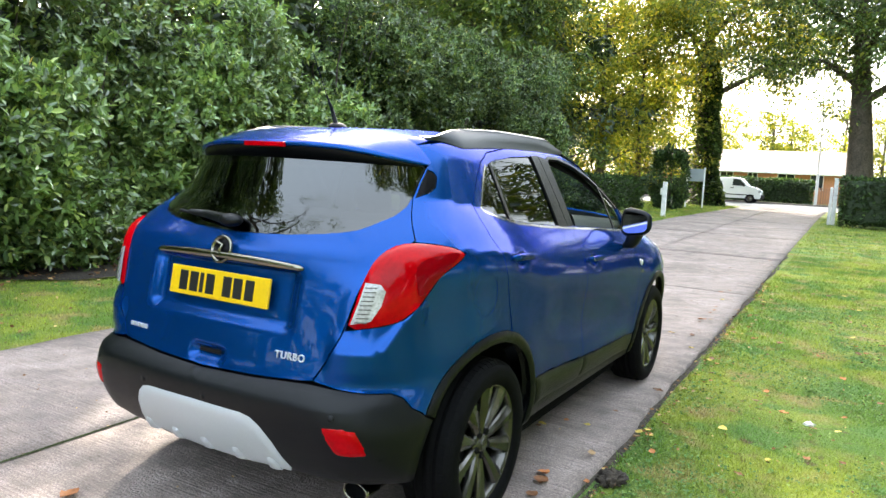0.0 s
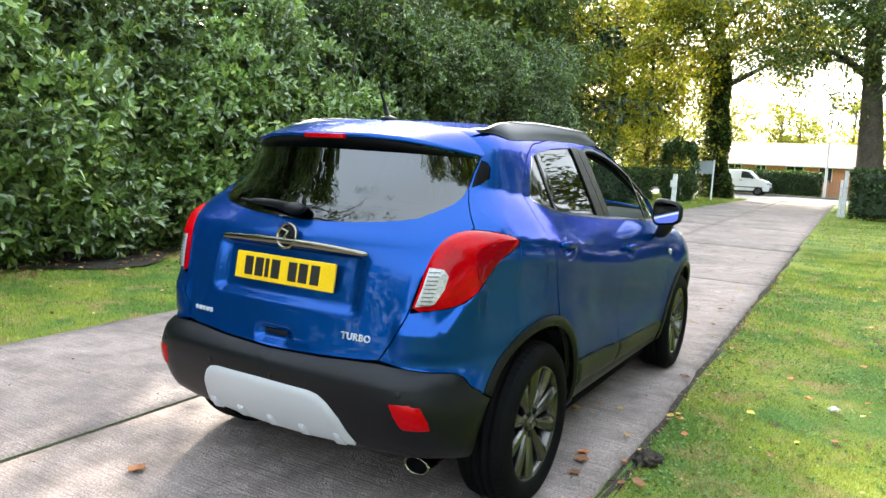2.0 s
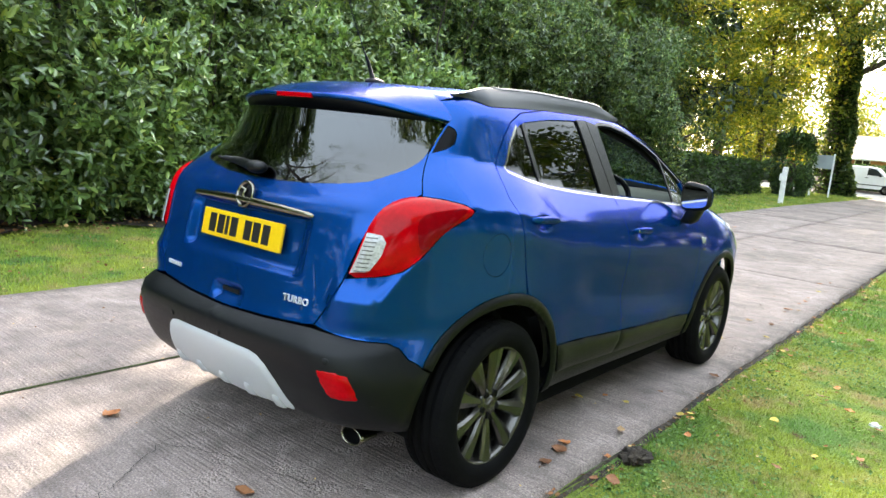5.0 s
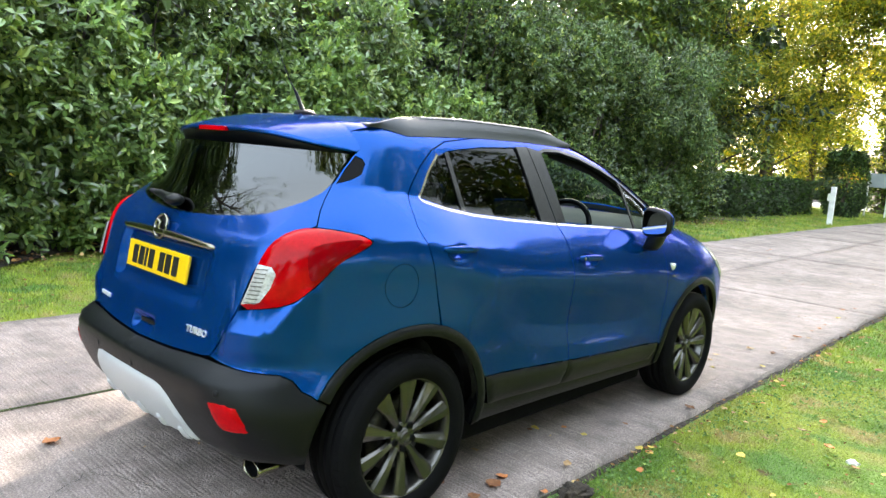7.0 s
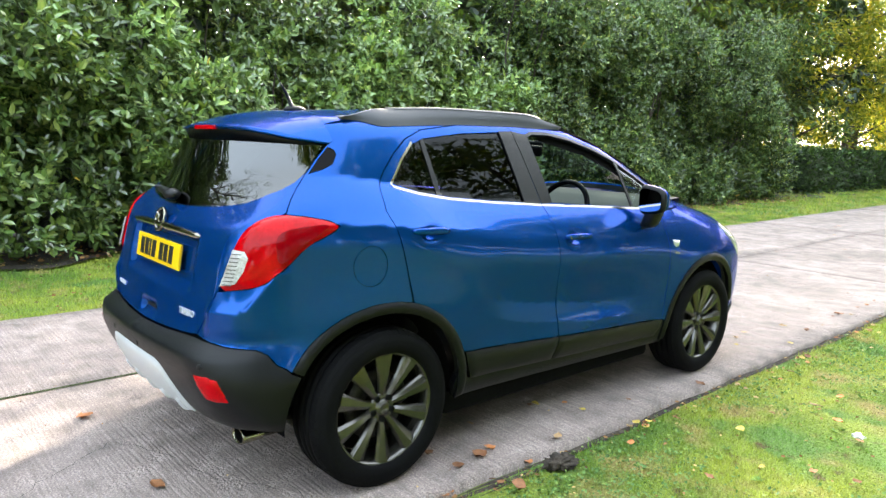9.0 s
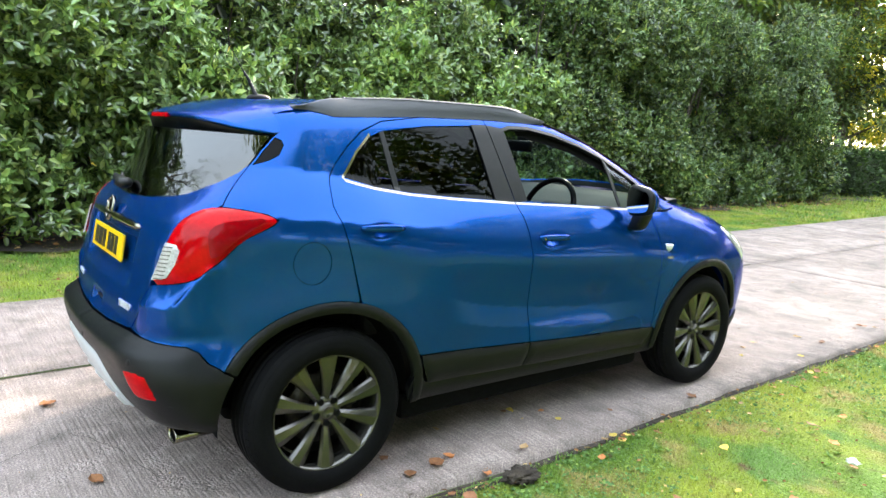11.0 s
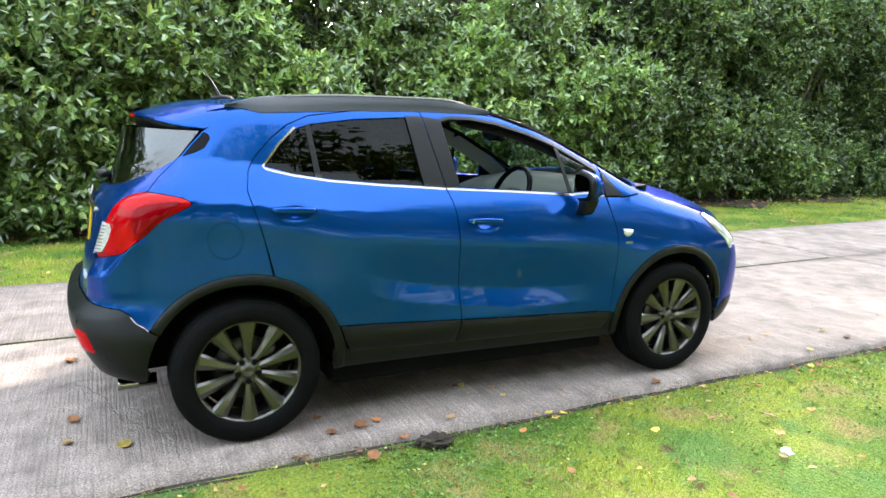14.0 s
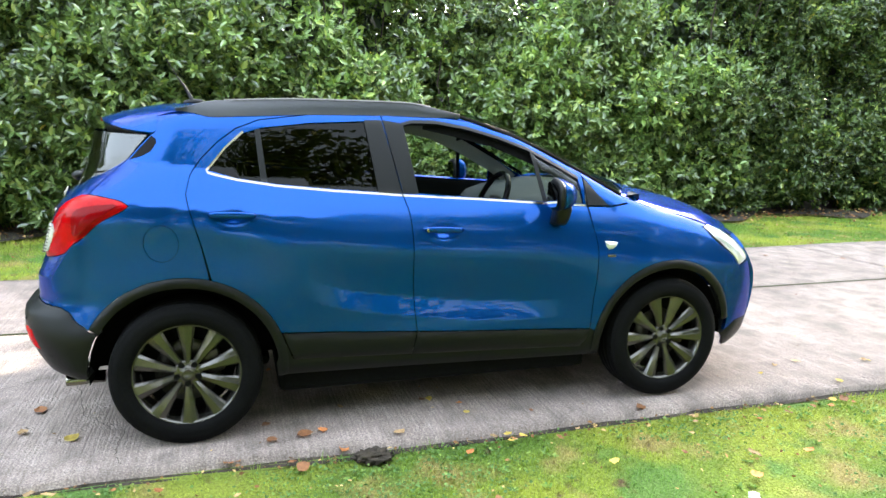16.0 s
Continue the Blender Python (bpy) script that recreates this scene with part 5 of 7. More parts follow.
def turf(name, gain, blade):
    """Mossy lawn: moss, yellow-green, dry straw and bluish clover patches with fine mottling."""
    m = bpy.data.materials.new(name)
    m.use_nodes = True
    n, l = m.node_tree.nodes, m.node_tree.links
    b = n["Principled BSDF"]
    b.inputs["Roughness"].default_value = 0.8
    b.inputs["Specular IOR Level"].default_value = 0.2
    co = n.new("ShaderNodeTexCoord")

    def field(scale, detail, lo, hi, shift):
        mp = n.new("ShaderNodeVectorMath")
        mp.operation = "MULTIPLY_ADD"
        mp.inputs[1].default_value = (1, 1, 0)
        mp.inputs[2].default_value = (shift, shift * 0.7, 0)
        l.new(co.outputs["Object"], mp.inputs[0])
        t = n.new("ShaderNodeTexNoise")
        t.inputs["Scale"].default_value, t.inputs["Detail"].default_value = scale, detail
        l.new(mp.outputs[0], t.inputs["Vector"])
        r = n.new("ShaderNodeMapRange")
        r.inputs["From Min"].default_value, r.inputs["From Max"].default_value = lo, hi
        l.new(t.outputs[0], r.inputs["Value"])
        return r.outputs[0]

    def blend(f, a, c):
        x = n.new("ShaderNodeMix")
        x.data_type = "RGBA"
        l.new(f, x.inputs[0])
        for k, v in ((6, a), (7, c)):
            if isinstance(v, tuple):
                x.inputs[k].default_value = (*v, 1)
            else:
                l.new(v, x.inputs[k])
        return x.outputs[2]
    c = blend(field(1.1, 5, 0.40, 0.60, 0), (0.125, 0.215, 0.036), (0.280, 0.325, 0.052))
    c = blend(field(2.6, 6, 0.53, 0.66, 5.3), c, (0.33, 0.27, 0.10))
    c = blend(field(1.7, 5, 0.56, 0.64, 11.1), c, (0.115, 0.215, 0.048))
    c = blend(field(9.0, 4, 0.60, 0.74, 2.2), c, (0.13, 0.085, 0.045))
    geo = n.new("ShaderNodeNewGeometry")
    amount = n.new("ShaderNodeMapRange")
    amount.inputs["To Min"].default_value, amount.inputs["To Max"].default_value = 0.66 * gain, 1.34 * gain
    l.new(geo.outputs["Random Per Island"] if blade else field(70.0, 5, 0.3, 0.7, 1.0), amount.inputs["Value"])
    sc = n.new("ShaderNodeVectorMath")
    sc.operation = "SCALE"
    l.new(c, sc.inputs[0])
    l.new(amount.outputs[0], sc.inputs["Scale"])
    l.new(sc.outputs[0], b.inputs["Base Color"])
    if not blade:
        bp = n.new("ShaderNodeBump")
        bp.inputs["Distance"].default_value = 0.02
        l.new(field(60.0, 5, 0.2, 0.8, 3.0), bp.inputs["Height"])
        l.new(bp.outputs[0], b.inputs["Normal"])
    else:
        tr = n.new("ShaderNodeBsdfTranslucent")
        l.new(sc.outputs[0], tr.inputs[0])
        ms = n.new("ShaderNodeMixShader")
        ms.inputs[0].default_value = 0.25
        l.new(b.outputs[0], ms.inputs[1])
        l.new(tr.outputs[0], ms.inputs[2])
        l.new(ms.outputs[0], n["Material Output"].inputs[0])
    return m


LAWN = turf("lawn_turf", 0.82, False)
SOIL = material("dark_soil", (0.035, 0.026, 0.018), rough=0.95, grain=0.5, scale=30, vary=0.3, vscale=3, bump=0.03, bscale=25)
ASPHALT = material("road_asphalt", (0.16, 0.155, 0.15), rough=0.85, grain=0.2, scale=60, vary=0.15, vscale=0.6)


def concrete():
    """Old brushed concrete: cross ridges, exposed grit, stains and worn dark patches."""
    m = bpy.data.materials.new("brushed_concrete")
    m.use_nodes = True
    nt = m.node_tree
    n, l = nt.nodes, nt.links
    b = n["Principled BSDF"]
    b.inputs["Roughness"].default_value = 0.82
    co = n.new("ShaderNodeTexCoord")

    def tex(kind, scale, **kw):
        t = n.new(kind)
        t.inputs["Scale"].default_value = scale
        for k, v in kw.items():
            t.inputs[k].default_value = v
        l.new(co.outputs["Object"], t.inputs["Vector"])
        return t

    def mapped(out, a, c, lo, hi):
        r = n.new("ShaderNodeMapRange")
        for k, v in zip(("From Min", "From Max", "To Min", "To Max"), (a, c, lo, hi)):
            r.inputs[k].default_value = v
        l.new(out, r.inputs["Value"])
        return r.outputs[0]

    def op(kind, a, c):
        q = n.new("ShaderNodeMath")
        q.operation = kind
        for k, v in enumerate((a, c)):
            if isinstance(v, float):
                q.inputs[k].default_value = v
            else:
                l.new(v, q.inputs[k])
        return q.outputs[0]
    ridge = n.new("ShaderNodeTexWave")
    ridge.bands_direction = "Y"
    ridge.inputs["Scale"].default_value = 14.0
    ridge.inputs["Distortion"].default_value = 2.2
    ridge.inputs["Detail"].default_value = 3.0
    ridge.inputs["Detail Scale"].default_value = 2.6
    l.new(co.outputs["Object"], ridge.inputs["Vector"])
    broom = n.new("ShaderNodeMapping")
    broom.inputs["Scale"].default_value = (2.5, 60.0, 1.0)
    l.new(co.outputs["Object"], broom.inputs["Vector"])
    streak = n.new("ShaderNodeTexNoise")
    streak.inputs["Scale"].default_value, streak.inputs["Detail"].default_value = 1.0, 4.0
    l.new(broom.outputs[0], streak.inputs["Vector"])
    grit = tex("ShaderNodeTexVoronoi", 95.0)
    fine = tex("ShaderNodeTexNoise", 120.0, Detail=4.0)
    big = tex("ShaderNodeTexNoise", 0.9, Detail=5.0)
    mid = tex("ShaderNodeTexNoise", 5.0, Detail=6.0)
    worn = mapped(mid.outputs[0], 0.52, 0.62, 0.0, 1.0)
    f = op("MULTIPLY", mapped(big.outputs[0], 0.3, 0.7, 0.70, 1.25), mapped(mid.outputs[0], 0.3, 0.7, 0.62, 1.28))
    f = op("MULTIPLY", f, mapped(fine.outputs[0], 0.32, 0.68, 0.62, 1.32))
    f = op("MULTIPLY", f, mapped(ridge.outputs[0], 0.0, 1.0, 0.965, 1.02))
    f = op("MULTIPLY", f, mapped(streak.outputs[0], 0.3, 0.7, 0.80, 1.16))
    f = op("MULTIPLY", f, mapped(grit.outputs[0], 0.0, 0.5, 1.35, 0.84))
    oi = n.new("ShaderNodeObjectInfo")
    f = op("MULTIPLY", f, mapped(oi.outputs["Random"], 0.0, 1.0, 0.92, 1.06))
    sc = n.new("ShaderNodeVectorMath")
    sc.operation = "SCALE"
    sc.inputs[0].default_value = (0.305, 0.243, 0.222)
    l.new(f, sc.inputs["Scale"])
    l.new(sc.outputs[0], b.inputs["Base Color"])
    h = op("ADD", op("MULTIPLY", ridge.outputs[0], 0.10), op("ADD", op("MULTIPLY", streak.outputs[0], 0.75), op("MULTIPLY", fine.outputs[0], 0.55)))
    h = op("SUBTRACT", h, op("MULTIPLY", grit.outputs[0], op("MULTIPLY", worn, 1.2)))
    bp = n.new("ShaderNodeBump")
    bp.inputs["Distance"].default_value = 0.009
    l.new(h, bp.inputs["Height"])
    l.new(bp.outputs[0], b.inputs["Normal"])
    return m


CONCRETE = concrete()


def fast_mesh(name, verts, faces, mat, parent=None, label="", smooth=False):
    """A mesh from arrays; all faces have the same corner count."""
    verts, faces = np.asarray(verts, np.float32), np.asarray(faces, np.int32)
    me = bpy.data.meshes.new(name)
    k = faces.shape[1]
    me.vertices.add(len(verts))
    me.vertices.foreach_set("co", verts.ravel())
    me.loops.add(faces.size)
    me.loops.foreach_set("vertex_index", faces.ravel())
    me.polygons.add(len(faces))
    me.polygons.foreach_set("loop_start", np.arange(0, faces.size, k, dtype=np.int32))
    me.polygons.foreach_set("use_smooth", np.full(len(faces), smooth))
    me.update(calc_edges=True)
    me.materials.append(mat)
    ob = new(name, me)
    ob.parent = parent
    if label:
        ob["label"] = label
    return ob


# one lawn sheet with a low swell, rings widening to the horizon
gx = np.concatenate([[-900, -300, -120, -60, -30, -18], np.arange(-12, 12.1, 0.5), [18, 30, 60, 120, 300, 900]])
gy = np.concatenate([[-900, -300, -120, -60, -30, -14], np.arange(-8, 16.1, 0.5), np.arange(18, 44, 2), [60, 120, 300, 900]])
X, Y = np.meshgrid(gx, gy)


def low(x, y):
    """The lawn lies a little lower round the drive's near end."""
    return -0.024 - 0.026 * (np.abs(x) < 11.2) * np.clip((16.2 - y) / 3.0, 0, 1) * (y > -8.2)


Z = low(X, Y) + 0.008 * np.sin(X * 1.7 + 0.6 * Y) * np.cos(Y * 1.1) * (np.abs(X) < 11)
idx = np.arange(X.size).reshape(X.shape)
quads = np.stack([idx[:-1, :-1], idx[:-1, 1:], idx[1:, 1:], idx[1:, :-1]], -1).reshape(-1, 4)
ground = fast_mesh("ground", np.stack([X, Y, Z], -1).reshape(-1, 3), quads, LAWN, smooth=True)
tagged(ground, "mossy mown lawn ground reaching the horizon", "lawn", kind="structure")


def right_edge(y):
    return 1.055 - 0.014 * y


def left_edge(y):
    return -3.12 - 0.03 * np.clip(y, -20, 25)


def middle(y):
    return -1.25 - 0.02 * y


drive = thing("drive", "weathered brushed concrete drive of cast slabs with dark joints", "drive", kind="structure")


def slab(y0, y1, lo, hi, ragged_lo, ragged_hi):
    """One cast slab with worn, slightly ragged edges."""
    nx, ny = 10, max(8, int((y1 - y0) / 0.12)) if y1 < 14 else 12
    bm = bmesh.new()
    rows = []
    for j in range(ny + 1):
        y = y0 + (y1 - y0) * j / ny
        a, b = lo(y), hi(y)
        row = []
        for i in range(nx + 1):
            t = i / nx
            x = a + (b - a) * t
            if i == 0 and ragged_lo:
                x += 0.035 * noise.noise(Vector((y * 2.1, 3.7, 0))) + 0.014 * noise.noise(Vector((y * 9.0, 1.7, 0)))
            if i == nx and ragged_hi:
                x += 0.022 * noise.noise(Vector((y * 1.7, 8.7, 0))) + 0.010 * noise.noise(Vector((y * 11.0, 5.7, 0)))
            z = 0.003 * noise.noise(Vector((x * 0.8, y * 0.8, 0)))
            if i in (0, nx) or j in (0, ny):
                z -= 0.006
            row.append(bm.verts.new((x, y, z)))
        rows.append(row)
    for j in range(ny):
        for i in range(nx):
            bm.faces.new((rows[j][i], rows[j][i + 1], rows[j + 1][i + 1], rows[j + 1][i]))
    rim = [e for e in bm.edges if e.is_boundary]
    r = bmesh.ops.extrude_edge_only(bm, edges=rim)
    for v in r["geom"]:
        if isinstance(v, bmesh.types.BMVert):
            v.co.z = -0.14
    bmesh.ops.recalc_face_normals(bm, faces=bm.faces)
    part("slab", bm, CONCRETE, drive)


cuts = [-16.0, -9.2, -4.75, 7.3, 12.2, 18.0, 22.6, 27.2, 31.8, 36.4, 42.6]
for y0, y1 in zip(cuts, cuts[1:]):
    slab(y0 + 0.003, y1 - 0.003, left_edge, lambda y: middle(y) - 0.006, True, False)
    slab(y0 + 0.003, y1 - 0.003, lambda y: middle(y) + 0.006, right_edge, False, True)
boxed("joint_filler", (-3.0, -16, -0.12), (0.6, 42.6, -0.012), SOIL, drive, bevel=0.0)
# moss grown in the middle joint
MOSS = material("joint_moss", (0.045, 0.056, 0.024), rough=0.95, spec=0.1, grain=0.5, scale=90, vary=0.5, vscale=3, bump=0.01, bscale=80)
V, F = [], []
for i, y in enumerate(np.arange(-4.7, 7.2, 0.05)):
    w = 0.002 + 0.009 * max(0.0, noise.noise(Vector((y * 1.3, 2.2, 0))) + 0.1) + 0.003 * rng.random()
    V += [(middle(y) - w, y, -0.003), (middle(y), y, 0.0045), (middle(y) + w, y, -0.003)]
    if i:
        F += [(3 * i - 3, 3 * i - 2, 3 * i + 1, 3 * i), (3 * i - 2, 3 * i - 1, 3 * i + 2, 3 * i + 1)]
mesh_part("joint_moss", V, F, MOSS, drive, "green moss in the slab joint", smooth=True)
# hairline cracks
CRACK = material("crack_dirt", (0.05, 0.045, 0.038), rough=0.95, grain=0.3, scale=80)
for pts in (((0.10, -1.30), (-0.06, -1.10), (-0.20, -0.92), (-0.30, -0.74), (-0.27, -0.50)), ((-0.30, -0.78), (0.02, -0.62), (0.35, -0.55), (0.62, -0.36)), ((-2.9, 0.6), (-2.3, 0.75), (-1.9, 0.66), (-1.3, 0.82)),
            ((0.55, -0.30), (0.80, -0.33), (1.04, -0.27)), ((-1.1, 9.2), (-0.5, 9.5), (0.1, 9.4), (0.9, 9.7)), ((0.95, 5.9), (0.4, 6.3), (-0.3, 6.2), (-1.1, 6.8)), ((-3.2, 6.4), (-2.6, 6.6), (-2.1, 6.2), (-1.4, 6.5))):
    ln = []
    for (xa, ya), (xb, yb) in zip(pts, pts[1:]):
        for i in range(8):
            t = i / 8
            ln.append((xa + (xb - xa) * t + rng.normal() * 0.008, ya + (yb - ya) * t + rng.normal() * 0.008))
    V, F = [], []
    for i, (x, y) in enumerate(ln):
        w = 0.0006 + 0.0014 * rng.random()
        dx, dy = (ln[min(i + 1, len(ln) - 1)][0] - ln[max(i - 1, 0)][0], ln[min(i + 1, len(ln) - 1)][1] - ln[max(i - 1, 0)][1])
        q = math.hypot(dx, dy)
        V += [(x - dy / q * w, y + dx / q * w, 0.0045), (x + dy / q * w, y - dx / q * w, 0.0045)]
        if i:
            F.append((2 * i - 2, 2 * i - 1, 2 * i + 1, 2 * i))
    mesh_part("crack", V, F, CRACK, drive, smooth=False)
boxed("road", (-90, 42.65, -0.12), (90, 53.2, -0.012), ASPHALT, None, bevel=0.0)
tagged(bpy.data.objects["road"], "pale sunlit asphalt road crossing beyond the drive", "road", kind="structure")
boxed("kerb", (-90, 53.2, -0.12), (90, 53.4, 0.10), CONCRETE, None, bevel=0.02)
tagged(bpy.data.objects["kerb"], "grey concrete kerb along the far road", "kerb", kind="structure")

# bare earth under the shrubs and beside the slab edge
def strip_mesh(name, xa, xb, y0, y1, mat, z, amp, label, cat):
    ys = np.arange(y0, y1, 0.25)
    nx = 8
    V = np.array([(xa(y) + (xb(y) - xa(y)) * i / nx + (0.10 * math.sin(y * 2.3 + i) if i in (0, nx) else 0) * (xb(y) - xa(y)), y, z + amp * noise.noise(Vector((i * 1.3, y * 2.0, 0)))) for y in ys for i in range(nx + 1)])
    idx = np.arange(len(V)).reshape(len(ys), nx + 1)
    q = np.stack([idx[:-1, :-1], idx[:-1, 1:], idx[1:, 1:], idx[1:, :-1]], -1).reshape(-1, 4)
    return tagged(fast_mesh(name, V, q, mat, smooth=True), label, cat, kind="structure")


strip_mesh("soil_bed", lambda y: -10.0, lambda y: -5.75 - 0.02 * y, -12, 30, SOIL, -0.015, 0.03, "dark bare earth under the laurel shrubs", "soil")
strip_mesh("soil_edge", lambda y: right_edge(y) - 0.02, lambda y: right_edge(y) + 0.050 + 0.022 * math.sin(y * 1.9), -6, 15, SOIL, -0.043, 0.014, "thin line of dark soil along the slab edge", "soil")


# ---- grass ----
GRASS = turf("grass_blades", 1.25, True)
CLOVER = material("clover_leaf", (0.10, 0.20, 0.060), rough=0.6, spec=0.3, island=0.4, color2=(0.17, 0.24, 0.06), share=0.3, translucent=0.2)


def blades(name, x0, x1, y0, y1, count, height, width, label, clear=None):
    p = np.stack([rng.uniform(x0, x1, count), rng.uniform(y0, y1, count)], -1)
    if clear is not None:
        p = p[clear(p)]
    k = len(p)
    patchy = 0.82 + 0.18 * np.sin(p[:, 0] * 3.1 + np.sin(p[:, 1] * 2.3) * 2) * np.cos(p[:, 1] * 2.7)
    h = height * rng.uniform(0.45, 1.15, k) * patchy
    a = rng.uniform(0, 2 * math.pi, k)
    lean = rng.uniform(0.1, 0.95, k) * h
    b = rng.uniform(0, 2 * math.pi, k)
    w = width * rng.uniform(0.6, 1.3, k)
    z0 = low(p[:, 0], p[:, 1]) - 0.006
    base = np.stack([p[:, 0], p[:, 1], z0], -1)
    side = np.stack([np.cos(a) * w, np.sin(a) * w, 0 * w], -1)
    midp = base + np.stack([np.cos(b) * lean * 0.35, np.sin(b) * lean * 0.35, h * 0.62], -1)
    tip = base + np.stack([np.cos(b) * lean, np.sin(b) * lean, h], -1)
    V = np.stack([base - side, base + side, midp + side * 0.7, midp - side * 0.7, tip], 1).reshape(-1, 3)
    i = np.arange(k)[:, None] * 5
    F = np.concatenate([i + [0, 1, 2], i + [0, 2, 3], i + [3, 2, 4]])
    return tagged(fast_mesh(name, V, F, GRASS), label, "grass", kind="stuff")


off_slab = lambda p: p[:, 0] > right_edge(p[:, 1]) + 0.035 + 0.05 * np.abs(np.sin(p[:, 1] * 3.3))
blades("grass", 1.0, 3.9, -2.2, 4.6, 150000, 0.036, 0.0022, "short green mossy lawn with yellow patches", off_slab)
blades("grass", 1.0, 6.5, 4.6, 14.0, 90000, 0.042, 0.0038, "short green mossy lawn with yellow patches", off_slab)
blades("grass", 0.8, 11.0, 14.0, 42.0, 36000, 0.06, 0.009, "sunlit lawn beside the drive", off_slab)
blades("grass", -6.0, -3.0, -7.0, 14.0, 80000, 0.050, 0.0045, "strip of mown grass below the laurels", lambda p: p[:, 0] < left_edge(p[:, 1]) - 0.02)
blades("grass", -9.0, -3.0, 14.0, 42.0, 30000, 0.09, 0.010, "sunlit grass verge by the drive entrance", lambda p: p[:, 0] < left_edge(p[:, 1]) - 0.02)
def clover(k, x0, x1, y0, y1):
    """Low flat clover and moss leaflets in loose patches."""
    p = np.stack([rng.uniform(x0, x1, k), rng.uniform(y0, y1, k)], -1)
    f = np.sin(p[:, 0] * 2.9 + 1.3 * np.sin(p[:, 1] * 1.7)) * np.cos(p[:, 1] * 2.1 + p[:, 0]) + rng.normal(size=k) * 0.25
    p = p[(f > 0.25) & (p[:, 0] > right_edge(p[:, 1]) + 0.05)]
    q = np.stack([p[:, 0], p[:, 1], rng.uniform(-0.046, -0.018, len(p))], -1)
    w = rng.normal(size=q.shape) * (1, 1, 0.22)
    return q, w


tuft = lambda p: (np.abs(p[:, 0] - right_edge(p[:, 1]) - 0.075) < 0.035) & (np.sin(p[:, 1] * 5.1) + np.sin(p[:, 1] * 12.7) > 0.3)
blades("grass", 0.9, 1.2, -2.0, 9.0, 9000, 0.062, 0.0022, "longer grass tufts along the slab edge", tuft)


# ---- leaves and shrubs ----
def leaf_mesh(name, pos, way, size, aspect, mat, parent=None, label="", fold=0.25, droop=0.15, facing=(0, 0, 1.0)):
    """Many folded, pointed leaves: at pos, growing along way."""
    k = len(pos)
    way = way / np.linalg.norm(way, axis=1, keepdims=True)
    r = rng.normal(size=(k, 3)) * 0.45 + facing
    side = np.cross(way, r)
    side /= np.linalg.norm(side, axis=1, keepdims=True)
    up = np.cross(side, way)
    L = size[:, None]
    W = L * aspect
    c = lambda u, v, w: pos + way * L * u + side * W * v + up * L * w
    V = np.stack([c(0, 0, 0), c(0.30, 0.5, fold * 0.22), c(0.72, 0.42, fold * 0.2 - droop * 0.5), c(1, 0, -droop), c(0.72, -0.42, fold * 0.2 - droop * 0.5), c(0.30, -0.5, fold * 0.22)], 1).reshape(-1, 3)
    i = np.arange(k)[:, None] * 6
    F = np.concatenate([i + [0, 1, 2, 3], i + [0, 3, 4, 5]])
    return fast_mesh(name, V, F, mat, parent, label)


q, w = clover(60000, 1.0, 4.0, -2.0, 7.0)
tagged(leaf_mesh("clover", q, w, 0.013 * rng.uniform(0.6, 1.4, len(q)), 0.95, CLOVER), "low bluish green clover and moss in the lawn", "clover", kind="stuff")


def sprigs(pos, way, n, size, spread=0.9, length=0.30):
    """Leaf places and ways for shoots that start at pos and carry n leaves each."""
    k = len(pos)
    way = way / np.linalg.norm(way, axis=1, keepdims=True)
    t = np.linspace(0.25, 1.0, n)[None, :, None]
    p = pos[:, None] + way[:, None] * t * length * rng.uniform(0.7, 1.2, (k, 1, 1))
    a = 2.4 * np.arange(n)[None] + rng.uniform(0, 6.28, (k, 1))
    u = np.cross(way, rng.normal(size=(k, 3)))
    u /= np.linalg.norm(u, axis=1, keepdims=True)
    v = np.cross(way, u)
    ring = u[:, None] * np.cos(a)[..., None] + v[:, None] * np.sin(a)[..., None]
    w = way[:, None] * np.linspace(0.35, 0.85, n)[None, :, None] + ring * 0.75 + rng.normal(size=(k, n, 3)) * spread * 0.25
    w[..., 2] += 0.10
    s = size * rng.uniform(0.65, 1.2, (k, n))
    return p.reshape(-1, 3), w.reshape(-1, 3), s.ravel()


LAUREL = material("laurel_leaf", (0.125, 0.205, 0.062), coat=0.25, rough=0.22, spec=0.9, island=0.55, obrand=0.18, vary=0.45, vscale=1.1, color2=(0.20, 0.25, 0.07), share=0.25, translucent=0.22)
# laurel leaf darkened: the shade of the far hedge is in its colour
SHADEDLAUREL = material("shaded_small_leaf", (0.068, 0.116, 0.034), rough=0.26, spec=0.7, island=0.55, obrand=0.25, vary=0.45, vscale=1.1, color2=(0.16, 0.20, 0.05), share=0.2, translucent=0.2)
# near-black leaf: inner and deep shade painted into the colour
SHADELEAF = material("shade_dark_leaf", (0.020, 0.040, 0.013), rough=0.5, island=0.5, color2=(0.10, 0.14, 0.03), share=0.15, translucent=0.2)
TREELEAF = material("tree_leaf", (0.070, 0.120, 0.026), rough=0.45, island=0.45, vary=0.35, vscale=0.5, color2=(0.20, 0.21, 0.04), share=0.22, translucent=0.24)
# yellow glow of sun through the leaves, put into their colour
BACKLITLEAF = material("backlit_yellow_leaf", (0.16, 0.20, 0.030), rough=0.5, island=0.4, vary=0.35, vscale=0.4, color2=(0.36, 0.29, 0.04), share=0.4, translucent=0.48)
YELLOWLEAF = material("yellow_leaf", (0.55, 0.42, 0.05), rough=0.45, island=0.3)
BARK = material("bark", (0.085, 0.068, 0.052), rough=0.9, grain=0.4, scale=14, vary=0.3, vscale=2, bump=0.04, bscale=12)
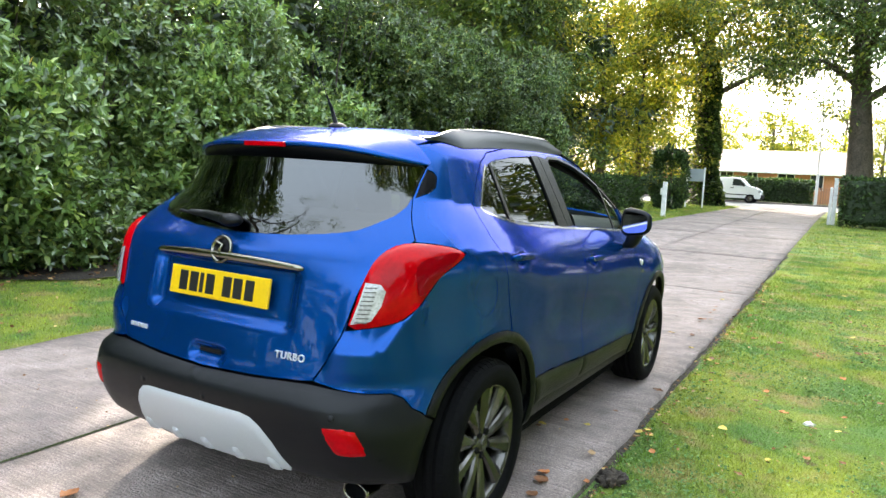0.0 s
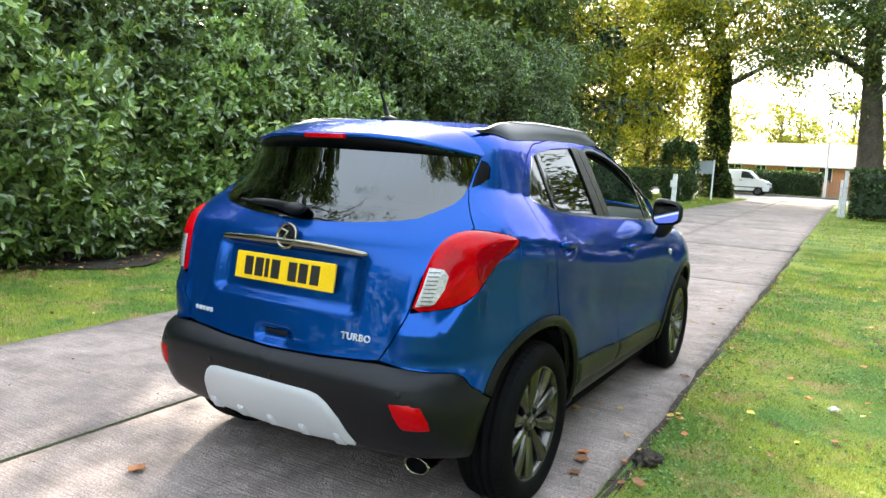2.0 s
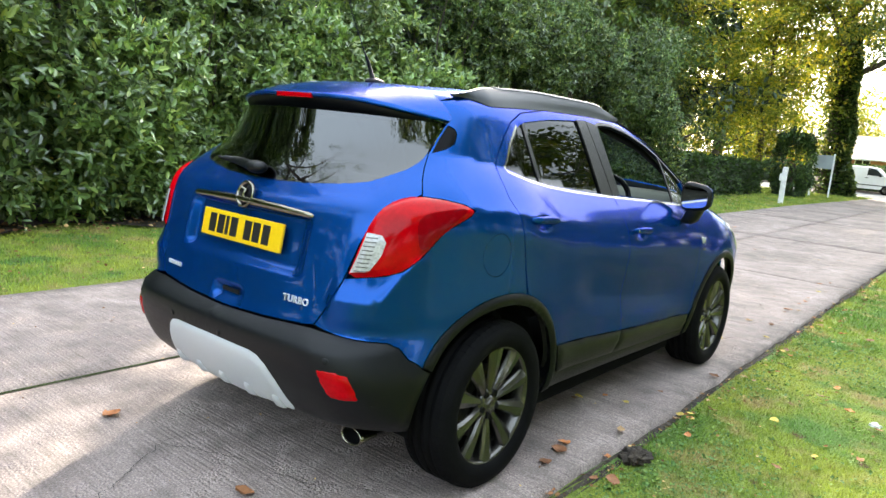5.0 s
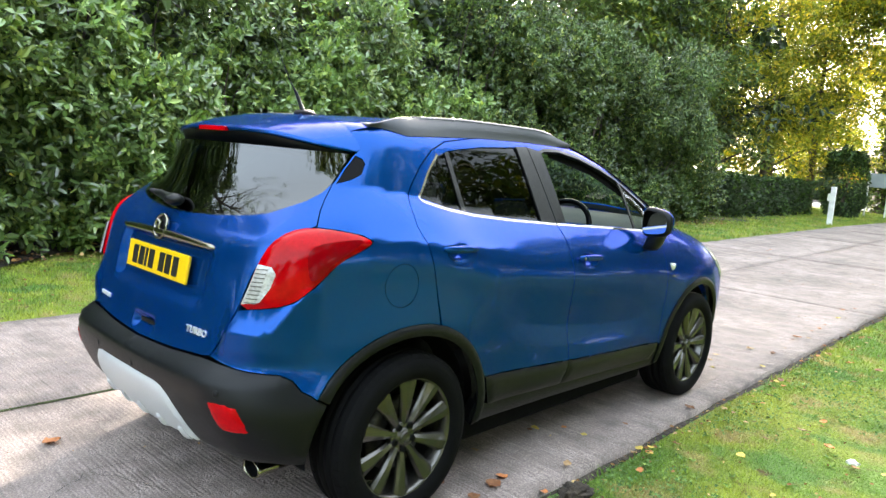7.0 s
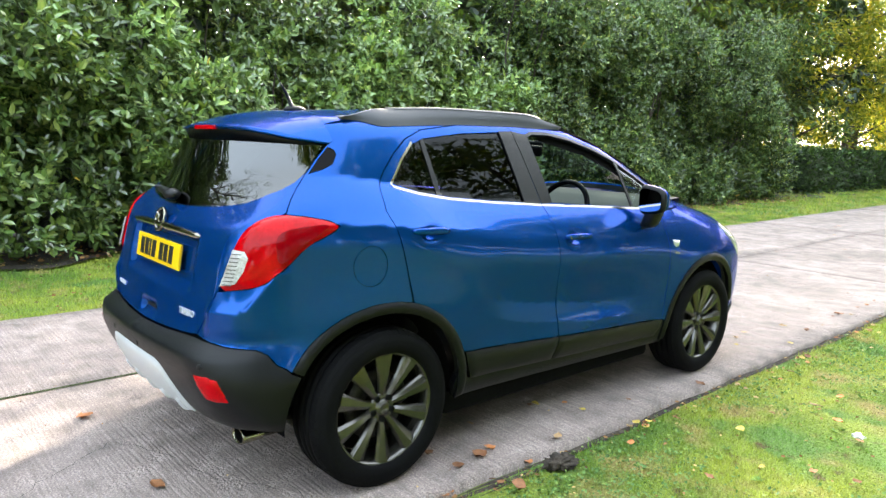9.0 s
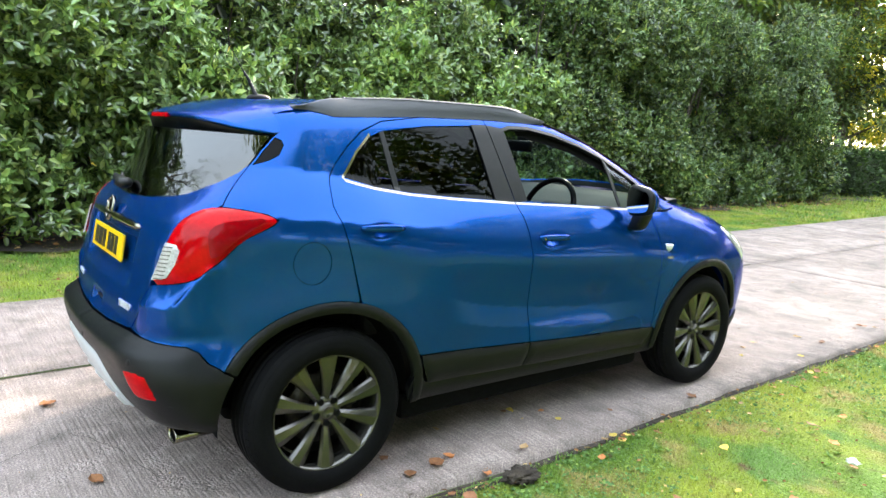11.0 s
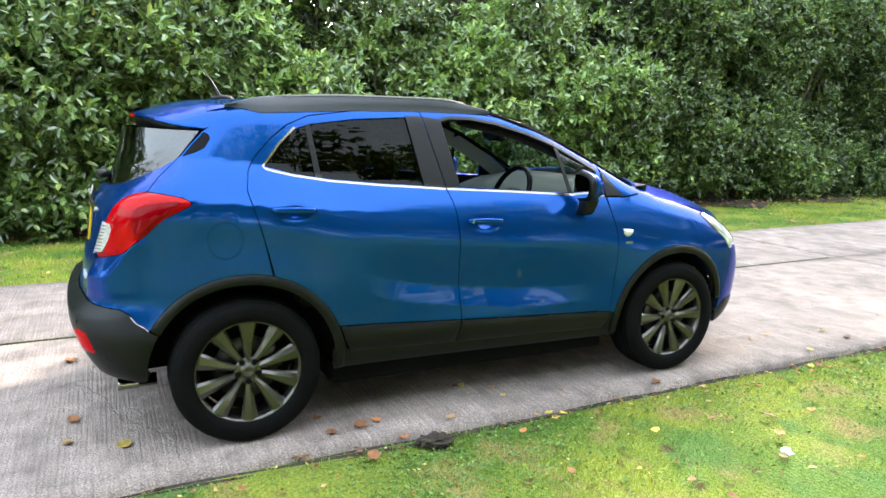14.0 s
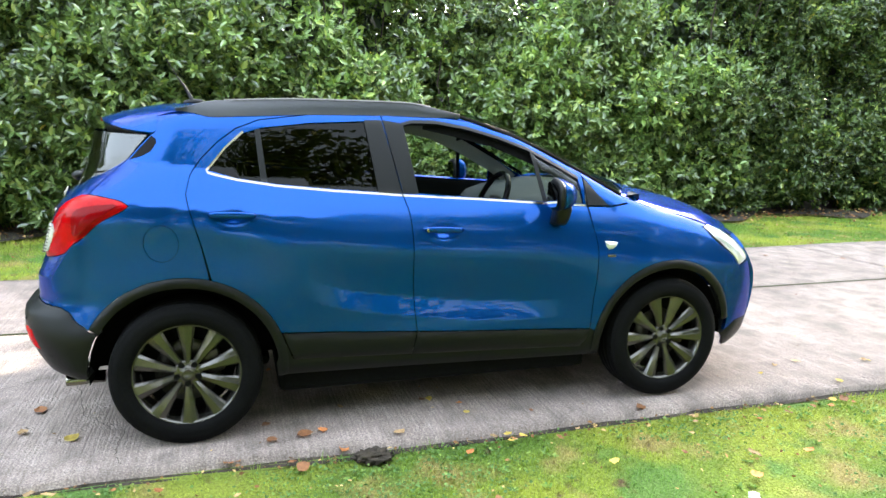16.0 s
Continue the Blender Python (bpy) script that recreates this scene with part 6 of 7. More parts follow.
TWIG = material("twig_bark", (0.060, 0.045, 0.032), rough=0.85, grain=0.3, scale=30)


def laurel(cx, cy, r, h, dense, leaf=None, leaf_size=0.125):
    """A laurel shrub: stems, leafy shoots over lumps, an inner mass coloured dark for shade."""
    shrub = thing("laurel_shrub", "dense dark green cherry laurel shrub with glossy leaves" if leaf is None else "small-leaved evergreen laurel shrub, leaves coloured darker for shade", "shrub", "laurel hedge row", at=(0, 0, 0))
    lumps = []
    for _ in range(int(6 + 2.4 * h)):
        z = rng.uniform(0.35, h)
        taper = 1.0 - 0.35 * (z / h) ** 3
        lumps.append((cx + rng.uniform(-0.55, 0.85) * r * taper, cy + rng.uniform(-1, 1) * r * 1.05, z, rng.uniform(0.45, 0.85)))
    for _ in range(5):
        lumps.append((cx + rng.uniform(0.0, 0.75) * r, cy + rng.uniform(-1, 1) * r * 1.05, rng.uniform(0.25, 0.9), rng.uniform(0.45, 0.75)))
    P, W = [], []
    for lx, ly, lz, lr in lumps:
        k = int(dense * lr * lr * 6)
        v = rng.normal(size=(k, 3))
        v[:, 0] = np.abs(v[:, 0]) * 1.1 - 0.25
        v /= np.linalg.norm(v, axis=1, keepdims=True)
        rad = lr * (1 - 0.45 * rng.random(k) ** 2.2)
        P.append(np.array((lx, ly, lz)) + v * rad[:, None] * (1.0, 1.15, 0.95))
        W.append(v * (0.9, 0.8, 0.5) + (0.25, 0, 0.25) + rng.normal(size=(k, 3)) * 0.35)
    P, W = np.concatenate(P), np.concatenate(W)
    keep = P[:, 2] > 0.06
    P, W = P[keep], W[keep]
    p, w, s = sprigs(P, W, 9, leaf_size, length=1.9 * leaf_size)
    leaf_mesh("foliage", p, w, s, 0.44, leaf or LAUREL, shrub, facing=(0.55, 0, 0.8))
    pick = rng.random(len(P)) < 0.012
    if pick.any():
        p, w, s = sprigs(P[pick], W[pick], 1, 0.11)
        leaf_mesh("yellowed_foliage", p, w, s, 0.38, YELLOWLEAF, shrub, "few yellowing leaves")
    # dark leaves fill the gaps in place of shade inside the shrub
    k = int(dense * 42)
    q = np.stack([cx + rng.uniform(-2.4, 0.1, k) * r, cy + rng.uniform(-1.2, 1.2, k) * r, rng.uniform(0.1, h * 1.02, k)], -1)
    leaf_mesh("inner_foliage", q, rng.normal(size=(k, 3)), rng.uniform(0.16, 0.32, k), 0.55, SHADELEAF, shrub)
    for _ in range(6):
        a, b = rng.uniform(-0.5, 0.5) * r, rng.uniform(-0.8, 0.8) * r
        bm = bmesh.new()
        pts = [Vector((cx + a * 0.4, cy + b * 0.4, -0.05))]
        for t in (0.25, 0.5, 0.75, 1.0):
            pts.append(Vector((cx + a * (0.4 + t) + rng.normal() * 0.08 + 0.3 * t, cy + b * (0.4 + t) + rng.normal() * 0.12, h * 0.9 * t)))
        tube(bm, pts, [0.035, 0.028, 0.021, 0.014, 0.006], 6)
        part("stem", bm, TWIG, shrub)


# past y 8.5 smaller leaves, with the deeper shade put into their colour
for cy in np.arange(-8.0, 20.5, 1.9):
    laurel(-6.95 - 0.035 * max(cy, 0) + rng.uniform(-0.25, 0.25), cy + rng.uniform(-0.2, 0.2), 1.15, rng.uniform(4.3, 4.9) - (1.45 if 2.0 < cy < 9 else 0), 70 if -4 < cy < 16 else 48, *((SHADEDLAUREL, 0.105) if cy > 8.5 else ()))


def tree(cx, cy, h, r0, crown_lo, crown_r, leaf, clumps, per, size, label, bias=(0, 0), lean=(0, 0), crown_mat=None, limbs=9, name="tree", group=""):
    """A tapered trunk, limbs, and a crown of many leaf clumps with gaps."""
    t_ob = thing(name, label, "tree", group)
    bm = bmesh.new()
    pts, rad = [], []
    for t in np.linspace(0, 1, 9):
        pts.append(Vector((cx + lean[0] * t + 0.12 * math.sin(3 * t + cx) * t, cy + lean[1] * t + 0.12 * math.cos(4 * t + cy) * t, -0.1 + h * 0.86 * t)))
        rad.append(r0 * (1.35 - 0.35 * min(t / 0.08, 1)) * (1 - 0.82 * t))
    tube(bm, pts, rad, 12)
    part("trunk", bm, BARK, t_ob)
    ends = []
    for k in range(limbs):
        t = crown_lo / h + (0.80 - crown_lo / h) * (k + 0.3) / limbs
        i = min(int(t / 0.86 * 8), 7)
        s0 = pts[i] + (pts[i + 1] - pts[i]) * (t / 0.86 * 8 - i if t / 0.86 * 8 - i < 1 else 1)
        a = 2.399 * k + rng.uniform(-0.4, 0.4)
        reach = crown_r * rng.uniform(0.65, 1.0) * (1 - 0.45 * (k / limbs) ** 2)
        d = Vector((math.cos(a) + bias[0], math.sin(a) + bias[1], 0))
        e = s0 + d * reach + Vector((0, 0, reach * rng.uniform(0.10, 0.55)))
        m = s0.lerp(e, 0.5) + Vector((rng.normal() * 0.2, rng.normal() * 0.2, reach * 0.12))
        bm = bmesh.new()
        tube(bm, [s0, s0.lerp(m, 0.6), m, m.lerp(e, 0.55) + Vector((0, 0, 0.08)), e], [r0 * 0.34, r0 * 0.24, r0 * 0.17, r0 * 0.10, r0 * 0.03], 7)
        for _ in range(3):
            u = rng.uniform(0.45, 0.9)
            q = s0.lerp(e, u)
            v = Vector((rng.normal(), rng.normal(), rng.uniform(-0.2, 0.8))) * reach * 0.28
            tube(bm, [q, q + v * 0.6, q + v], [r0 * 0.08, r0 * 0.05, r0 * 0.015], 5)
            ends.append(q + v)
        part("limb", bm, BARK, t_ob)
        ends += [e, m]
    ends.append(pts[-1])
    E_ = np.array([tuple(e) for e in ends])
    P, W = [], []
    for k in range(clumps):
        c = E_[k % len(E_)] + rng.normal(size=3) * crown_r * (0.20, 0.20, 0.16)
        rr = rng.uniform(0.35, 0.85) * crown_r * 0.26
        v = rng.normal(size=(per, 3))
        v /= np.linalg.norm(v, axis=1, keepdims=True)
        P.append(c + v * rr * rng.random((per, 1)) ** 0.45 * (1.1, 1.1, 0.7))
        W.append(v * (1, 1, 0.4) + rng.normal(size=(per, 3)) * 0.7 - (0, 0, 0.25))
    P, W = np.concatenate(P), np.concatenate(W)
    keep = P[:, 2] > 0.3
    P, W = P[keep], W[keep]
    leaf_mesh("crown", P, W, size * rng.uniform(0.6, 1.25, len(P)), 0.5, crown_mat or leaf, t_ob)
    return t_ob, pts, rad


DT = "tall woodland tree with a dense green crown"
# woodland behind the laurels
for cx, cy, h in ((-13.2, -9.0, 14), (-12.6, -3.0, 15), (-12.4, 3.2, 13), (-12.4, 7.6, 13), (-12.2, 10.0, 10.5), (-11.8, 21.2, 17)):
    tree(cx, cy, h, 0.26, 3.2, 3.9, TREELEAF, 190, 52, 0.20, DT, group="woodland trees", limbs=14)
# woodland shade painted into the leaf; some trees added to block the sun
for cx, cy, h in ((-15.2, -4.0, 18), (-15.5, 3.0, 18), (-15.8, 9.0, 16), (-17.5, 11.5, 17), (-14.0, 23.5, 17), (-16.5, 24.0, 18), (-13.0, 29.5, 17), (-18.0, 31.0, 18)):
    tree(cx, cy, h, 0.30, 2.0, 4.6, SHADELEAF, 170, 46, 0.30, "woodland tree with leaves coloured dark for deep shade", group="woodland trees", limbs=14)
# added in the sun's path so crown gaps throw patches on the drive
tree(-12.4, 14.8, 16.5, 0.24, 4.0, 4.1, TREELEAF, 92, 80, 0.20, "open-crowned tree behind the laurels, added to dapple the sun", group="woodland trees", limbs=12)
# lighter trees by the entrance, down to the ground, the yellow ones coloured as backlit
for cx, cy, h, mat in ((-11.0, 21.5, 14, TREELEAF), (-11.2, 26.0, 15, TREELEAF), (-11.0, 30.5, 15, BACKLITLEAF), (-10.4, 35.5, 14, BACKLITLEAF), (-13.5, 26, 16, TREELEAF), (-14, 33, 15, BACKLITLEAF), (-12, 41, 14, BACKLITLEAF), (-17, 40, 15, BACKLITLEAF), (-9.4, 39.8, 14, BACKLITLEAF), (-13.5, 57.5, 13, BACKLITLEAF)):
    tree(cx, cy, h, 0.22, 1.7, 3.6, mat, 260, 60, 0.19, "leafy tree near the drive entrance, yellow ones coloured as backlit", group="entrance trees", limbs=14)

for cx, cy, h in ((-24, 84, 10), (-14, 88, 11), (-5, 86, 10), (4, 90, 11)):
    tree(cx, cy, h, 0.25, 2.0, 4.6, BACKLITLEAF, 140, 60, 0.22, "pale sunlit tree beyond the bungalow", group="far trees", limbs=10)
# ivy-clad tree beside the entrance
ivy_tree, tp, tr = tree(-5.9, 41.2, 17, 0.62, 6.0, 6.0, BACKLITLEAF, 480, 80, 0.22, "large old tree with ivy climbing its forked trunk", lean=(-0.6, 0), limbs=11, name="ivy_tree")
k = 11000
tt = rng.random(k) ** 1.1 * 0.62
ip = np.array([np.interp(tt * 8, range(9), [p[i] for p in tp]) for i in range(3)]).T
ang = rng.normal(-0.3, 1.1, k)
wob = 1 + 0.35 * np.sin(tt * 30 + ang * 2)
ir = np.interp(tt * 8, range(9), tr) * 1.05 + 0.32 * wob * (1 - 0.3 * tt) * rng.random(k) ** 0.5
v = np.stack([np.cos(ang), np.sin(ang), 0 * ang], -1)
ip = ip + v * ir[:, None]
# the ivy borrows the laurel leaf that was darkened for shade
leaf_mesh("ivy", ip, v + rng.normal(size=(k, 3)) * 0.6, 0.16 * rng.uniform(0.6, 1.3, k), 0.8, SHADEDLAUREL, ivy_tree, "dark green ivy")
tree(2.1, 36.0, 15, 0.66, 5.2, 5.6, TREELEAF, 520, 80, 0.19, "mature tree with a bare trunk behind the clipped hedge", lean=(-0.9, 0), limbs=9)
# trees standing round the lawn and behind, seen in the paint and glass
for cx, cy, h, cr in ((9, 43, 12, 4.4), (15, 40, 13, 4.6), (17, 33, 14, 4.8), (18.5, 26, 14, 5.0), (19, 19, 15, 5.0), (19, 12.5, 15, 5.0), (20, 6, 14, 5.0), (19.5, -0.5, 15, 5.0), (19, -7, 13, 5.0), (17, -14, 9, 5.0), (11.5, -21, 8, 4.4), (4, -23, 7, 4.2), (-3.5, -22, 7, 4.2), (-10, -14.5, 12, 4.4)):
    tree(cx, cy, h, 0.3, 0.8, cr, TREELEAF, 170, 40, 0.42, "dense green tree at the edge of the lawn", group="lawn trees", limbs=12)
for cx, cy, h in ((11.5, 16.5, 17), (11.5, 23.5, 18), (12, 31, 18), (12.5, 38, 19), (13.5, 9.5, 17), (14.0, 2.5, 18), (13.5, -4.5, 16)):
    tree(cx, cy, h, 0.32, 3.0, 4.6, TREELEAF, 300 if cy < 12 else 150, 46, 0.30, "tall tree standing on the lawn", group="lawn trees", limbs=11)
tree(-8.8, -8.5, 14, 0.34, 6.8, 6.0, TREELEAF, 70, 50, 0.16, "tree with limbs reaching over the drive", bias=(0.55, 0.1), limbs=9)


# ---- clipped hedges ----
def clipped(a, b, label, mat, count, size, name="clipped_hedge"):
    """A box-cut hedge: leafy faces over a core coloured dark for inner shade."""
    ob = thing(name, label, "hedge")
    a, b = np.array(a, float), np.array(b, float)
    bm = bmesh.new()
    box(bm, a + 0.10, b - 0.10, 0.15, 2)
    part("core", bm, SHADELEAF, ob, smooth=False)
    ext = b - a
    areas = np.array([ext[1] * ext[2]] * 2 + [ext[0] * ext[2]] * 2 + [ext[0] * ext[1]])
    face = rng.choice(5, count, p=areas / areas.sum())
    u = rng.random((count, 3))
    nrm = np.zeros((count, 3))
    for f, (ax, side) in enumerate(((0, 0), (0, 1), (1, 0), (1, 1), (2, 1))):
        m = face == f
        u[m, ax] = side
        nrm[m, ax] = 1 if side else -1
    p = a + u * ext
    p += nrm * (0.05 * np.sin(p[:, [1]] * 2.1 + p[:, [2]] * 3 + p[:, [0]] * 2) - rng.random((count, 1)) * 0.12)
    leaf_mesh("foliage", p, nrm * 0.8 + rng.normal(size=(count, 3)) * 0.6 + (0, 0, 0.2), size * rng.uniform(0.6, 1.3, count), 0.55, mat, ob)
    return ob


HEDGELEAF = material("hedge_leaf", (0.030, 0.066, 0.018), rough=0.5, island=0.5, color2=(0.08, 0.14, 0.03), share=0.2, translucent=0.25)
clipped((-8.6, 22.6, 0), (-6.75, 31.5, 1.38), "dark green clipped box hedge by the drive", HEDGELEAF, 9000, 0.13)
clipped((1.50, 26.7, 0), (9.5, 28.2, 1.78), "dark green clipped hedge beside the gate post", HEDGELEAF, 9000, 0.13)
clipped((-7.5, 54.0, 0), (-0.9, 55.2, 1.72), "sunlit clipped hedge beyond the road", HEDGELEAF, 5000, 0.20)
clipped((-30, 54.0, 0), (-7.6, 55.2, 1.62), "sunlit clipped hedge beyond the road", HEDGELEAF, 6000, 0.24)
clipped((1.2, 54.2, 0), (14, 55.4, 1.9), "sunlit clipped hedge beyond the road", HEDGELEAF, 4000, 0.24)
yew = thing("yew_bush", "rounded dark green evergreen bush beside the drive entrance", "bush")
k = 5000
v = rng.normal(size=(k, 3))
v /= np.linalg.norm(v, axis=1, keepdims=True)
v = np.sign(v) * np.abs(v) ** 0.6
q = np.array((-5.95, 33.0, 1.45)) + v * (0.78, 0.9, 1.45) * (1 + 0.08 * np.sin(v[:, [2]] * 9 + v[:, [0]] * 7)) * (0.8 + 0.2 * rng.random((k, 1)) ** 0.5)
q = q[q[:, 2] > 0.05]
leaf_mesh("foliage", q, (q - (-5.95, 33.0, 1.45)) * 0.7 + rng.normal(size=q.shape) * 0.6, 0.15 * rng.uniform(0.6, 1.3, len(q)), 0.5, HEDGELEAF, yew)
bm = bmesh.new()
tube(bm, [(-5.95, 33, -0.05), (-5.95, 33, 0.6), (-5.9, 33.05, 1.8)], [0.12, 0.10, 0.03], 8)
part("trunk", bm, BARK, yew)

# ---- posts, sign, lamp post, fence ----
WHITEPAINT = material("white_paint", (0.72, 0.72, 0.70), rough=0.55, grain=0.08, scale=40, vary=0.15, vscale=5)
GREYPOST = material("grey_concrete_post", (0.42, 0.41, 0.39), rough=0.8, grain=0.15, scale=60)
SIGNGREY = material("sign_grey", (0.30, 0.34, 0.36), rough=0.5, vary=0.1)
post = thing("marker_post", "short white wooden post with a small box", "post")
boxed("shaft", (-4.50, 25.42, -0.1), (-4.34, 25.56, 1.30), WHITEPAINT, post, bevel=0.01)
boxed("meter_box", (-4.58, 25.44, 0.80), (-4.50, 25.54, 1.06), WHITEPAINT, post, bevel=0.01)
gate_post = thing("gate_post", "white gate post beside the clipped hedge", "post")
boxed("shaft", (1.20, 28.3, -0.1), (1.34, 28.44, 1.72), WHITEPAINT, gate_post, bevel=0.012)
boxed("cap", (1.18, 28.28, 1.70), (1.36, 28.46, 1.75), WHITEPAINT, gate_post, bevel=0.015)
boxed("side_board", (1.08, 28.36, -0.05), (1.18, 28.44, 1.40), WHITEPAINT, gate_post, bevel=0.01)
sign = thing("entrance_sign", "grey notice board on two white posts", "sign")
for x in (-5.80, -4.95):
    boxed("leg", (x, 36.0, -0.1), (x + 0.07, 36.07, 2.08), WHITEPAINT, sign, bevel=0.008)
boxed("board", (-5.73, 36.0, 1.35), (-4.95, 36.05, 2.00), SIGNGREY, sign, bevel=0.01)
lamp_post = thing("street_lamp", "pale slender street lamp post by the road", "street lamp")
bm = bmesh.new()
tube(bm, [(-0.55, 53.7, 0), (-0.56, 53.7, 2.2), (-0.58, 53.7, 2.25), (-0.6, 53.7, 6.0)], [0.10, 0.09, 0.06, 0.05], 12)
part("column", bm, GREYPOST, lamp_post)
bm = bmesh.new()
tube(bm, [(-0.6, 53.7, 5.95), (-0.6, 53.3, 6.2), (-0.6, 52.8, 6.28), (-0.6, 52.3, 6.26)], [0.04, 0.05, 0.09, 0.06], 10)
part("lantern", bm, GREYPOST, lamp_post)
fence = thing("picket_fence", "reddish brown picket fence beyond the road", "fence")
PICKET = material("picket_wood", (0.34, 0.17, 0.10), rough=0.8, grain=0.2, scale=20, obrand=0.15)
for i in range(11):
    boxed("picket", (-0.45 + i * 0.15, 53.85, 0.05), (-0.35 + i * 0.15, 53.88, 1.28), PICKET, fence, bevel=0.004, seg=1)
for z in (0.35, 1.0):
    boxed("rail", (-0.5, 53.88, z), (1.2, 53.93, z + 0.08), PICKET, fence, bevel=0.004, seg=1)

# ---- bungalow ----
BRICKWALL = material("orange_brick", (0.48, 0.20, 0.10), rough=0.85, grain=0.2, scale=9, vary=0.12, vscale=0.8)
ROOFTILE = material("pale_roof_tile", (0.42, 0.31, 0.25), rough=0.8, grain=0.15, scale=4, vary=0.15, vscale=0.6, island=0.12)
DARKPANE = material("dark_pane", (0.02, 0.025, 0.03), rough=0.06, spec=0.8)
house = thing("bungalow", "low orange brick bungalow with a pale tiled roof", "house")
HX0, HX1, HY0, HY1 = -17.0, 1.1, 62.0, 70.0
def wall_box(name, a, b, mat=BRICKWALL):
    return boxed(name, a, b, mat, house, bevel=0.0)


openings = [(-15.5, -13.8), (-11.8, -10.4), (-8.4, -7.3), (-6.2, -5.4), (-3.9, -2.6), (-1.5, -0.5)]
front = wall_box("wall", (HX0, HY0, 0), (HX1, HY0 + 0.28, 1.0))
xs = [HX0] + [v for o in openings for v in o] + [HX1]
for a, b in zip(xs[::2], xs[1::2]):
    wall_box("wall", (a, HY0, 1.0), (b, HY0 + 0.28, 2.45))
wall_box("wall", (HX0, HY1 - 0.28, 0), (HX1, HY1, 2.45))
for a, b in openings:
    wall_box("lintel", (a, HY0, 2.28), (b, HY0 + 0.28, 2.45))
    wn = boxed("window", (a + 0.06, HY0 + 0.10, 1.06), (b - 0.06, HY0 + 0.13, 2.22), DARKPANE, house, bevel=0.0)
    for q in (((a, HY0 + 0.06, 1.0), (b, HY0 + 0.16, 1.06)), ((a, HY0 + 0.06, 2.22), (b, HY0 + 0.16, 2.28)), ((a, HY0 + 0.06, 1.06), (a + 0.06, HY0 + 0.16, 2.22)), ((b - 0.06, HY0 + 0.06, 1.06), (b, HY0 + 0.16, 2.22)), (((a + b) / 2 - 0.03, HY0 + 0.06, 1.06), ((a + b) / 2 + 0.03, HY0 + 0.16, 2.22))):
        boxed("frame", *q, WHITEPAINT, wn, bevel=0.0)
for x in (HX0, HX1 - 0.28):
    bm = bmesh.new()
    ym = (HY0 + HY1) / 2
    prof = [(HY0 + 0.28, 0), (HY1 - 0.28, 0), (HY1 - 0.28, 2.45), (ym, 4.15), (HY0 + 0.28, 2.45)]
    lo_, hi_ = [bm.verts.new((x, y, z)) for y, z in prof], [bm.verts.new((x + 0.28, y, z)) for y, z in prof]
    bm.faces.new(lo_); bm.faces.new(hi_[::-1])
    for i in range(5):
        bm.faces.new((lo_[i], lo_[(i + 1) % 5], hi_[(i + 1) % 5], hi_[i]))
    bmesh.ops.recalc_face_normals(bm, faces=bm.faces)
    part("gable_wall", bm, BRICKWALL, house, smooth=False)
bm = bmesh.new()
courses, ym = 15, (HY0 + HY1) / 2
for side in (-1, 1):
    for c in range(courses):
        t0, t1 = c / courses, (c + 1.15) / courses
        ya, yb = (HY0 - 0.45 if side < 0 else HY1 + 0.45), ym
        y_a, y_b = ya + (yb - ya) * t0, ya + (yb - ya) * min(t1, 1)
        za, zb = 2.32 + 1.95 * t0 + 0.02, 2.32 + 1.95 * min(t1, 1) + 0.004
        n_ = 46
        for i in range(n_):
            x0, x1 = HX0 - 0.3 + (HX1 - HX0 + 0.6) * i / n_, HX0 - 0.3 + (HX1 - HX0 + 0.6) * (i + 0.985) / n_
            vs = [bm.verts.new(v) for v in ((x0, y_a, za), (x1, y_a, za), (x1, y_b, zb), (x0, y_b, zb), (x0, y_a, za - 0.03), (x1, y_a, za - 0.03))]
            bm.faces.new(vs[:4]); bm.faces.new((vs[4], vs[5], vs[1], vs[0]))
bmesh.ops.recalc_face_normals(bm, faces=bm.faces)
tagged(part("roof_tiles", bm, ROOFTILE, house, "rows of pale concrete roof tiles", smooth=False), kind="stuff")
boxed("gutter", (HX0 - 0.3, HY0 - 0.52, 2.24), (HX1 + 0.3, HY0 - 0.40, 2.36), WHITEPAINT, house, bevel=0.02)
boxed("roof_core", (HX0 + 0.3, HY0 + 0.2, 2.40), (HX1 - 0.3, HY1 - 0.2, 2.46), BRICKWALL, house, bevel=0.0)
for cx, cy, h in ((-22, 84, 11), (-14, 90, 12), (-7, 86, 10), (0, 92, 12), (8, 88, 11), (16, 84, 11), (-32, 80, 12)):
    tree(cx, cy, h, 0.3, 2.0, 4.6, BACKLITLEAF, 60, 40, 0.40, "sunlit tree beyond the bungalow", group="far trees", limbs=8)

# ---- parked van ----
VANWHITE = material("van_white", (0.78, 0.79, 0.80), rough=0.25, coat=0.6, vary=0.04, vscale=2)
van = thing("van", "small white panel van parked along the road", "van")
VX, VY = -7.45, 51.2
prof = [(0.02, 0.35), (0.0, 0.9), (0.06, 1.60), (0.18, 1.70), (1.9, 1.74), (2.25, 1.68), (2.75, 1.18), (3.30, 1.06), (3.58, 0.86), (3.64, 0.45), (3.58, 0.30), (0.1, 0.28)]
bm = bmesh.new()
sides = []
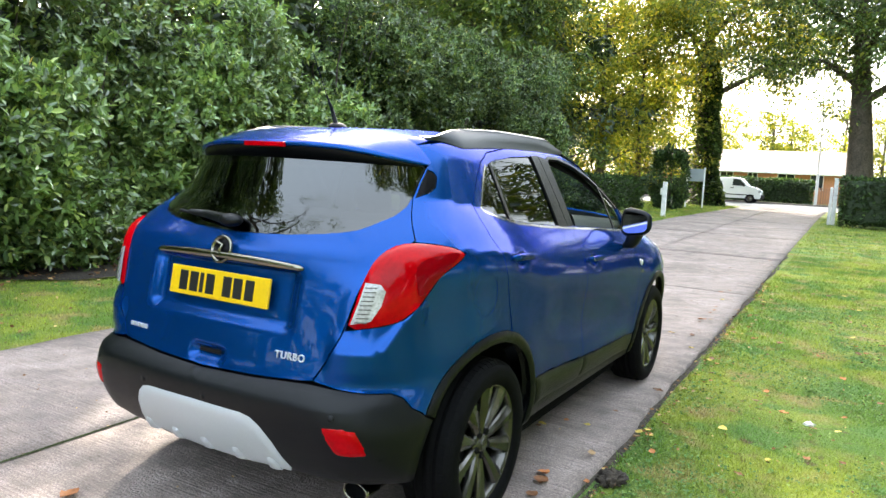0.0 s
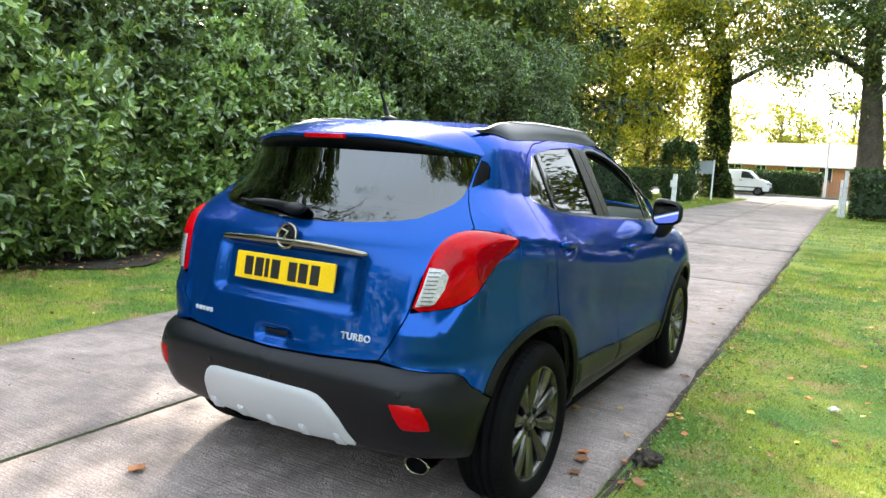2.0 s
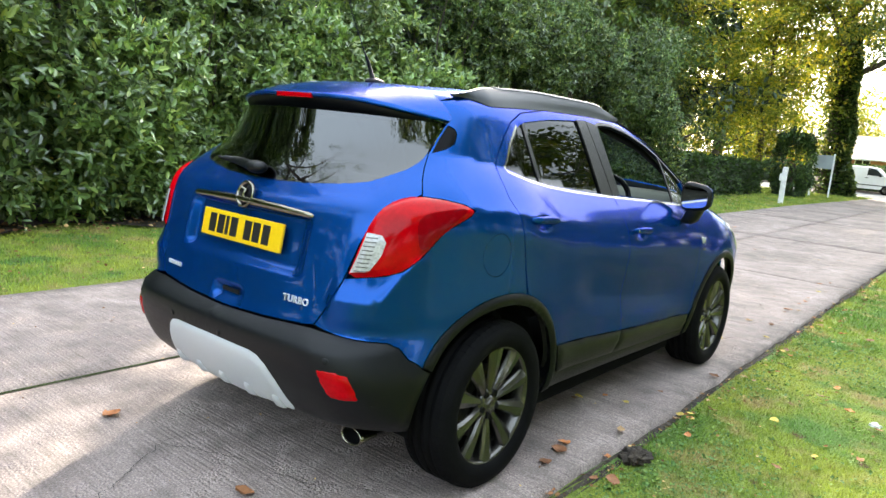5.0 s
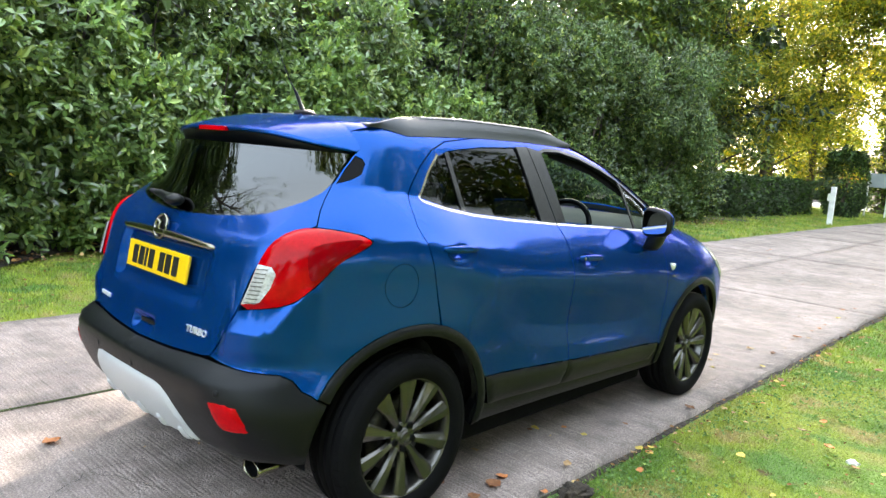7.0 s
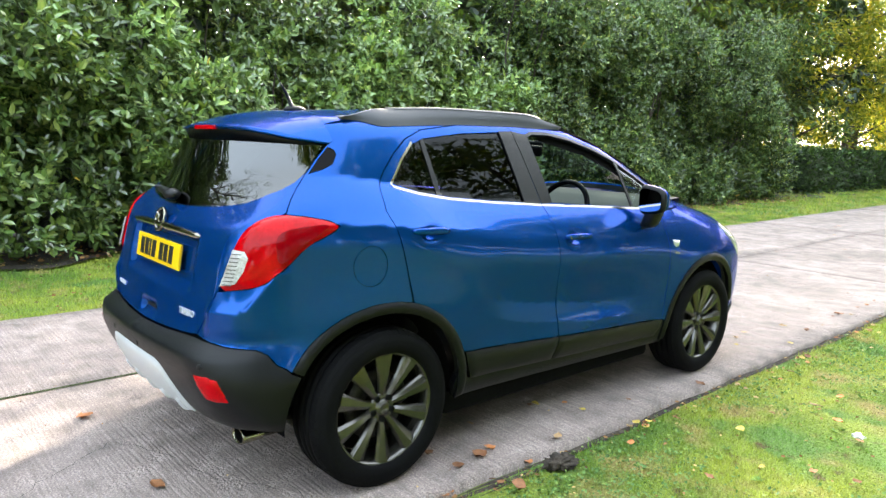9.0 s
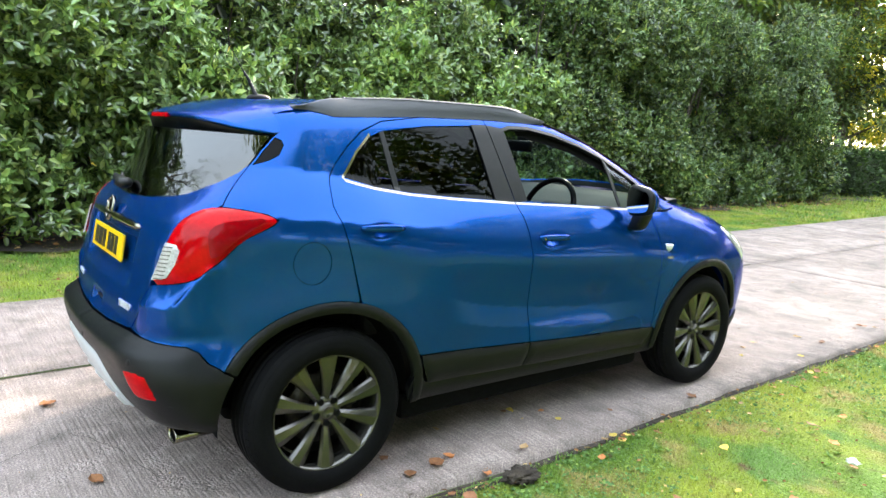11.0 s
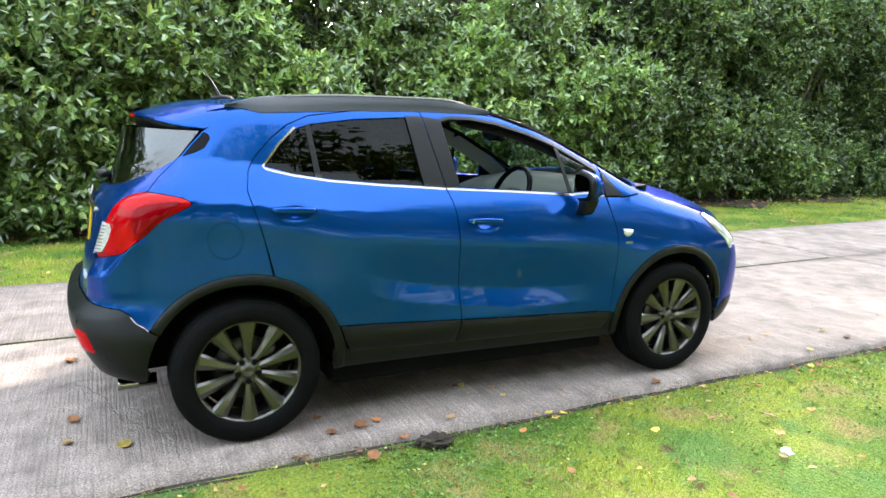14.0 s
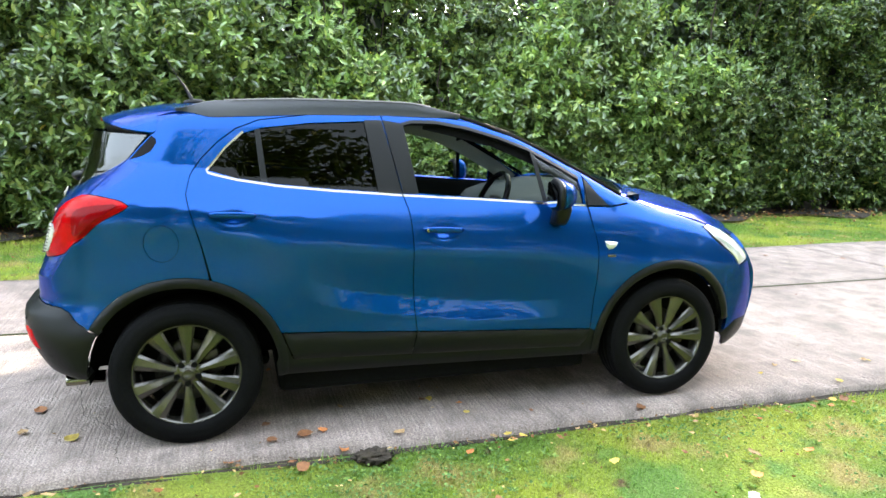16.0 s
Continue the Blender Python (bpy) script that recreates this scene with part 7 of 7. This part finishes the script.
for y, inset in ((0.0, 0.10), (0.06, 0.02), (0.30, 0.0), (1.40, 0.0), (1.64, 0.02), (1.70, 0.10)):
    c = Vector((1.8, 0.9))
    sides.append([bm.verts.new((VX + c.x + (x - c.x) * (1 - inset * 0.15), VY + y + (0.10 if z > 1.2 and y < 0.1 else -0.10 if z > 1.2 and y > 1.6 else 0) * (z - 1.0), c.y + (z - c.y) * (1 - inset * 0.3))) for x, z in prof])
for p, q in zip(sides, sides[1:]):
    for i in range(len(prof)):
        bm.faces.new((p[i], p[(i + 1) % len(prof)], q[(i + 1) % len(prof)], q[i]))
bm.faces.new(sides[0]); bm.faces.new(sides[-1][::-1])
bmesh.ops.recalc_face_normals(bm, faces=bm.faces)
part("body", bm, VANWHITE, van, smooth=False)
bm = bmesh.new()
w_ = [bm.verts.new((VX + x, VY - 0.006 + (0.10 * (z - 1.0) if z > 1.2 else 0) + 0.0, z)) for x, z in ((1.72, 1.18), (2.62, 1.16), (2.20, 1.60), (1.74, 1.64))]
bm.faces.new(w_)
r = bmesh.ops.extrude_face_region(bm, geom=bm.faces[:])
for v in r["geom"]:
    if isinstance(v, bmesh.types.BMVert):
        v.co.y -= 0.012
bmesh.ops.recalc_face_normals(bm, faces=bm.faces)
part("door_window", bm, DARKPANE, van, smooth=False)
for i, (a, b) in enumerate((((0.30, 0.42), (3.2, 0.47)),)):
    boxed("rubbing_strip", (VX + a[0], VY - 0.02, 0.52), (VX + b[0], VY + 0.03, 0.58), BLACKPL, van, bevel=0.008)
boxed("door_handle", (VX + 1.62, VY - 0.02, 0.98), (VX + 1.82, VY + 0.02, 1.03), BLACKPL, van, bevel=0.006)
boxed("bumper", (VX + 3.45, VY + 0.05, 0.30), (VX + 3.70, VY + 1.65, 0.58), BLACKPL, van, bevel=0.06)
boxed("headlamp", (VX + 3.42, VY - 0.005, 0.74), (VX + 3.60, VY + 0.25, 0.92), HEADLENS, van, bevel=0.03)
boxed("tail_lamp", (VX - 0.01, VY - 0.005, 0.85), (VX + 0.06, VY + 0.12, 1.25), REDLENS, van, bevel=0.02)
boxed("door_mirror", (VX + 2.42, VY - 0.20, 1.12), (VX + 2.54, VY - 0.01, 1.34), BLACKPL, van, bevel=0.03)
for x in (0.72, 2.92):
    for y in (0.05, 1.65):
        wh = new("wheel")
        wh.parent = van
        bm = bmesh.new()
        s_ = 1 if y > 1 else -1
        lathe(bm, [(y - 0.09, 0.20), (y - 0.10, 0.27), (y - 0.07, 0.30), (y + 0.07, 0.30), (y + 0.10, 0.27), (y + 0.09, 0.20)], 28, "y", (VX + x, VY, 0.30))
        bmesh.ops.recalc_face_normals(bm, faces=bm.faces)
        part("tyre", bm, RUBBER, wh)
        bm = bmesh.new()
        lathe(bm, [(y + s_ * 0.085, 0.205), (y + s_ * 0.075, 0.15), (y + s_ * 0.095, 0.05), (y + s_ * 0.095, 0.0005)], 24, "y", (VX + x, VY, 0.30))
        part("hub_cap", bm, ALLOY, wh)
        # flat dark disc put in for the shade inside the wheel arch
        bm = bmesh.new()
        lathe(bm, [(y + s_ * 0.02 - 0.02, 0.37), (y + s_ * 0.02 - 0.02, 0.0005)], 28, "y", (VX + x, VY, 0.33))
        part("arch_shadow_liner", bm, DARK, wh)

# ---- fallen leaves, clod, scrap ----
LEAFCOL = [material("leaf_" + nm, c, rough=0.7, grain=0.25, scale=60, obrand=0.35) for nm, c in (("orange", (0.42, 0.15, 0.045)), ("brown", (0.22, 0.09, 0.035)), ("yellow", (0.50, 0.36, 0.07)), ("tan", (0.40, 0.25, 0.12)))]
LEAFNAME = ["orange", "brown", "yellow", "tan"]
leaf_base = []
for v in range(8):
    bm = bmesh.new()
    rs = np.random.default_rng(50 + v)
    L, Wd, curl = rs.uniform(0.055, 0.085), rs.uniform(0.32, 0.5), rs.uniform(0.15, 0.55)
    rows = []
    for t in np.linspace(0, 1, 7):
        w = Wd * L * (math.sin(math.pi * t ** 0.8) ** 0.8 if 0 < t < 1 else 0.03)
        row = []
        for u in (-1, -0.5, 0, 0.5, 1):
            x, y = (t - 0.5) * L, u * w
            z = 0.010 + curl * (y ** 2 / L * 1.6 + (t - 0.45) ** 2 * L * 0.6) + 0.003 * rs.normal()
            row.append(bm.verts.new((x, y + 0.004 * math.sin(t * 5 + v), max(z, 0.002))))
        rows.append(row)
    for a, b in zip(rows, rows[1:]):
        for i in range(4):
            bm.faces.new((a[i], a[i + 1], b[i + 1], b[i]))
    c = [0, 1, 2, 3, 0, 1, 3, 0][v]
    ob = part("fallen_leaf", bm, LEAFCOL[c])
    tagged(ob, "curled dry %s leaf lying on the ground" % LEAFNAME[c], "leaf", "fallen leaves")
    leaf_base.append(ob)
spots = [(-0.68, -0.80, 0), (0.28, -0.76, 0), (0.67, -0.54, 0), (0.55, -0.78, 2), (0.865, 0.62, 0), (0.894, 0.53, 0), (1.59, 2.59, 2)]
for i in range(34):
    spots.append((rng.uniform(0.55, 1.02), rng.uniform(0.3, 7.5), rng.integers(0, 8)))
for i in range(55):
    spots.append((rng.uniform(1.04, 1.25), rng.uniform(-0.9, 9), rng.integers(0, 8)))
for i in range(100):
    spots.append((rng.uniform(1.15, 4.0), rng.uniform(-0.6, 8.5), rng.integers(0, 8)))
for i in range(16):
    spots.append((rng.uniform(-3.0, 0.9), rng.uniform(-2.0, 14), rng.integers(0, 8)))
for i, (x, y, c) in enumerate(spots):
    on = right_edge(y) - 0.01 > x
    m = pose(x, y, 0.002 if on else -0.020, rng.uniform(-14, 14) * (0.3 if on else 1), rng.uniform(-14, 14) * (0.3 if on else 1), rng.uniform(0, 360))
    src = leaf_base[int(c)]
    if i < 8:
        leaf_base[i].matrix_basis = m
    else:
        copy_thing(src, m @ Matrix.Diagonal((*[rng.uniform(0.42, 0.85)] * 3, 1)))
bm = bmesh.new()
for v in bmesh.ops.create_icosphere(bm, subdivisions=4, radius=1.0)["verts"]:
    d = 1 + 0.5 * noise.noise(v.co * 2.3) + 0.35 * noise.noise(v.co * 7.0)
    v.co = Vector((v.co.x * 0.060 * d, v.co.y * 0.085 * d, v.co.z * 0.030 * d - 0.012))
clod = tagged(part("soil_clod", bm, SOIL), "dark crumbly clod of soil at the slab edge", "soil")
clod.location = (1.14, 0.82, -0.012)
bm = bmesh.new()
for v in bmesh.ops.create_icosphere(bm, subdivisions=2, radius=1.0)["verts"]:
    d = 1 + 0.6 * noise.noise(v.co * 1.9 + Vector((4, 0, 0)))
    v.co = Vector((v.co.x * 0.030 * d, v.co.y * 0.022 * d, v.co.z * 0.014 * d))
scrap = tagged(part("paper_scrap", bm, WHITEPAINT, smooth=False), "small crumpled white scrap lying in the grass", "litter")
scrap.location = (1.92, 2.313, -0.012)

# crumbs of dead leaf in the lawn, on the drive and under the shrubs
LITTER = material("leaf_litter", (0.24, 0.12, 0.05), rough=0.85, spec=0.2, island=0.6, color2=(0.45, 0.32, 0.14), share=0.35)
def litter(k, x0, x1, y0, y1, z, size, label, keep=None):
    q = np.stack([rng.uniform(x0, x1, k), rng.uniform(y0, y1, k), np.full(k, z) + rng.uniform(0, 0.006, k)], -1)
    if keep is not None:
        q = q[keep(q)]
    ob = leaf_mesh("leaf_litter", q, rng.normal(size=q.shape) * (1, 1, 0.12), size * rng.uniform(0.5, 1.6, len(q)), 0.6, LITTER)
    return tagged(ob, label, "leaf litter", kind="stuff")


litter(1500, 1.1, 4.2, -1.5, 9.0, -0.022, 0.016, "small brown leaf crumbs scattered over the lawn", lambda q: q[:, 0] > right_edge(q[:, 1]) + 0.06)
litter(900, 0.95, 1.3, -1.6, 9.0, -0.026, 0.022, "brown leaf crumbs gathered along the slab edge", lambda q: np.abs(q[:, 0] - right_edge(q[:, 1]) - 0.07) < 0.05)
litter(600, -3.2, 1.0, -2.4, 12.0, 0.004, 0.013, "small brown leaf crumbs on the concrete")
litter(1800, -6.6, -5.5, -8.0, 20.0, 0.012, 0.05, "brown fallen leaves under the laurels")
litter(700, -5.8, -3.3, -6.0, 13.0, -0.015, 0.03, "brown leaves on the grass strip")

# low broad-leaved weeds in the lawn near the slab edge
WEED = material("weed_leaf", (0.14, 0.25, 0.055), rough=0.5, spec=0.4, island=0.35, color2=(0.20, 0.27, 0.06), share=0.3, translucent=0.15)
k = 120
wx = rng.uniform(-1.6, 7.5, k)
off = np.abs(rng.normal(size=k)) * 0.45 + 0.08
c = np.stack([right_edge(wx) + off, wx, np.full(k, -0.043)], -1)
pos, way = [], []
for p in c:
    n_ = rng.integers(5, 10)
    a = rng.uniform(0, 2 * math.pi) + np.arange(n_) * 2.4
    pos.append(np.tile(p, (n_, 1)))
    way.append(np.stack([np.cos(a), np.sin(a), rng.uniform(0.35, 1.1, n_)], -1))
pos, way = np.concatenate(pos), np.concatenate(way)
tagged(leaf_mesh("weeds", pos, way, 0.030 * rng.uniform(0.5, 1.3, len(pos)), 0.42, WEED, droop=0.3), "low broad-leaved green weeds along the slab edge", "weed", kind="stuff")
